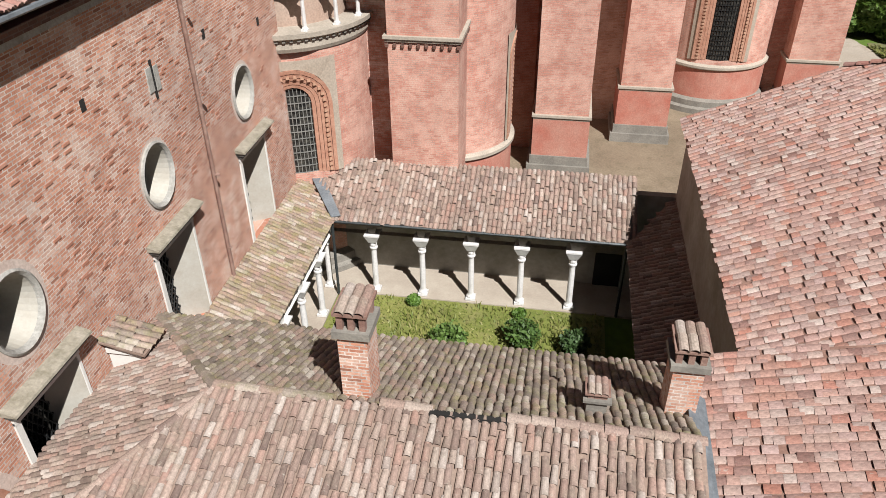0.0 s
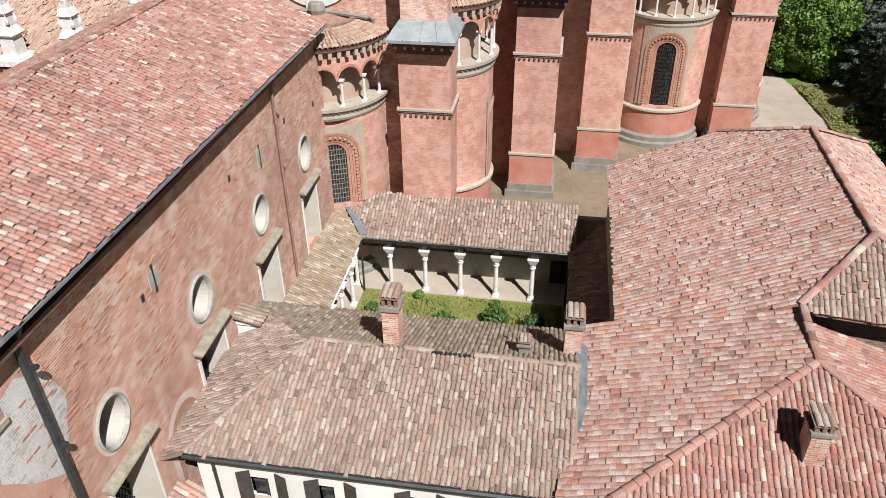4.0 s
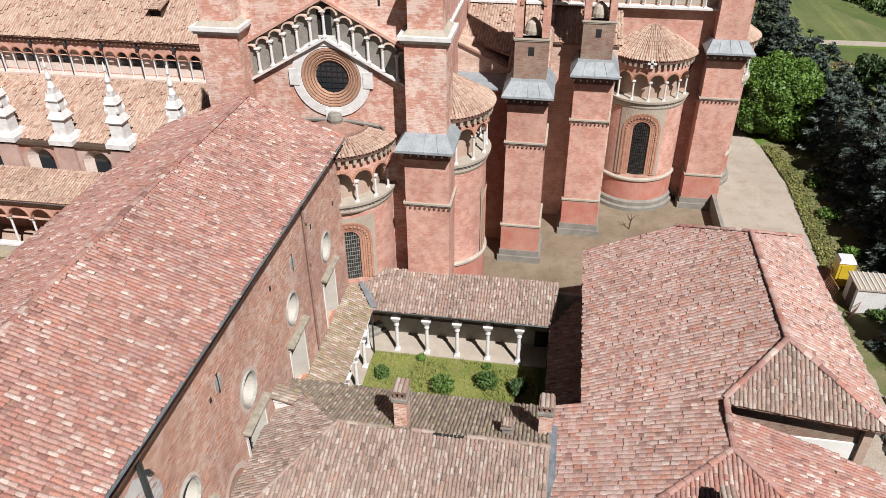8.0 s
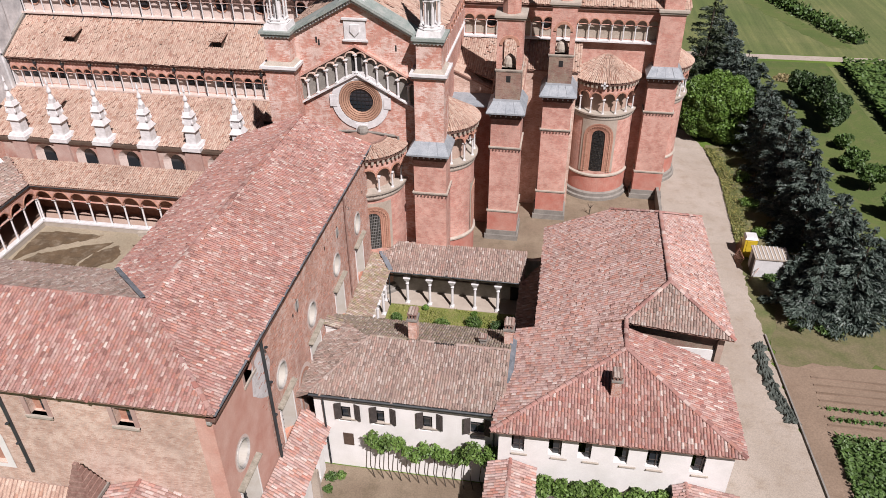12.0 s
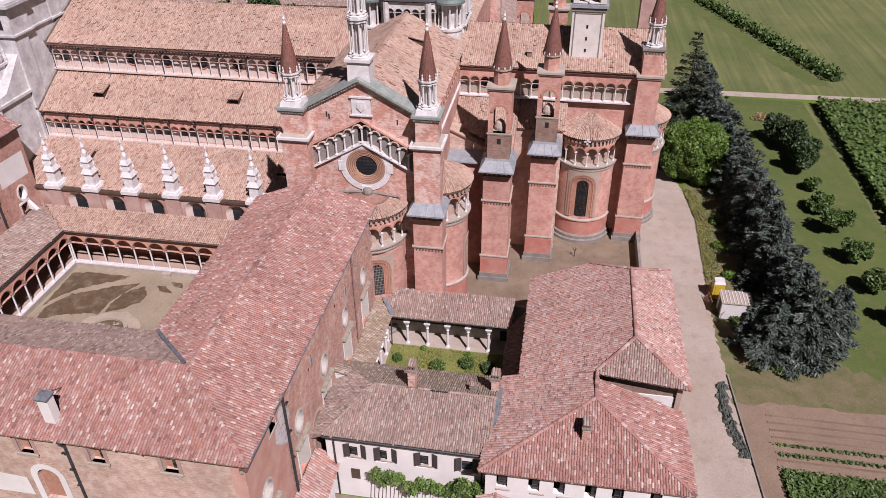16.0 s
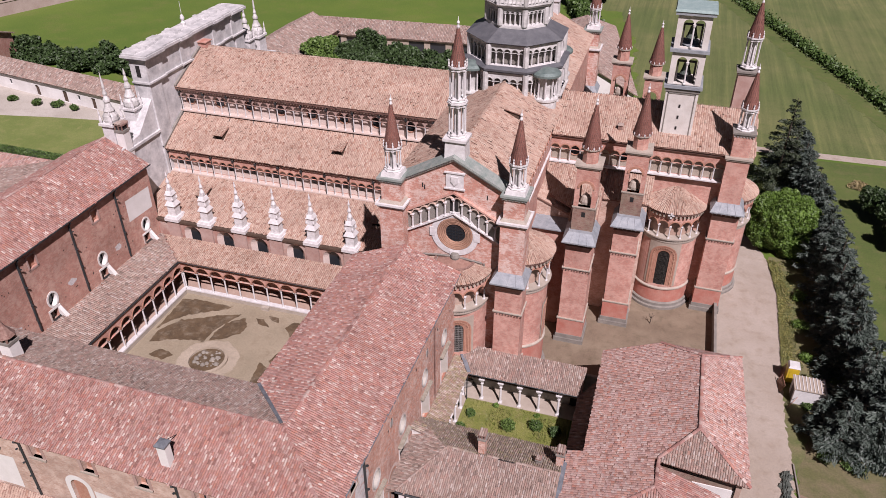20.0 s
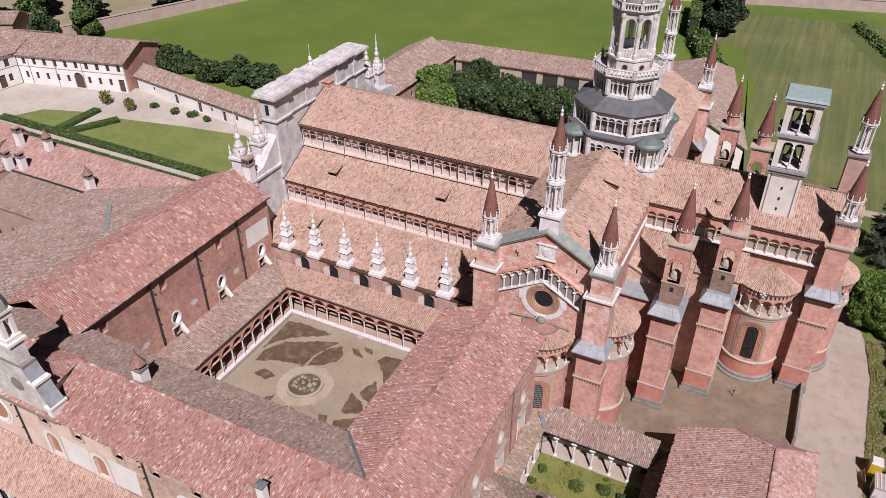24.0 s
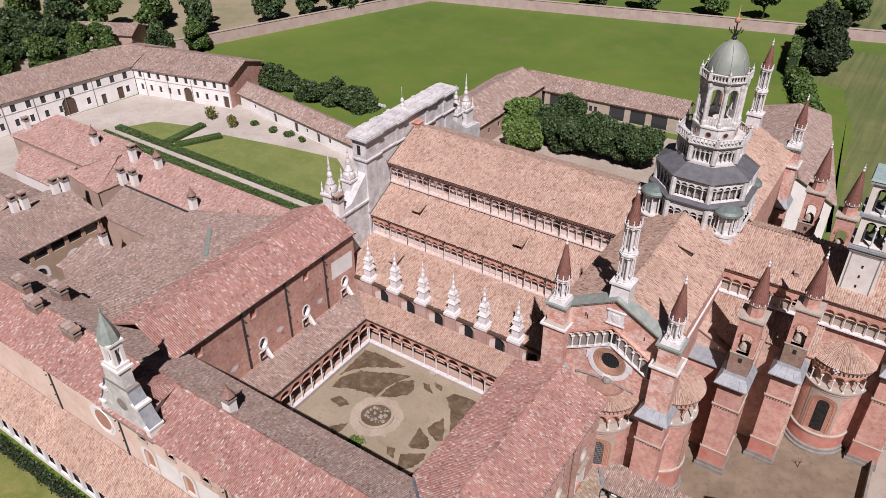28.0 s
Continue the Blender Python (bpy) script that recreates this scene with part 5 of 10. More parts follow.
# buttresses of the choir: open brick aedicule and a brick spire
for x, y in ((-3.75, 37.35), (0.85, 42.1)):
    b = buttress(x, y, 2.8, 3.4, 14.1, 22.4, label="choir buttress with an arched brick aedicule and spire")
    x0, x1, y0, y1 = x - 1.15, x + 1.15, y + 0.75, y + 3.0
    part("box", Geo().box(x0, x1, y0, y1, 14.5, 17.6), "brick_brown", b)
    part("window", Geo().box(x - 0.2, x + 0.2, y0 - 0.02, y0 + 0.05, 16.5, 17.1), "dark", b)
    cornice(b, x0, x1, y0, y1, 17.6, "stone", 0.1, 0.2, "band")
    g = Geo()
    hole = [(0.5, 1.8, 17.75, 20.6, "arch")]
    wall(g, (x0, y0, 0), (1, 0, 0), 2.3, 17.75, 22.3, 0.45, hole)
    wall(g, (x1, y0 + 0.45, 0), (0, 1, 0), 1.35, 17.75, 22.3, 0.45, [(0.3, 1.05, 17.75, 20.4, "arch")])
    wall(g, (x0, y1 - 0.45, 0), (0, -1, 0), 1.35, 17.75, 22.3, 0.45, [(0.3, 1.05, 17.75, 20.4, "arch")])
    wall(g, (x1, y1, 0), (-1, 0, 0), 2.3, 17.75, 22.3, 0.45, hole)
    part("aedicule", g, "brick", b)
    vs, fs = [], []
    for j in range(11):
        t = math.pi * j / 10
        for rr, d in ((0.65, 0.0), (0.9, 0.0), (0.9, -0.1), (0.65, -0.1)):
            vs.append((x + rr * math.cos(t), y0 + d, 19.95 + rr * math.sin(t)))
    for j in range(10):
        fs += [(j * 4 + e, j * 4 + (e + 1) % 4, j * 4 + 4 + (e + 1) % 4, j * 4 + 4 + e) for e in range(4)]
    part("arch_moulding", Geo().add(vs, fs), "terracotta", b)
    part("saddle", Geo().lathe([(0.6, 17.75), (0.62, 18.0), (0.45, 18.5), (0.1, 18.8)], 12, x, (y0 + y1) / 2), "stone", b)
    cornice(b, x0, x1, y0, y1, 22.4, "stone", 0.25, 0.36)
    yc = (y0 + y1) / 2
    part("drum", Geo().lathe([(0.85, 22.6), (0.85, 24.0)], 8, x, yc, 22.5), "brick", b)
    part("collar", Geo().lathe([(0.86, 24.0), (1.0, 24.08), (1.0, 24.2), (0.86, 24.25)], 12, x, yc), "stone", b)
    g = Geo()
    for i in range(10):
        a = 2 * math.pi * i / 10
        g.lathe([(0.06, 24.2), (0.08, 24.35), (0.02, 24.5)], 6, x + 0.95 * math.cos(a), yc + 0.95 * math.sin(a))
    part("beads", g, "marble", b)
    cone_spire(b, x, yc, 24.2, 0.92, 4.6, 20)

b = buttress(11.3, 48.1, 2.9, 2.8, 14.3, 20.6, label="corner buttress with a marble turret and brick spire")
part("upper_shaft", Geo().box(10.1, 12.5, 48.4, 51, 14.6, 20.4), "brick", b)
cornice(b, 10.1, 12.5, 48.4, 51, 20.5, "stone", 0.25, 0.4)
part("top_shaft", Geo().box(10.35, 12.25, 48.6, 50.6, 20.7, 23.3), "brick", b)
dentils(b, 10.35, 12.25, 48.6, 50.6, 23.0, "marble", 0.3)
cornice(b, 10.35, 12.25, 48.6, 50.6, 23.4, "stone_grey", 0.25, 0.4)
open_turret(b, 11.3, 49.6, 23.6, 0.75, 2.5)
cone_spire(b, 11.3, 49.6, 26.1, 0.8, 3.9)


# ---- apses ----
def apse(cx, cy, r, a0, a1, zb, z_sill, col_h, z_eave, z_top, nb, win, label, r_roof=0.45, lower_band=None, lattice=False, r_top=0.2):
    """A rounded brick chapel: plinth, arched window with terracotta rings, dwarf gallery, tiled half-cone roof."""
    ap = thing("apse", label, "apse", (cx, cy, 0), group="apses of the church")
    span = radians(a1 - a0) * r
    cuts = [span * i / 36 for i in range(37)]
    holes = []
    for aw, ww, w0, w1 in win:
        c = radians(aw - a0) * r
        holes.append((c - ww / 2, c + ww / 2, w0, w1, "arch"))
    cuts = [c for c in cuts if not any(h[0] - 0.05 < c < h[1] + 0.05 for h in holes)]
    g = Geo()
    wall(g, (0, 0, 0), (1, 0, 0), span, zb, z_sill - 0.15, 0.6, holes, cuts)
    part("wall", bend(g, cx, cy, r, a0), "brick", ap)
    arc = [(r + 0.05, z_sill - 0.75), (r + 0.12, z_sill - 0.6), (r + 0.12, z_sill - 0.3), (r + 0.3, z_sill - 0.18), (r + 0.32, z_sill)]
    part("sill", Geo().lathe(arc + [(r - 0.8, z_sill)], 40, cx, cy, 0, a0, a1), "stone", ap)
    g = Geo()
    n = int(span / 0.26)
    for i in range(n):
        a = radians(a0 + (a1 - a0) * (i + 0.5) / n)
        q = Geo().box(-0.06, 0.06, -0.16, 0.0, z_sill - 0.32, z_sill - 0.2)
        g.v, g.f = g.v, g.f
        m = Matrix.Translation((cx + (r + 0.06) * math.cos(a), cy + (r + 0.06) * math.sin(a), 0)) @ Matrix.Rotation(a + math.pi / 2, 4, "Z")
        g.add(q.moved(m).v, q.f)
    part("dentil_course", g, "stone_grey", ap)
    # gallery
    bay = span / nb
    g = Geo()
    zs = z_sill + col_h
    wall(g, (0, 0, 0), (1, 0, 0), span, zs, z_eave - 0.1, 0.22, [(i * bay + 0.06, (i + 1) * bay - 0.06, zs, zs + (bay / 2 - 0.06) * 1.1, "span") for i in range(nb)])
    part("arcade", bend(g, cx, cy, r + 0.1, a0), "brick", ap)
    g = Geo()
    for i in range(nb):
        c, rr0 = i * bay + bay / 2, bay / 2 - 0.06
        vs, fs = [], []
        for k in range(9):
            t = math.pi * k / 8
            for rr, d in ((rr0, 0.0), (rr0 + 0.12, 0.0), (rr0 + 0.12, -0.07), (rr0, -0.07)):
                vs.append((c + rr * math.cos(t), d, zs + rr * 1.1 * math.sin(t)))
        for k in range(8):
            fs += [(k * 4 + e, k * 4 + (e + 1) % 4, k * 4 + 4 + (e + 1) % 4, k * 4 + 4 + e) for e in range(4)]
        g.add(vs, fs)
    part("arch_moulding", bend(g, cx, cy, r + 0.1, a0), "terracotta", ap)
    part("gallery_wall", Geo().lathe([(r - 0.75, z_sill), (r - 0.75, z_eave)], 40, cx, cy, 0, a0, a1), "plaster_pink", ap)
    me = column_mesh(col_h, 0.08, seg=8)
    for i in range(nb + 1):
        a = radians(a0) + (i * bay) / r
        piece("column", me, ap, Matrix.Translation((cx + r * math.cos(a), cy + r * math.sin(a), z_sill)))
    # corbel table and eave
    g = Geo()
    n = int(span / 0.42)
    for i in range(n):
        a = radians(a0 + (a1 - a0) * (i + 0.5) / n)
        q = Geo().box(-0.1, 0.1, -0.28, 0.0, z_eave - 0.55, z_eave - 0.25)
        m = Matrix.Translation((cx + (r + 0.08) * math.cos(a), cy + (r + 0.08) * math.sin(a), 0)) @ Matrix.Rotation(a + math.pi / 2, 4, "Z")
        g.add(q.moved(m).v, q.f)
    part("corbel_table", g, "plaster_tan", ap)
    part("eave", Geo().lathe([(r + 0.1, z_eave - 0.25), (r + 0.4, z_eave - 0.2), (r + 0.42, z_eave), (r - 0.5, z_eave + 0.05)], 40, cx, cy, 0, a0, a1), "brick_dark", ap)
    part("roof", Geo().lathe([(r + r_roof, z_eave - 0.02), (0.1, z_top)], 40, cx, cy, 0, a0, a1), "deck_red", ap)
    z_in = z_eave + (z_top - z_eave) * (r + r_roof - r_top) / (r + r_roof)
    cone_tiles(ap, cx, cy, r + r_roof + 0.1, r_top, z_eave, z_in, a0, a1, "tile_pink")
    if r_top > 1:
        part("inner_deck", Geo().lathe([(r_top + 0.05, z_in + 0.04), (0.05, z_in + 0.06)], 32, cx, cy, 0, a0, a1), "plaster_court", ap, "pale mortar deck")
        part("inner_kerb", Geo().lathe([(r_top + 0.1, z_in - 0.05), (r_top + 0.1, z_in + 0.2), (r_top - 0.12, z_in + 0.22), (r_top - 0.12, z_in)], 32, cx, cy, 0, a0, a1), "weathered_clay", ap)
    # plinth and bands
    if zb < 1:
        part("plinth", Geo().lathe([(r + 0.45, 0), (r + 0.45, 0.35), (r + 0.25, 0.45), (r + 0.25, 0.8), (r + 0.02, 1.0)], 40, cx, cy, 0, a0, a1), "stone_grey", ap)
    if lower_band:
        part("band", Geo().lathe([(r, lower_band - 0.15), (r + 0.2, lower_band), (r + 0.2, lower_band + 0.14), (r, lower_band + 0.25)], 40, cx, cy, 0, a0, a1), "stone", ap)
        part("lower_wall", Geo().lathe([(r + 0.06, 0.9), (r + 0.06, lower_band - 0.1)], 40, cx, cy, 0, a0, a1), "render_red", ap)
    # window: plaster panel, stepped terracotta rings, glass with bars
    for aw, ww, w0, w1 in win:
        c = radians(aw - a0) * r
        wn_ = part("window", Geo(), "terracotta", ap)
        g = Geo()
        o_ = [(c - ww * 0.74, w0 - 0.05), (c + ww * 0.74, w0 - 0.05), (c + ww * 0.74, w1 + ww * 0.26), (c - ww * 0.74, w1 + ww * 0.26)]
        cc = arch_curve(c - ww * 0.62, c + ww * 0.62, w0 - 0.05, w1 + ww * 0.12, 24)
        mid = (c, (w0 + w1) / 2)
        rect = (o_[0][0], o_[1][0], o_[0][1], o_[2][1])
        ps = [to_rect(p, mid, rect) for p in cc]
        for i in range(len(cc)):
            j = (i + 1) % len(cc)
            p, q = ps[i], ps[j]
            loop = [cc[i], p] + ([(q[0] if abs(q[0] - c) > abs(p[0] - c) else p[0], max(p[1], q[1]) if (p[1] + q[1]) / 2 > mid[1] else min(p[1], q[1]))] if abs(p[0] - q[0]) > 1e-6 and abs(p[1] - q[1]) > 1e-6 else []) + [q, cc[j]]
            g.add([(u_, -0.06, v_) for u_, v_ in loop], [tuple(range(len(loop)))])
        part("plaster_panel", bend(g, cx, cy, r, a0), "plaster_tan", wn_)
        for k in range(5):
            f0, f1 = ww * (0.62 - 0.066 * k), ww * (0.56 - 0.066 * k)
            d0 = 0.12 - 0.055 * k
            ca, cb_ = arch_curve(c - f0, c + f0, w0, w1 + f0 - ww / 2), arch_curve(c - f1, c + f1, w0, w1 + f1 - ww / 2)
            n = len(ca)
            vs = [(u_, -d0, v_) for u_, v_ in ca] + [(u_, -d0 + 0.03, v_) for u_, v_ in cb_] + [(u_, -d0 + 0.16, v_) for u_, v_ in cb_] + [(u_, -d0 + 0.16, v_) for u_, v_ in ca]
            fs = []
            for i in range(1, n):
                j = (i + 1) % n
                fs += [(i, j, n + j, n + i), (n + i, n + j, 2 * n + j, 2 * n + i), (3 * n + i, 3 * n + j, j, i)]
            part("arch_ring", bend(Geo().add(vs, fs), cx, cy, r, a0), "terracotta", wn_)
        g = Geo()
        ring_ = arch_curve(c - ww * 0.5, c + ww * 0.5, w0, w1, 14)
        path_ = ring_[1:] + ring_[:1]
        for (ua, va), (ub, vb) in zip(path_, path_[1:]):
            steps = max(1, int(math.hypot(ub - ua, vb - va) / 0.2))
            for q_ in range(steps):
                t_ = (q_ + 0.5) / steps
                pu_, pv_ = ua + (ub - ua) * t_, va + (vb - va) * t_
                g.box(pu_ - 0.07, pu_ + 0.07, -0.1, 0.1, pv_ - 0.055, pv_ + 0.055, 0.02)
        part("beads", bend(g, cx, cy, r, a0), "beading", wn_)
        ins = ww * 0.29
        g = Geo()
        top_ = lambda u_: w1 - ww / 2 + math.sqrt(max(0.0, ins * ins - (u_ - c) ** 2))
        for q_ in range(12):
            ua, ub = c - ins + ins * q_ / 6, c - ins + ins * (q_ + 1) / 6
            g.add([(ua, 0.25, w0), (ub, 0.25, w0), (ub, 0.25, top_(ub)), (ua, 0.25, top_(ua))], [(0, 1, 2, 3)])
        part("pane", bend(g, cx, cy, r, a0), "leaded", wn_)
        g = Geo()
        for k in range(-4, 5):
            g.box(c + k * ins / 4.4 - 0.015, c + k * ins / 4.4 + 0.015, 0.2, 0.23, w0, w1 - ww / 2 + ins * 0.9)
        for k in range(int((w1 - w0) / 0.3)):
            zk = w0 + k * 0.3
            half = ins if zk < w1 - ww / 2 else math.sqrt(max(0.01, ins * ins - (zk - w1 + ww / 2) ** 2))
            for q_ in range(6):
                g.box(c - half + half * q_ / 3, c - half + half * (q_ + 1) / 3, 0.195, 0.225, zk, zk + 0.03)
        part("grille", bend(g, cx, cy, r, a0), "lead_bar" if lattice else "iron", wn_)
    return ap


apse(-15.25, 29.3, 3.4, 168.75, 371.25, 0.0, 10.75, 1.45, 14.0, 14.9, 9, [(291.5, 2.37, 4.9, 9.07)], "rounded brick apse with a dwarf gallery and tiled half-cone roof", lower_band=None, lattice=True, r_top=2.0)
apse(-9.0, 32.6, 2.9, 270, 450, 0.0, 12.0, 1.7, 15.2, 17.2, 7, [(0, 1.5, 4.5, 9)], "narrow rounded brick apse on the transept flank", lower_band=4.2)
apse(5.55, 50.3, 3.35, 180, 360, 0.0, 10.2, 1.6, 13.6, 16.0, 8, [(268, 2.5, 3.4, 8.8)], "rounded brick apse with a tall arched window", lower_band=2.9)
apse(11.3, 55.2, 3.3, 270, 450, 0.0, 10.2, 1.6, 13.6, 16.0, 7, [], "rounded brick apse closing the choir", lower_band=2.9)
part("cross", Geo().box(5.3, 5.5, 46.4, 46.5, 13.1, 13.8).box(5.05, 5.75, 46.4, 46.5, 13.4, 13.55), "marble", bpy.data.objects["apse.002"])

# ---- presbytery ----
pb = thing("church_presbytery", "brick presbytery with an arcaded gallery under a clay-tiled roof", "church", (1, 55, 0))
part("wall", Geo().box(-9.4, 12.4, 49.7, 61, 0, 20.4), "brick", pb)
part("chapel_wall", Geo().box(-5.4, -2.6, 40.5, 49.7, 0, 14.4).box(-9.4, -5.4, 40.3, 42.3, 0, 13.2), "brick", pb)
part("side_wall", Geo().add([(-9.4, 42.3, 13.0), (-5.5, 42.3, 13.0), (-5.5, 42.3, 14.1), (-9.4, 42.3, 15.8), (-9.4, 42.7, 13.0), (-5.5, 42.7, 13.0), (-5.5, 42.7, 14.1), (-9.4, 42.7, 15.8)], [(0, 1, 2, 3), (7, 6, 5, 4), (1, 5, 6, 2), (0, 3, 7, 4), (3, 2, 6, 7)]), "brick_pale", pb)
part("vestry_wall", Geo().box(-2.6, 2.6, 45, 49.7, 0, 15.3), "brick_pale", pb)
part("lead_roof", Geo().add([(-9.4, 39.8, 13.2), (-5.3, 39.8, 13.2), (-5.3, 42.3, 13.4), (-9.4, 42.3, 13.4), (-9.4, 39.8, 13.34), (-5.3, 39.8, 13.34), (-5.3, 42.3, 13.62), (-9.4, 42.3, 13.62)], [(3, 2, 1, 0), (4, 5, 6, 7), (0, 1, 5, 4), (1, 2, 6, 5), (2, 3, 7, 6), (3, 0, 4, 7)]), "lead", pb, "pale grey lead sheet roof")
roof(pb, [(-5.3, 49.6, 14.1), (-5.3, 42.1, 14.1), (-9.4, 42.1, 15.95), (-9.4, 49.6, 15.95)], "tile_pink", pitch=0.22, course=0.4, seg=3, arch=0.5)
roof(pb, [(-9.3, 48.8, 20.75), (12.9, 48.8, 20.75), (12.9, 55.2, 23.6), (-9.3, 55.2, 23.6)], "tile_pink", pitch=0.23, course=0.4, seg=3, arch=0.5, gaps=0.008, slip=0.12, props=0.1)
roof(pb, [(12.9, 61.6, 20.75), (-9.3, 61.6, 20.75), (-9.3, 55.2, 23.6), (12.9, 55.2, 23.6)], "tile_pink", pitch=0.4, course=0.6, seg=3)
roof(pb, [(-5.4, 40.2, 14.6), (-2.4, 40.2, 14.6), (-2.4, 49.6, 17.0), (-9.4, 49.6, 17.0), (-9.4, 44.2, 15.62), (-5.4, 42.2, 15.11)], "tile_pink", pitch=0.23, course=0.4, seg=3, arch=0.5, gaps=0.008, slip=0.12, props=0.1)
roof(pb, [(-2.4, 44.8, 15.4), (2.8, 44.8, 15.4), (2.8, 49.6, 16.8), (-2.4, 49.6, 16.8)], "tile_pink", pitch=0.23, course=0.4, seg=3, arch=0.5, gaps=0.008, slip=0.12, props=0.1)
gallery(pb, (-9.4, 49.2, 0), (1, 0, 0), 18, 20.8 / 18, 17.2, 20.3, 0.22, 0.5, "brick", 1.6)
part("cornice", Geo().box(-9.4, 12.2, 48.95, 49.8, 20.3, 20.6), "brick_dark", pb)
part("gallery_back", Geo().box(-9.3, 12.0, 49.685, 49.75, 17.3, 20.25), "plaster_tan", pb)
for x in (-6.6, -1.0):
    oculus(pb, (x, 49.68, 18.6), (0, -1, 0), 0.55)
gallery(tr, (-9.35, 30.4, 0), (0, 1, 0), 14, 18.4 / 14, 18.6, 22.0, 0.22, 0.4, "brick", 1.7)


# ---- crossing tower ----
M["lead_cap"] = plain("lead_cap", (0.17, 0.24, 0.22), (0.3, 0.38, 0.35), 0.55, 0.2, scale=1.5)
dm = thing("crossing_tower", "tiered octagonal marble lantern tower with colonnades and a copper dome", "tower", (-15.3, 55.2, 0))
DX, DY = -15.3, 55.2


def octagon(r, turn=22.5):
    return [(DX + r * math.cos(radians(turn + 45 * i)), DY + r * math.sin(radians(turn + 45 * i))) for i in range(8)]


def oct_tier(rc, z0, z1, n, col_h, wall_mat="marble_old"):
    pts = octagon(rc)
    for i in range(8):
        a, b = Vector((*pts[i], 0)), Vector((*pts[(i + 1) % 8], 0))
        u = (b - a).normalized()
        gallery(dm, a, u, n, (b - a).length / n, z0, z1, 0.2, 0.75, wall_mat, col_h, col_r=0.08, trim_mat="marble_old")
    for p in pts:
        part("corner_pier", Geo().lathe([(0.34, z0), (0.34, z1)], 8, p[0], p[1]), "marble_old", dm)


def balustrade(rc, z, h=0.85, per=7):
    pts = octagon(rc)
    me = Geo().lathe([(0.07, 0), (0.11, h * 0.25), (0.05, h * 0.6), (0.09, h * 0.85)], 6).mesh("baluster", M["marble_old"])
    for i in range(8):
        a, b = Vector((*pts[i], 0)), Vector((*pts[(i + 1) % 8], 0))
        part("rail", Geo().tube([(a.x, a.y, z + h), (b.x, b.y, z + h)], 0.1, 6), "marble_old", dm)
        part("foot_rail", Geo().tube([(a.x, a.y, z + 0.05), (b.x, b.y, z + 0.05)], 0.09, 6), "marble_old", dm)
        for k in range(per):
            p = a.lerp(b, (k + 0.5) / per)
            piece("baluster", me, dm, Matrix.Translation((p.x, p.y, z)))
        part("post", Geo().box(a.x - 0.16, a.x + 0.16, a.y - 0.16, a.y + 0.16, z, z + h + 0.1).lathe([(0.1, z + h + 0.1), (0.17, z + h + 0.3), (0.05, z + h + 0.5), (0.02, z + h + 0.9)], 8, a.x, a.y), "marble_old", dm)


def oct_ring(prof, mat, name):
    part(name, Geo().lathe(prof, 8, DX, DY, 22.5), mat, dm)


oct_ring([(6.3, 16), (6.3, 23.7), (6.65, 23.85), (6.65, 24.05), (5.4, 24.05)], "marble_old", "drum")
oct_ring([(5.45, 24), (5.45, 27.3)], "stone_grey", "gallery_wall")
oct_tier(6.15, 24.05, 27.1, 5, 1.9)
oct_ring([(6.15, 27.1), (6.5, 27.25), (6.55, 27.5), (6.0, 27.75), (5.2, 27.8)], "slate", "cornice")
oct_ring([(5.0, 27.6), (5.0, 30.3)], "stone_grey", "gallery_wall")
oct_tier(5.7, 27.8, 30.2, 5, 1.5)
oct_ring([(5.7, 30.2), (6.05, 30.3), (6.15, 30.4), (3.95, 31.5), (3.5, 31.6)], "slate", "ring_roof")
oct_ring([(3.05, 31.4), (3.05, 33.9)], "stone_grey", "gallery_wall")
oct_ring([(3.85, 31.4), (3.85, 31.85), (3.0, 31.9)], "marble_old", "tier_plinth")
oct_tier(3.7, 31.85, 33.75, 5, 1.35)
oct_ring([(3.7, 33.75), (4.1, 33.9), (4.3, 34.15), (2.4, 34.2)], "marble_old", "terrace")
balustrade(4.15, 34.15)
oct_ring([(2.65, 34.1), (2.65, 35.6), (2.8, 35.7), (2.8, 35.9), (2.5, 36.0)], "marble_old", "lantern_base")
for i in range(8):
    a = radians(45 * i)
    oculus(dm, (DX + 2.46 * math.cos(a), DY + 2.46 * math.sin(a), 34.95), (math.cos(a), math.sin(a), 0), 0.28, 0.1)
pts = octagon(2.45)
for i in range(8):
    a, b = Vector((*pts[i], 0)), Vector((*pts[(i + 1) % 8], 0))
    L = (b - a).length
    g = Geo()
    wall(g, a, b - a, L, 36.0, 41.0, 0.4, [(0.32, L - 0.32, 36.9, 40.4, "arch")])
    part("lantern_wall", g, "marble_old", dm)
    part("lantern_pilaster", Geo().lathe([(0.28, 36), (0.28, 36.4), (0.2, 36.6), (0.18, 40.2), (0.3, 40.6), (0.3, 41)], 8, a.x, a.y), "marble_old", dm)
    g = Geo()
    for k in range(4):
        p = a.lerp(b, 0.24 + 0.17 * k)
        g.lathe([(0.05, 36.0), (0.09, 36.3), (0.04, 36.7), (0.07, 36.9)], 6, p.x, p.y)
    part("balusters", g, "marble_old", dm)
oct_ring([(2.45, 41.0), (2.75, 41.15), (2.9, 41.35), (2.3, 41.4)], "marble_old", "lantern_cornice")
balustrade(2.75, 41.35, 0.75, 6)
part("cupola", Geo().lathe([(2.2, 41.4), (2.25, 42.0), (2.15, 42.8), (1.85, 43.7), (1.4, 44.5), (0.8, 45.15), (0.25, 45.5)], 32, DX, DY), "copper", dm, "grey-green copper dome", True)
g = Geo()
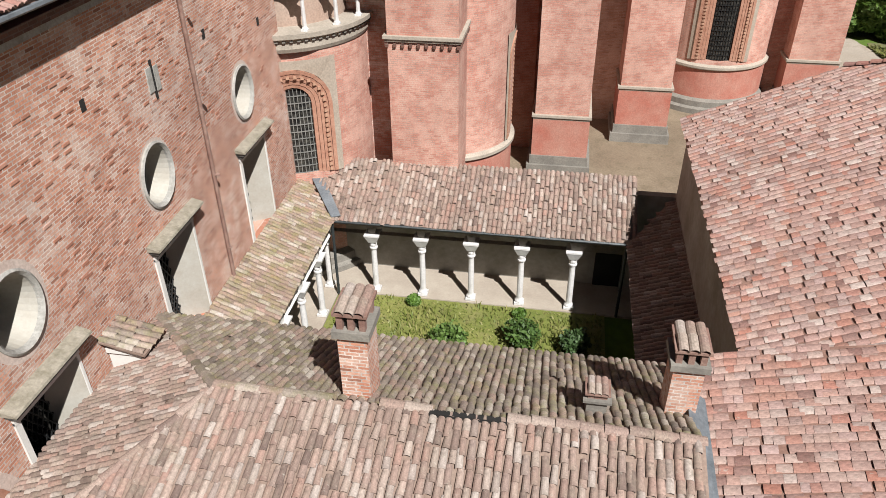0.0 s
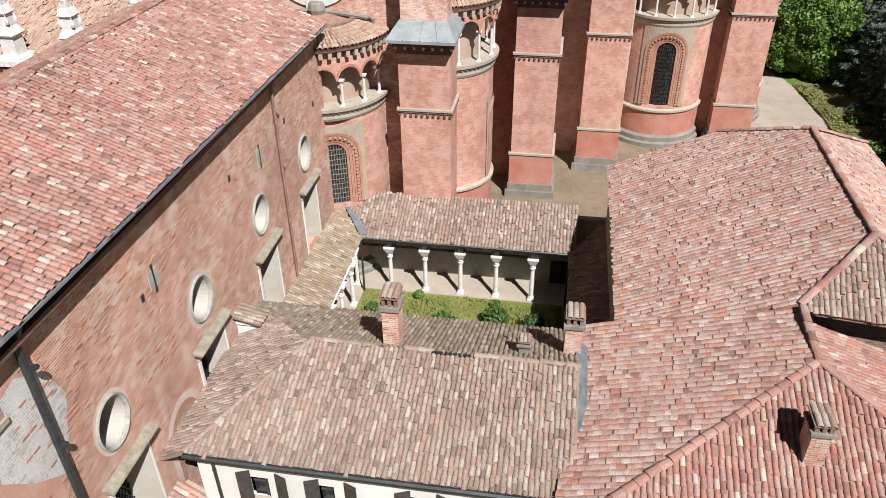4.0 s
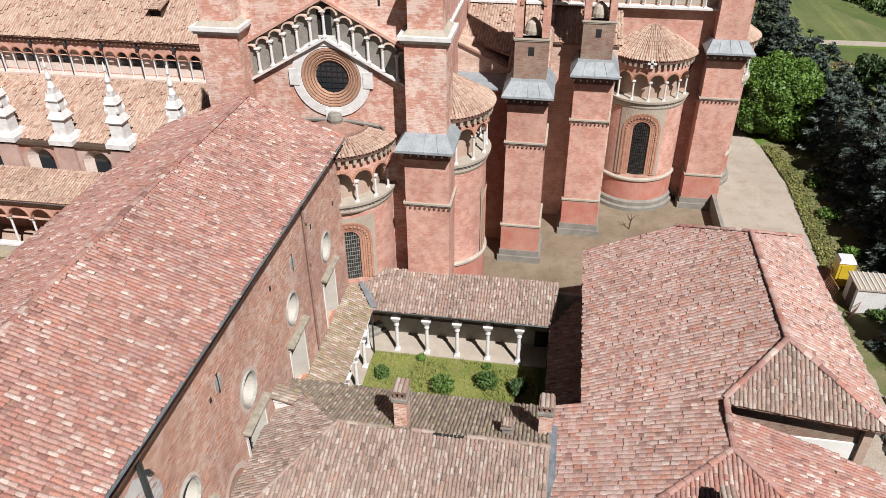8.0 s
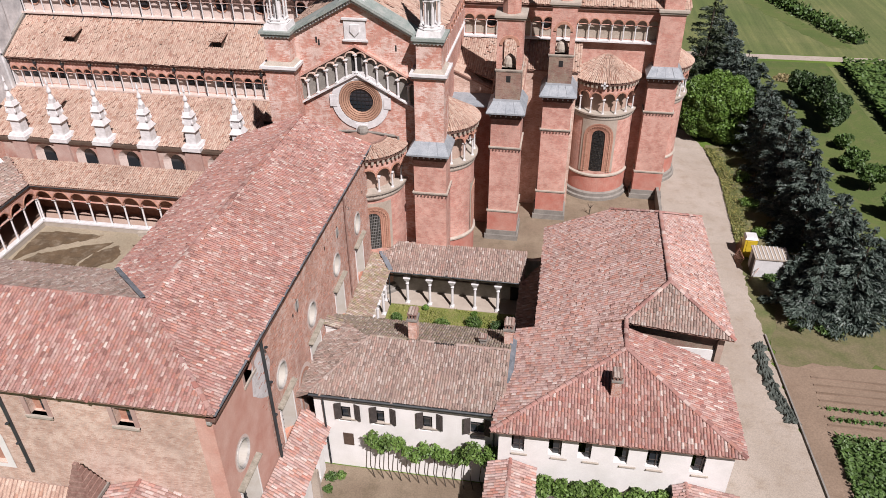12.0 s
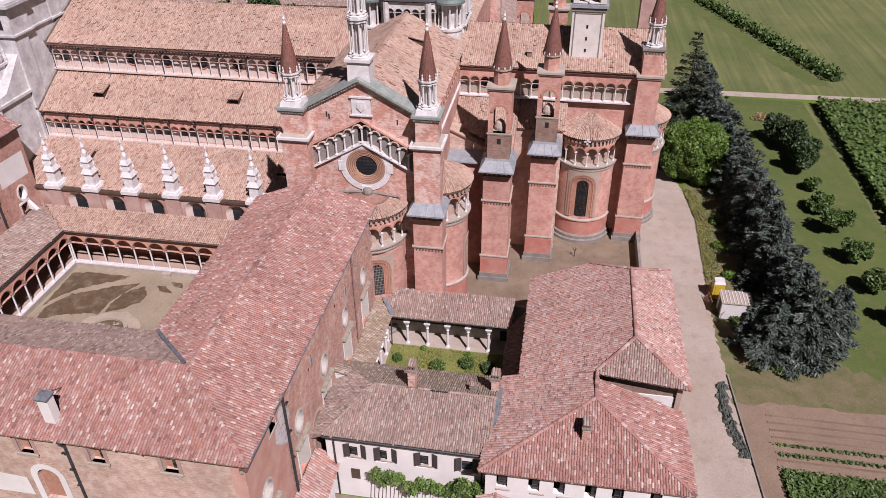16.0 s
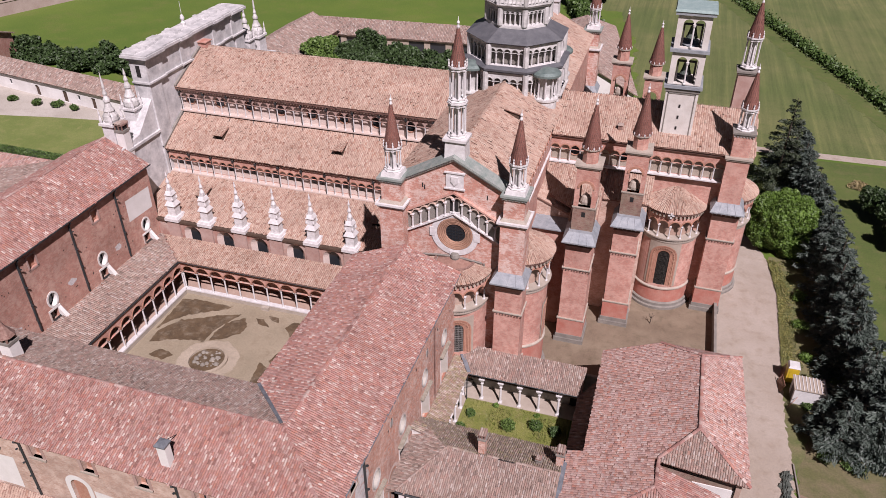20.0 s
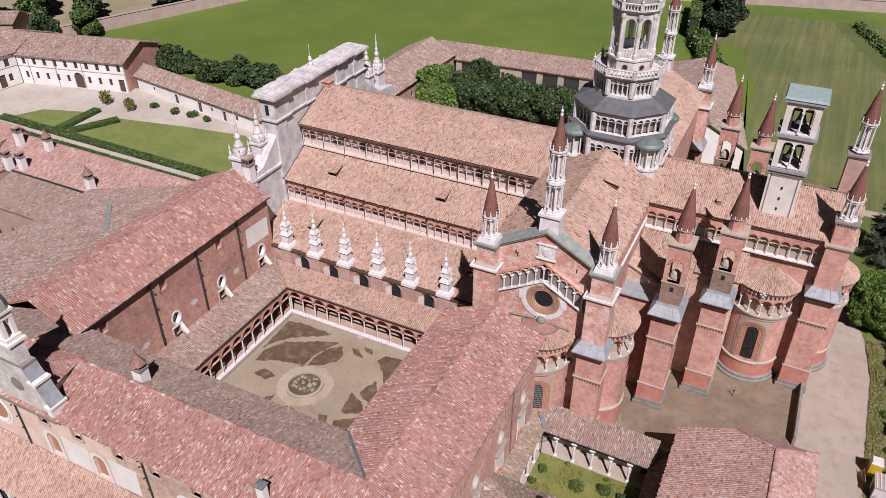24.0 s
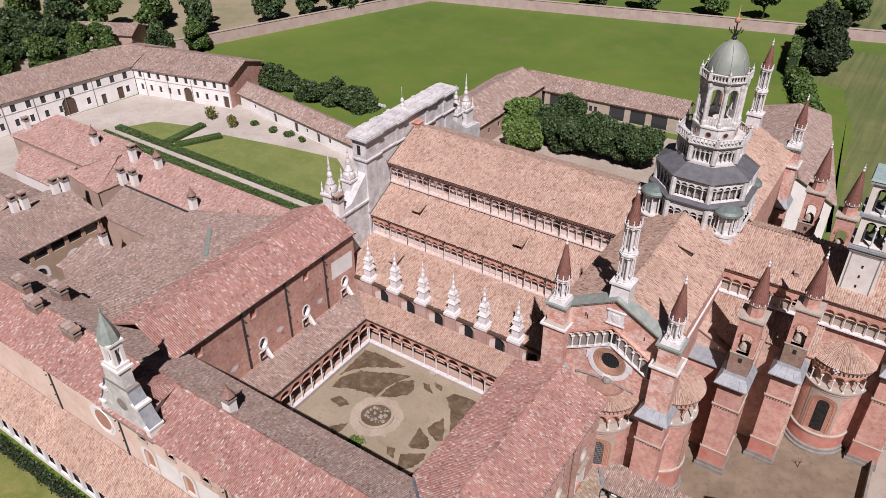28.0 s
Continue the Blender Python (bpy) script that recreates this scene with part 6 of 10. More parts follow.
for i in range(8):
    a = radians(22.5 + 45 * i)
    g.tube([(DX + r * math.cos(a), DY + r * math.sin(a), z) for r, z in ((2.22, 41.5), (2.28, 42.0), (2.18, 42.8), (1.88, 43.7), (1.43, 44.5), (0.83, 45.17))], 0.05, 5)
part("ribs", g, "copper", dm)
g = Geo().lathe([(0.25, 45.4), (0.3, 45.7), (0.12, 46.0), (0.08, 46.9), (0.08, 47.3)], 8, DX, DY)
for i in range(6):
    a = math.pi * i / 3
    g.tube([(DX, DY, 45.8), (DX + 0.35 * math.cos(a), DY + 0.35 * math.sin(a), 46.2), (DX + 0.65 * math.cos(a), DY + 0.65 * math.sin(a), 46.35), (DX + 0.75 * math.cos(a), DY + 0.75 * math.sin(a), 46.7)], 0.06, 5)
part("finial", g, "iron", dm)
part("ball", Geo().lathe([(0.05, 47.25), (0.25, 47.35), (0.35, 47.6), (0.25, 47.85), (0.05, 47.95), (0.02, 49.2)], 12, DX, DY), "terracotta", dm, "copper-brown ball with a rod", True)
for i in range(4):
    a = radians(45 + 90 * i)
    x, y = DX + 6.3 * math.cos(a), DY + 5.9 * math.sin(a)
    part("stair_turret", Geo().lathe([(0.25, 17.0), (1.35, 18.4), (1.4, 23.9), (1.55, 24.05), (1.55, 24.25), (0.8, 24.25), (0.8, 27.0)], 20, x, y), "marble_old", dm)
    me = column_mesh(2.55, 0.09, seg=7)
    for k in range(9):
        b_a = 2 * math.pi * k / 9
        piece("column", me, dm, Matrix.Translation((x + 1.22 * math.cos(b_a), y + 1.22 * math.sin(b_a), 24.25)))
    part("turret_cap", Geo().lathe([(1.3, 26.8), (1.7, 26.92), (1.7, 27.15), (1.4, 27.4), (0.3, 27.7)], 24, x, y), "lead_cap", dm, "grey-green metal cap")

# ---- bell tower ----
bt = thing("bell_tower", "slender white plastered bell tower with paired openings", "bell tower", (4.2, 52.4, 19))
g = Geo().box(2.5, 5.95, 50.7, 54.2, 17, 27.4)
part("shaft", g, "plaster_tower", bt)
for xx in (2.75, 5.6):
    part("frame_strip", Geo().box(xx, xx + 0.1, 50.64, 50.72, 20.7, 26.5), "stone_grey", bt)
part("frame_strip", Geo().box(2.75, 5.7, 50.64, 50.72, 26.35, 26.45), "stone_grey", bt)
for z in (20.3, 26.6):
    part("shaft_frame", Geo().box(2.38, 6.07, 50.58, 54.32, z, z + 0.3), "stone_grey", bt)
for z in (22.2, 23.5, 24.8):
    part("slit", Geo().box(4.1, 4.3, 50.66, 50.72, z, z + 0.35), "dark", bt)
for z in (27.0, 31.0):
    part("band", Geo().box(2.2, 6.25, 50.4, 54.5, z, z + 0.35), "lead", bt)
    for o, u, n, c in (((2.5, 50.7, 0), (1, 0, 0), 3.45, 0), ((5.95, 51.1, 0), (0, 1, 0), 2.7, 0.4), ((5.95, 54.2, 0), (-1, 0, 0), 3.45, 0), ((2.5, 53.8, 0), (0, -1, 0), 2.7, 0.4)):
        g = Geo()
        wall(g, o, u, n, z + 0.35, z + 4.0, 0.4, [(0.62 - c, 1.65 - c, z + 0.5, z + 3.45, "arch"), (1.8 - c, 2.83 - c, z + 0.5, z + 3.45, "arch")])
        part("belfry_wall", g, "plaster_tower", bt)
    # dark frame added inside to make the belfry openings read as shaded
    part("bell_frame", Geo().box(3.2, 5.2, 52.3, 52.5, z + 2.4, z + 2.6).box(3.2, 3.35, 51.6, 53.2, z + 0.35, z + 2.4).box(5.05, 5.2, 51.6, 53.2, z + 0.35, z + 2.4), "shutter", bt)
    part("bell", Geo().lathe([(0.02, z + 2.4), (0.3, z + 2.3), (0.42, z + 1.7), (0.6, z + 1.2), (0.62, z + 1.15)], 14, 4.2, 52.4), "copper_dark", bt)
    for y in (50.66, 54.24):
        part("column", Geo().lathe([(0.16, z + 0.5), (0.16, z + 0.62), (0.1, z + 0.7), (0.09, z + 2.6), (0.16, z + 2.75), (0.18, z + 2.95)], 10, 4.22, y), "marble", bt)
part("top_cornice", Geo().box(2.2, 6.25, 50.4, 54.5, 34.9, 35.25), "lead", bt)
part("cap", Geo().box(2.1, 6.35, 50.3, 54.6, 35.25, 35.52, 0.1), "verdigris", bt, "turquoise copper cover")

# ---- turret on the gable's apex ----
gt = thing("gable_turret", "two-storey open marble turret with a brick cone on the gable", "turret", (TX, 30.2, 26))
part("pedestal", Geo().box(TX - 1.0, TX + 1.0, 29.4, 31.2, 25.6, 27.6, 0.06).box(TX - 1.15, TX + 1.15, 29.25, 31.35, 27.5, 27.75), "marble", gt)
open_turret(gt, TX, 30.3, 27.75, 0.75, 3.4, 8, rail=False)
open_turret(gt, TX, 30.3, 31.2, 0.7, 3.3, 8)
cone_spire(gt, TX, 30.3, 34.5, 0.7, 3.4, 14)

# ---- west front seen from behind ----
fc = thing("marble_facade", "weathered white marble church front with a heavy crowning cornice", "facade", (-61, 55, 0))
part("upper_wall", Geo().box(-62.2, -60.25, 43.2, 65.6, 17, 26.3), "facade", fc)
part("lower_wall", Geo().box(-62.2, -60.25, 35.6, 74.8, 0, 17.0), "facade", fc)
for y0, y1 in ((43.0, 45.3), (63.5, 65.8)):
    part("corner_pier", Geo().box(-62.4, -60.02, y0, y1, 10, 26.28), "facade", fc)
BREAKS = ((43.0, 46.4, 0.3), (46.4, 50.2, 0.0), (50.2, 52.6, 0.22), (52.6, 58.0, 0.0), (58.0, 60.4, 0.22), (60.4, 62.8, 0.0), (62.8, 65.8, 0.3))
for y0, y1, e in BREAKS:
    g = Geo()
    for out, z, z2 in ((0.12, 26.05, 26.3), (0.34, 26.3, 26.52), (0.6, 26.52, 26.85), (0.45, 26.85, 27.02)):
        g.box(-62.5 - out, -60.25 + out + e, y0 - (out if y0 < 43.1 else 0), y1 + (out if y1 > 65.7 else 0), z, z2)
    part("cornice", g, "facade", fc)
    g = Geo()
    for out, z, z2 in ((0.1, 23.1, 23.25), (0.26, 23.25, 23.45)):
        g.box(-62.4, -60.25 + out + e * 0.8, y0 - (out if y0 < 43.1 else 0), y1 + (out if y1 > 65.7 else 0), z, z2)
    part("string_course", g, "facade", fc)
    if e:
        part("pilaster", Geo().box(-60.27, -60.25 + e * 0.7, y0 + 0.15, y1 - 0.15, 23.45, 26.06), "facade", fc)
rf_ = random.Random(12)
y = 42.9
while y < 65.4:
    d = rf_.uniform(0.6, 1.7)
    part("crest_block", Geo().box(-63.0, -61.3 + rf_.uniform(-0.3, 0.5), y, min(65.8, y + d) - 0.015, 27.02, 27.1 + rf_.uniform(0.0, 0.3), 0.05), "facade", fc)
    y += d
for y in (43.0 - 0.02, 65.8):
    part("pier_niche", Geo().box(-61.6, -61.0, y, y + 0.02, 24.0, 25.5), "dark", fc)
for y0, y1 in ((43.2, 35.6), (65.6, 74.8)):
    vs = []
    for x in (-62.2, -60.25):
        vs += [(x, y0, 17), (x, y0, 21.5), (x, (y0 + y1) / 2, 18.0), (x, y1, 17.4), (x, y1, 17)]
    part("shoulder", Geo().add(vs, [(0, 1, 2, 3, 4), (9, 8, 7, 6, 5), (1, 6, 7, 2), (2, 7, 8, 3), (3, 8, 9, 4), (0, 5, 6, 1)]), "facade", fc)
part("shoulder_ledge", Geo().box(-62.4, -59.95, 35.5, 43.0, 16.85, 17.15), "facade", fc)
part("finial", Geo().lathe([(0.3, 27.0), (0.34, 27.5), (0.16, 27.7), (0.3, 28.1), (0.2, 28.5), (0.03, 28.6), (0.03, 30.3)], 10, -62.0, 54.6), "marble", fc)
part("roof_coping", Geo().slab([(-60.35, 47.8, 21.45), (-59.95, 47.8, 21.45), (-59.95, 55.2, 24.8), (-60.35, 55.2, 24.8)], 0.22).slab([(-60.35, 43.0, 14.8), (-59.95, 43.0, 14.8), (-59.95, 48.3, 17.7), (-60.35, 48.3, 17.7)], 0.22), "stone_grey", fc)
part("ridge_block", Geo().box(-60.3, -59.0, 54.6, 55.8, 24.3, 25.0).box(-60.3, -58.9, 54.4, 56.0, 25.0, 25.12), "brick", fc)
fc.location.x += 0.9
for y, zb, s in ((37.4, 17.4, 1.25), (41.4, 18.3, 1.0), (69.8, 18.3, 1.0), (73.0, 17.4, 1.25)):
    p = thing("facade_pinnacle", "ornate white marble pinnacle with small corner spires", "pinnacle", (-61.2, y, zb), group="pinnacles of the west front")
    part("base", Geo().box(-62.0, -60.4, y - 0.8 * s, y + 0.8 * s, zb, zb + 2.2 * s).box(-62.2, -60.2, y - s, y + s, zb + 2.2 * s, zb + 2.45 * s), "marble", p)
    zz = zb + 2.45 * s
    part("spire", Geo().lathe([(0.85, zz), (0.95, zz + 0.3), (0.9, zz + 0.8), (0.62, zz + 1.2), (0.7, zz + 1.4), (0.5, zz + 1.75), (0.3, zz + 2.3), (0.42, zz + 2.5), (0.4, zz + 2.75), (0.2, zz + 3.2), (0.27, zz + 3.45), (0.12, zz + 4.0), (0.17, zz + 4.2), (0.03, zz + 4.9 * s)], 10, -61.2, y), "marble_old", p)
    for sx in (-1, 1):
        for sy in (-1, 1):
            part("corner_spire", Geo().lathe([(0.16, zz), (0.2, zz + 0.4), (0.07, zz + 1.0), (0.12, zz + 1.2), (0.02, zz + 1.8)], 7, -61.2 + sx * 0.75, y + sy * 0.8 * s), "marble", p)

# ---- library wing east of the cloister ----
LX = -14.35
lib = thing("library_wing", "tall brick monastery wing with a long clay-tiled roof and oval windows", "building", (-19.6, 11, 0))
holes = []
for y in (22.6, 16.7, 10.75, 4.75, -1.45):
    a = y + 4.0
    holes += [(a - 0.05 - 0.7, a - 0.05 + 0.7, 9.85 - 0.82, 9.85 + 0.82, "oval"), (a - 1.02, a + 1.02, 4.4, 7.8, None)]
holes += [(4.25, 5.35, 13.3, 14.45, None)]
g = Geo()
wall(g, (LX, 2.3, 0), (0, 1, 0), 23.996, 0, 15.1, 0.9, [(h[0] - 6.3, h[1] - 6.3, *h[2:]) for h in holes if h[0] > 6.3])
part("wall_face", g, "brick_lib", lib)
g = Geo()
wall(g, (LX, -3.604, 0), (0, 1, 0), 5.904, 0, 15.1, 0.9, [(h[0] - 0.396, h[1] - 0.396, *h[2:]) for h in holes if h[1] < 6.3])
part("wall_face", g, "plaster_salmon", lib)
g = Geo()
g.box(-24.9, LX - 0.9, 25.4, 26.3, 0, 14.85)
g.box(-24.9, -24.2, 6.0, 26.3, 0, 14.85)
g.box(LX - 2.4, LX - 2.2, -3.0, 26, 0, 14.5)
part("wall", g, "brick_lib", lib)
LE, LR, LW = -13.85, -19.5, -25.1
roof(lib, [(LE, -4.15, 15.6), (LE, 26.4, 15.15), (LR, 26.4, 17.3), (LR, 1.3, 17.55)], "tile_red", course=0.28, arch=0.6, slip=0.08, near=(-17.2, -13.9, 2.0, 9.8))
roof(lib, [(LW, 26.4, 15.1), (LW, 6.8, 15.2), (LR, 1.3, 17.55), (LR, 26.4, 17.3)], "tile_red", course=0.29)
ridge(lib, (LR, 1.3, 17.56), (LR, 26.4, 17.33))
ridge(lib, (LE, -4.15, 15.62), (LR, 1.3, 17.56))

# ---- south wing ----
sw = thing("south_wing", "long brick and plaster wing with a clay-tiled roof", "building", (-50, 1, 0))
SY = -3.6
SQ = (-19.1, -23.9, -28.7, -33.4, -38.0, -42.3, -47.4, -51.8)
holes = [(x + 94.5, x + 95.5, 13.4, 14.7, None) for x in SQ]
AW = (-28.0, -35.0, -45.5, -51.6)
holes += [(x + 95 - 0.75, x + 95 + 0.75, 9.1, 12.0, "arch") for x in AW]
g = Geo()
wall(g, (-95, SY, 0), (1, 0, 0), 52, 0, 15.1, 0.8, [h for h in holes if h[1] < 52])
part("wall_face", g, "plaster_buff", sw)
g = Geo()
wall(g, (-43, SY, 0), (1, 0, 0), 43 + LX - 0.9, 0, 15.2, 0.8, [(h[0] - 52, h[1] - 52, *h[2:]) for h in holes if h[0] > 52])
part("wall_face", g, "brick_pale", sw)
part("wall", Geo().box(-95, LX - 10.5, 5.6, 6.2, 0, 14.7).box(-95, LX - 0.9, SY + 1.6, SY + 1.8, 0, 14.5), "plaster_pink", sw)
roof(sw, [(-96, -4.0, 15.25), (LE, -4.15, 15.6), (LR, 1.3, 17.55), (-96, 1.3, 17.3)], "tile_red", course=0.29)
roof(sw, [(LW, 6.6, 15.15), (-96, 6.6, 15.0), (-96, 1.3, 17.3), (LR, 1.3, 17.5)], "tile_grey", deck="deck_grey")
ridge(sw, (-96, 1.3, 17.35), (LR, 1.3, 17.56))
# lean-to portico along its south side
po = thing("south_portico", "low tiled portico roof along the south wing", "portico", (-70, -6, 0))
roof(po, [(-96, -7.2, 5.1), (-37, -7.2, 5.1), (-37, -3.65, 8.75), (-96, -3.65, 8.75)], "tile_pink", pitch=0.23, course=0.36, seg=3, slip=0.2, wild=0.08)

# ---- refectory wing west of the cloister ----
rf = thing("refectory_wing", "tall brick refectory wing with a clay-tiled roof beside the cloister", "building", (-62, 21, 0))
RX = -56.8
RW = (9.1, 17.2, 25.3, 33.4)
holes = [(y - 4 - 0.3, y - 4 + 0.9, 7.88, 9.48, "oval") for y in RW] + [(y - 4 - 0.55, y - 4 + 0.55, 6.2, 7.5, None) for y in RW]
holes += [(y - 4 - 0.5, y - 4 + 0.5, 13.4, 14.8, None) for y in (8.1, 16.75, 26.3)]
g = Geo()
wall(g, (RX, 4.0, 0), (0, 1, 0), 32.2, 0, 15.6, 0.8, holes)
part("wall_face", g, "brick_ref", rf)
part("wall", Geo().box(-67.5, RX - 0.8, 35.4, 36.2, 0, 15.6).box(RX - 2.4, RX - 2.2, 5, 36, 0, 15.5).box(-67.6, -67, 4, 36.2, 0, 15.5), "brick_ref", rf)
roof(rf, [(-56.35, 4.5, 15.8), (-56.35, 36.4, 15.8), (-62, 36.4, 18.6), (-62, 4.5, 18.6)], "tile_red", pitch=0.24, course=0.4, seg=3)
roof(rf, [(-68, 36.4, 15.8), (-68, 4.5, 15.8), (-62, 4.5, 18.6), (-62, 36.4, 18.6)], "tile_red", pitch=0.3, course=0.5, seg=3)
ridge(rf, (-62, 4.5, 18.65), (-62, 36.4, 18.65))

# ---- small cloister ----
cl = thing("cloister", "brick cloister arcade on white marble columns under tiled lean-to roofs", "cloister", (-40, 22, 0))
CX0, CX1, CY0, CY1 = -51.9, -26.5, 10.5, 32.45
roof(cl, [(-51.85, 32.05, 5.2), (-25, 32.05, 5.2), (-25, 35.7, 6.1), (-56.4, 35.7, 6.1)], "tile_pink", pitch=0.24, course=0.4)
roof(cl, [(-51.85, 6.4, 5.2), (-51.85, 32.05, 5.2), (-56.4, 35.7, 6.4), (-56.4, 6.4, 6.4)], "tile_grey", pitch=0.24, course=0.4)
for p_, q_ in (((-51.95, 32.1, 5.0), (-25, 32.1, 5.0)), ((-51.8, 6.4, 5.0), (-51.8, 32.1, 5.0))):
    part("eave_gutter", Geo().tube([p_, q_], 0.09, 6), "pipe", cl)
nb = 13
gallery(cl, (CX0, CY1, 0), (1, 0, 0), nb, (CX1 - CX0) / nb, 0.75, 5.0, 0.3, 3.3, "brick", 2.55, col_r=0.1, soffit=False, sill_deep=0.45)
nb2 = 11
gallery(cl, (CX0, CY0, 0), (0, 1, 0), nb2, (CY1 - CY0) / nb2, 0.75, 5.0, 0.3, 3.3, "brick", 2.55, col_r=0.1, soffit=False, sill_deep=0.45)
part("parapet", Geo().box(CX0 - 0.35, CX1, CY1 - 0.1, CY1 + 0.35, 0, 0.74).box(CX0 - 0.35, CX0 + 0.1, CY0, CY1 - 0.1, 0, 0.74), "stone", cl)
part("back_wall", Geo().box(-57, -25, 35.6, 35.9, 0, 5.8).box(-56.75, -56.6, 6, 35.6, 0, 6.2), "terracotta", cl)
part("walk_floor", Geo().box(-56.6, -25, 32.85, 35.6, 0, 0.3).box(-56.6, -52.3, 6, 32.85, 0, 0.3), "plaster_pink", cl)
patch("cloister_court", [(-51.9, 6), (-25, 6), (-25, 32.4), (-51.9, 32.4)], "court", "bare earth and gravel cloister court", "ground", 0.04)

# ---- little court with grass ----
patch("court_grass", [(-12.54, 14), (-1.4, 14), (-1.4, 24.94), (-12.54, 24.94)], "grass", "unmown grass in the little court", "grass", 0.05)
patch("arcade_floor", [(-14.2, 15), (-12.55, 15), (-12.55, 24.95), (0.6, 24.95), (0.6, 27.1), (-14.2, 27.1)], "paving", "pale stone paving under the arcade", "floor", 0.1)
ar = thing("court_arcade", "lean-to arcade on slender marble columns round a grass court", "arcade", (-7, 25.2, 0))
roof(ar, [(-12.45, 24.75, 3.75), (-0.6, 24.75, 3.75), (-0.6, 27.75, 5.0), (-14.3, 27.75, 5.0)], "tile_grey", deck="deck_grey", near=(-10.0, -3.0, 24.6, 27.8), ragged=0.028)
roof(ar, [(-12.45, 15.5, 3.75), (-12.45, 24.75, 3.75), (-14.3, 27.0, 4.6), (-14.3, 15.5, 4.6)], "tile_mossy", deck="deck_grey")
roof(ar, [(-0.9, 24.75, 3.75), (-0.9, 14.5, 3.75), (1.2, 14.5, 4.6), (1.2, 27.75, 4.6)], "tile_grey", deck="deck_grey")
part("back_wall", Geo().box(-13.4, 1, 27.05, 27.4, 0, 4.6).box(0.9, 1.2, 14, 27.05, 0, 7.2), "plaster_court", ar)
for i in range(5):
    xc = -12.0 + 2.03 * i
    ring = [math.pi * k / 12 for k in range(13)]
    vs = [(xc + r * math.cos(t), 27.05 - d, 2.85 + r * 0.85 * math.sin(t)) for r, d in ((0.98, 0.004), (0.98, 0.05), (0.86, 0.05), (0.86, 0.004)) for t in ring]
    part("lunette", Geo().add(vs, [(j * 13 + k, j * 13 + k + 1, j * 13 + 14 + k, j * 13 + 13 + k) for j in range(3) for k in range(12)]), "plaster", ar)
part("doorway", Geo().box(-1.9, -0.8, 27.0, 27.06, 0.1, 2.9), "dark", ar)
part("side_wall", Geo().box(-14.33, -14.2, 15.2, 26, 0, 3.7), "plaster", ar)
holes = [(0.12 + i * 2.03, 1.91 + i * 2.03, 2.98, 3.7, "span") for i in range(5)]
g = Geo()
wall(g, (-13.02, 25.12, 0), (1, 0, 0), 12.2, 2.98, 3.8, 0.26, holes)
part("arcade_wall", g, "plaster_old", ar)
g = Geo()
wall(g, (-12.62, 15.1, 0), (0, 1, 0), 10.1, 2.98, 3.75, 0.26, [(0.12 + i * 2.0, 1.88 + i * 2.0, 2.98, 3.65, "span") for i in range(5)])
part("arcade_wall", g, "plaster", ar)
cg = Geo().box(-0.2, 0.2, -0.2, 0.2, 0, 0.1).lathe([(0.19, 0.1), (0.19, 0.16), (0.14, 0.24), (0.125, 0.3), (0.125, 1.2), (0.11, 2.1), (0.17, 2.14), (0.17, 2.2), (0.12, 2.24), (0.15, 2.28), (0.15, 2.36), (0.13, 2.42), (0.17, 2.6), (0.26, 2.78)], 12)
cg.add([(-0.16, -0.16, 2.45), (0.16, -0.16, 2.45), (0.16, 0.16, 2.45), (-0.16, 0.16, 2.45), (-0.3, -0.3, 2.8), (0.3, -0.3, 2.8), (0.3, 0.3, 2.8), (-0.3, 0.3, 2.8)], [(0, 1, 5, 4), (1, 2, 6, 5), (2, 3, 7, 6), (3, 0, 4, 7)]).box(-0.31, 0.31, -0.31, 0.31, 2.8, 2.87)
me_col = cg.mesh("column", M["marble"])
for i in range(6):
    piece("column", me_col, ar, Matrix.Translation((-13.02 + i * 2.03, 25.24, 0.12)))
for i in range(4):
    piece("column", me_col, ar, Matrix.Translation((-12.75, 25.24 - 2.0 * (i + 1), 0.12)))

# ---- annex between library and south-east house ----
an = thing("annex", "low white house with a hipped roof of old clay tiles", "house", (-7, 9, 0))
roof(an, [(-13.4, 6.1, 7.15), (-0.75, 6.1, 7.15), (-0.75, 10.6, 8.5), (-10.35, 10.6, 8.5)], "tile_grey", deck="deck_grey", pitch=0.17, course=0.34, ragged=0.028, slip=0.1, near=(-10.4, -2.2, 8.2, 10.6))
roof(an, [(-0.75, 15.1, 6.3), (-14.35, 15.1, 6.3), (-10.35, 10.6, 8.5), (-0.75, 10.6, 8.5)], "tile_moss", deck="deck_grey", pitch=0.18, course=0.36, ragged=0.028, slip=0.1)
roof(an, [(-14.35, 15.1, 6.3), (-14.35, 6.1, 6.67), (-13.4, 6.1, 7.15), (-10.35, 10.6, 8.5)], "tile_grey", deck="deck_grey", pitch=0.17, course=0.34, ragged=0.028, slip=0.1)
holes = [(x + 13.3 - 0.45, x + 13.3 + 0.45, 4.4, 5.8, None) for x in (-11.3, -9.0, -5.8, -2.4)]
g = Geo()
wall(g, (-13.3, 6.5, 0), (1, 0, 0), 12.4, 0, 7.1, 0.5, holes)
part("wall_face", g, "plaster", an)
part("wall", Geo().box(-13.3, -0.9, 14.4, 14.7, 0, 6.2), "plaster_old", an)

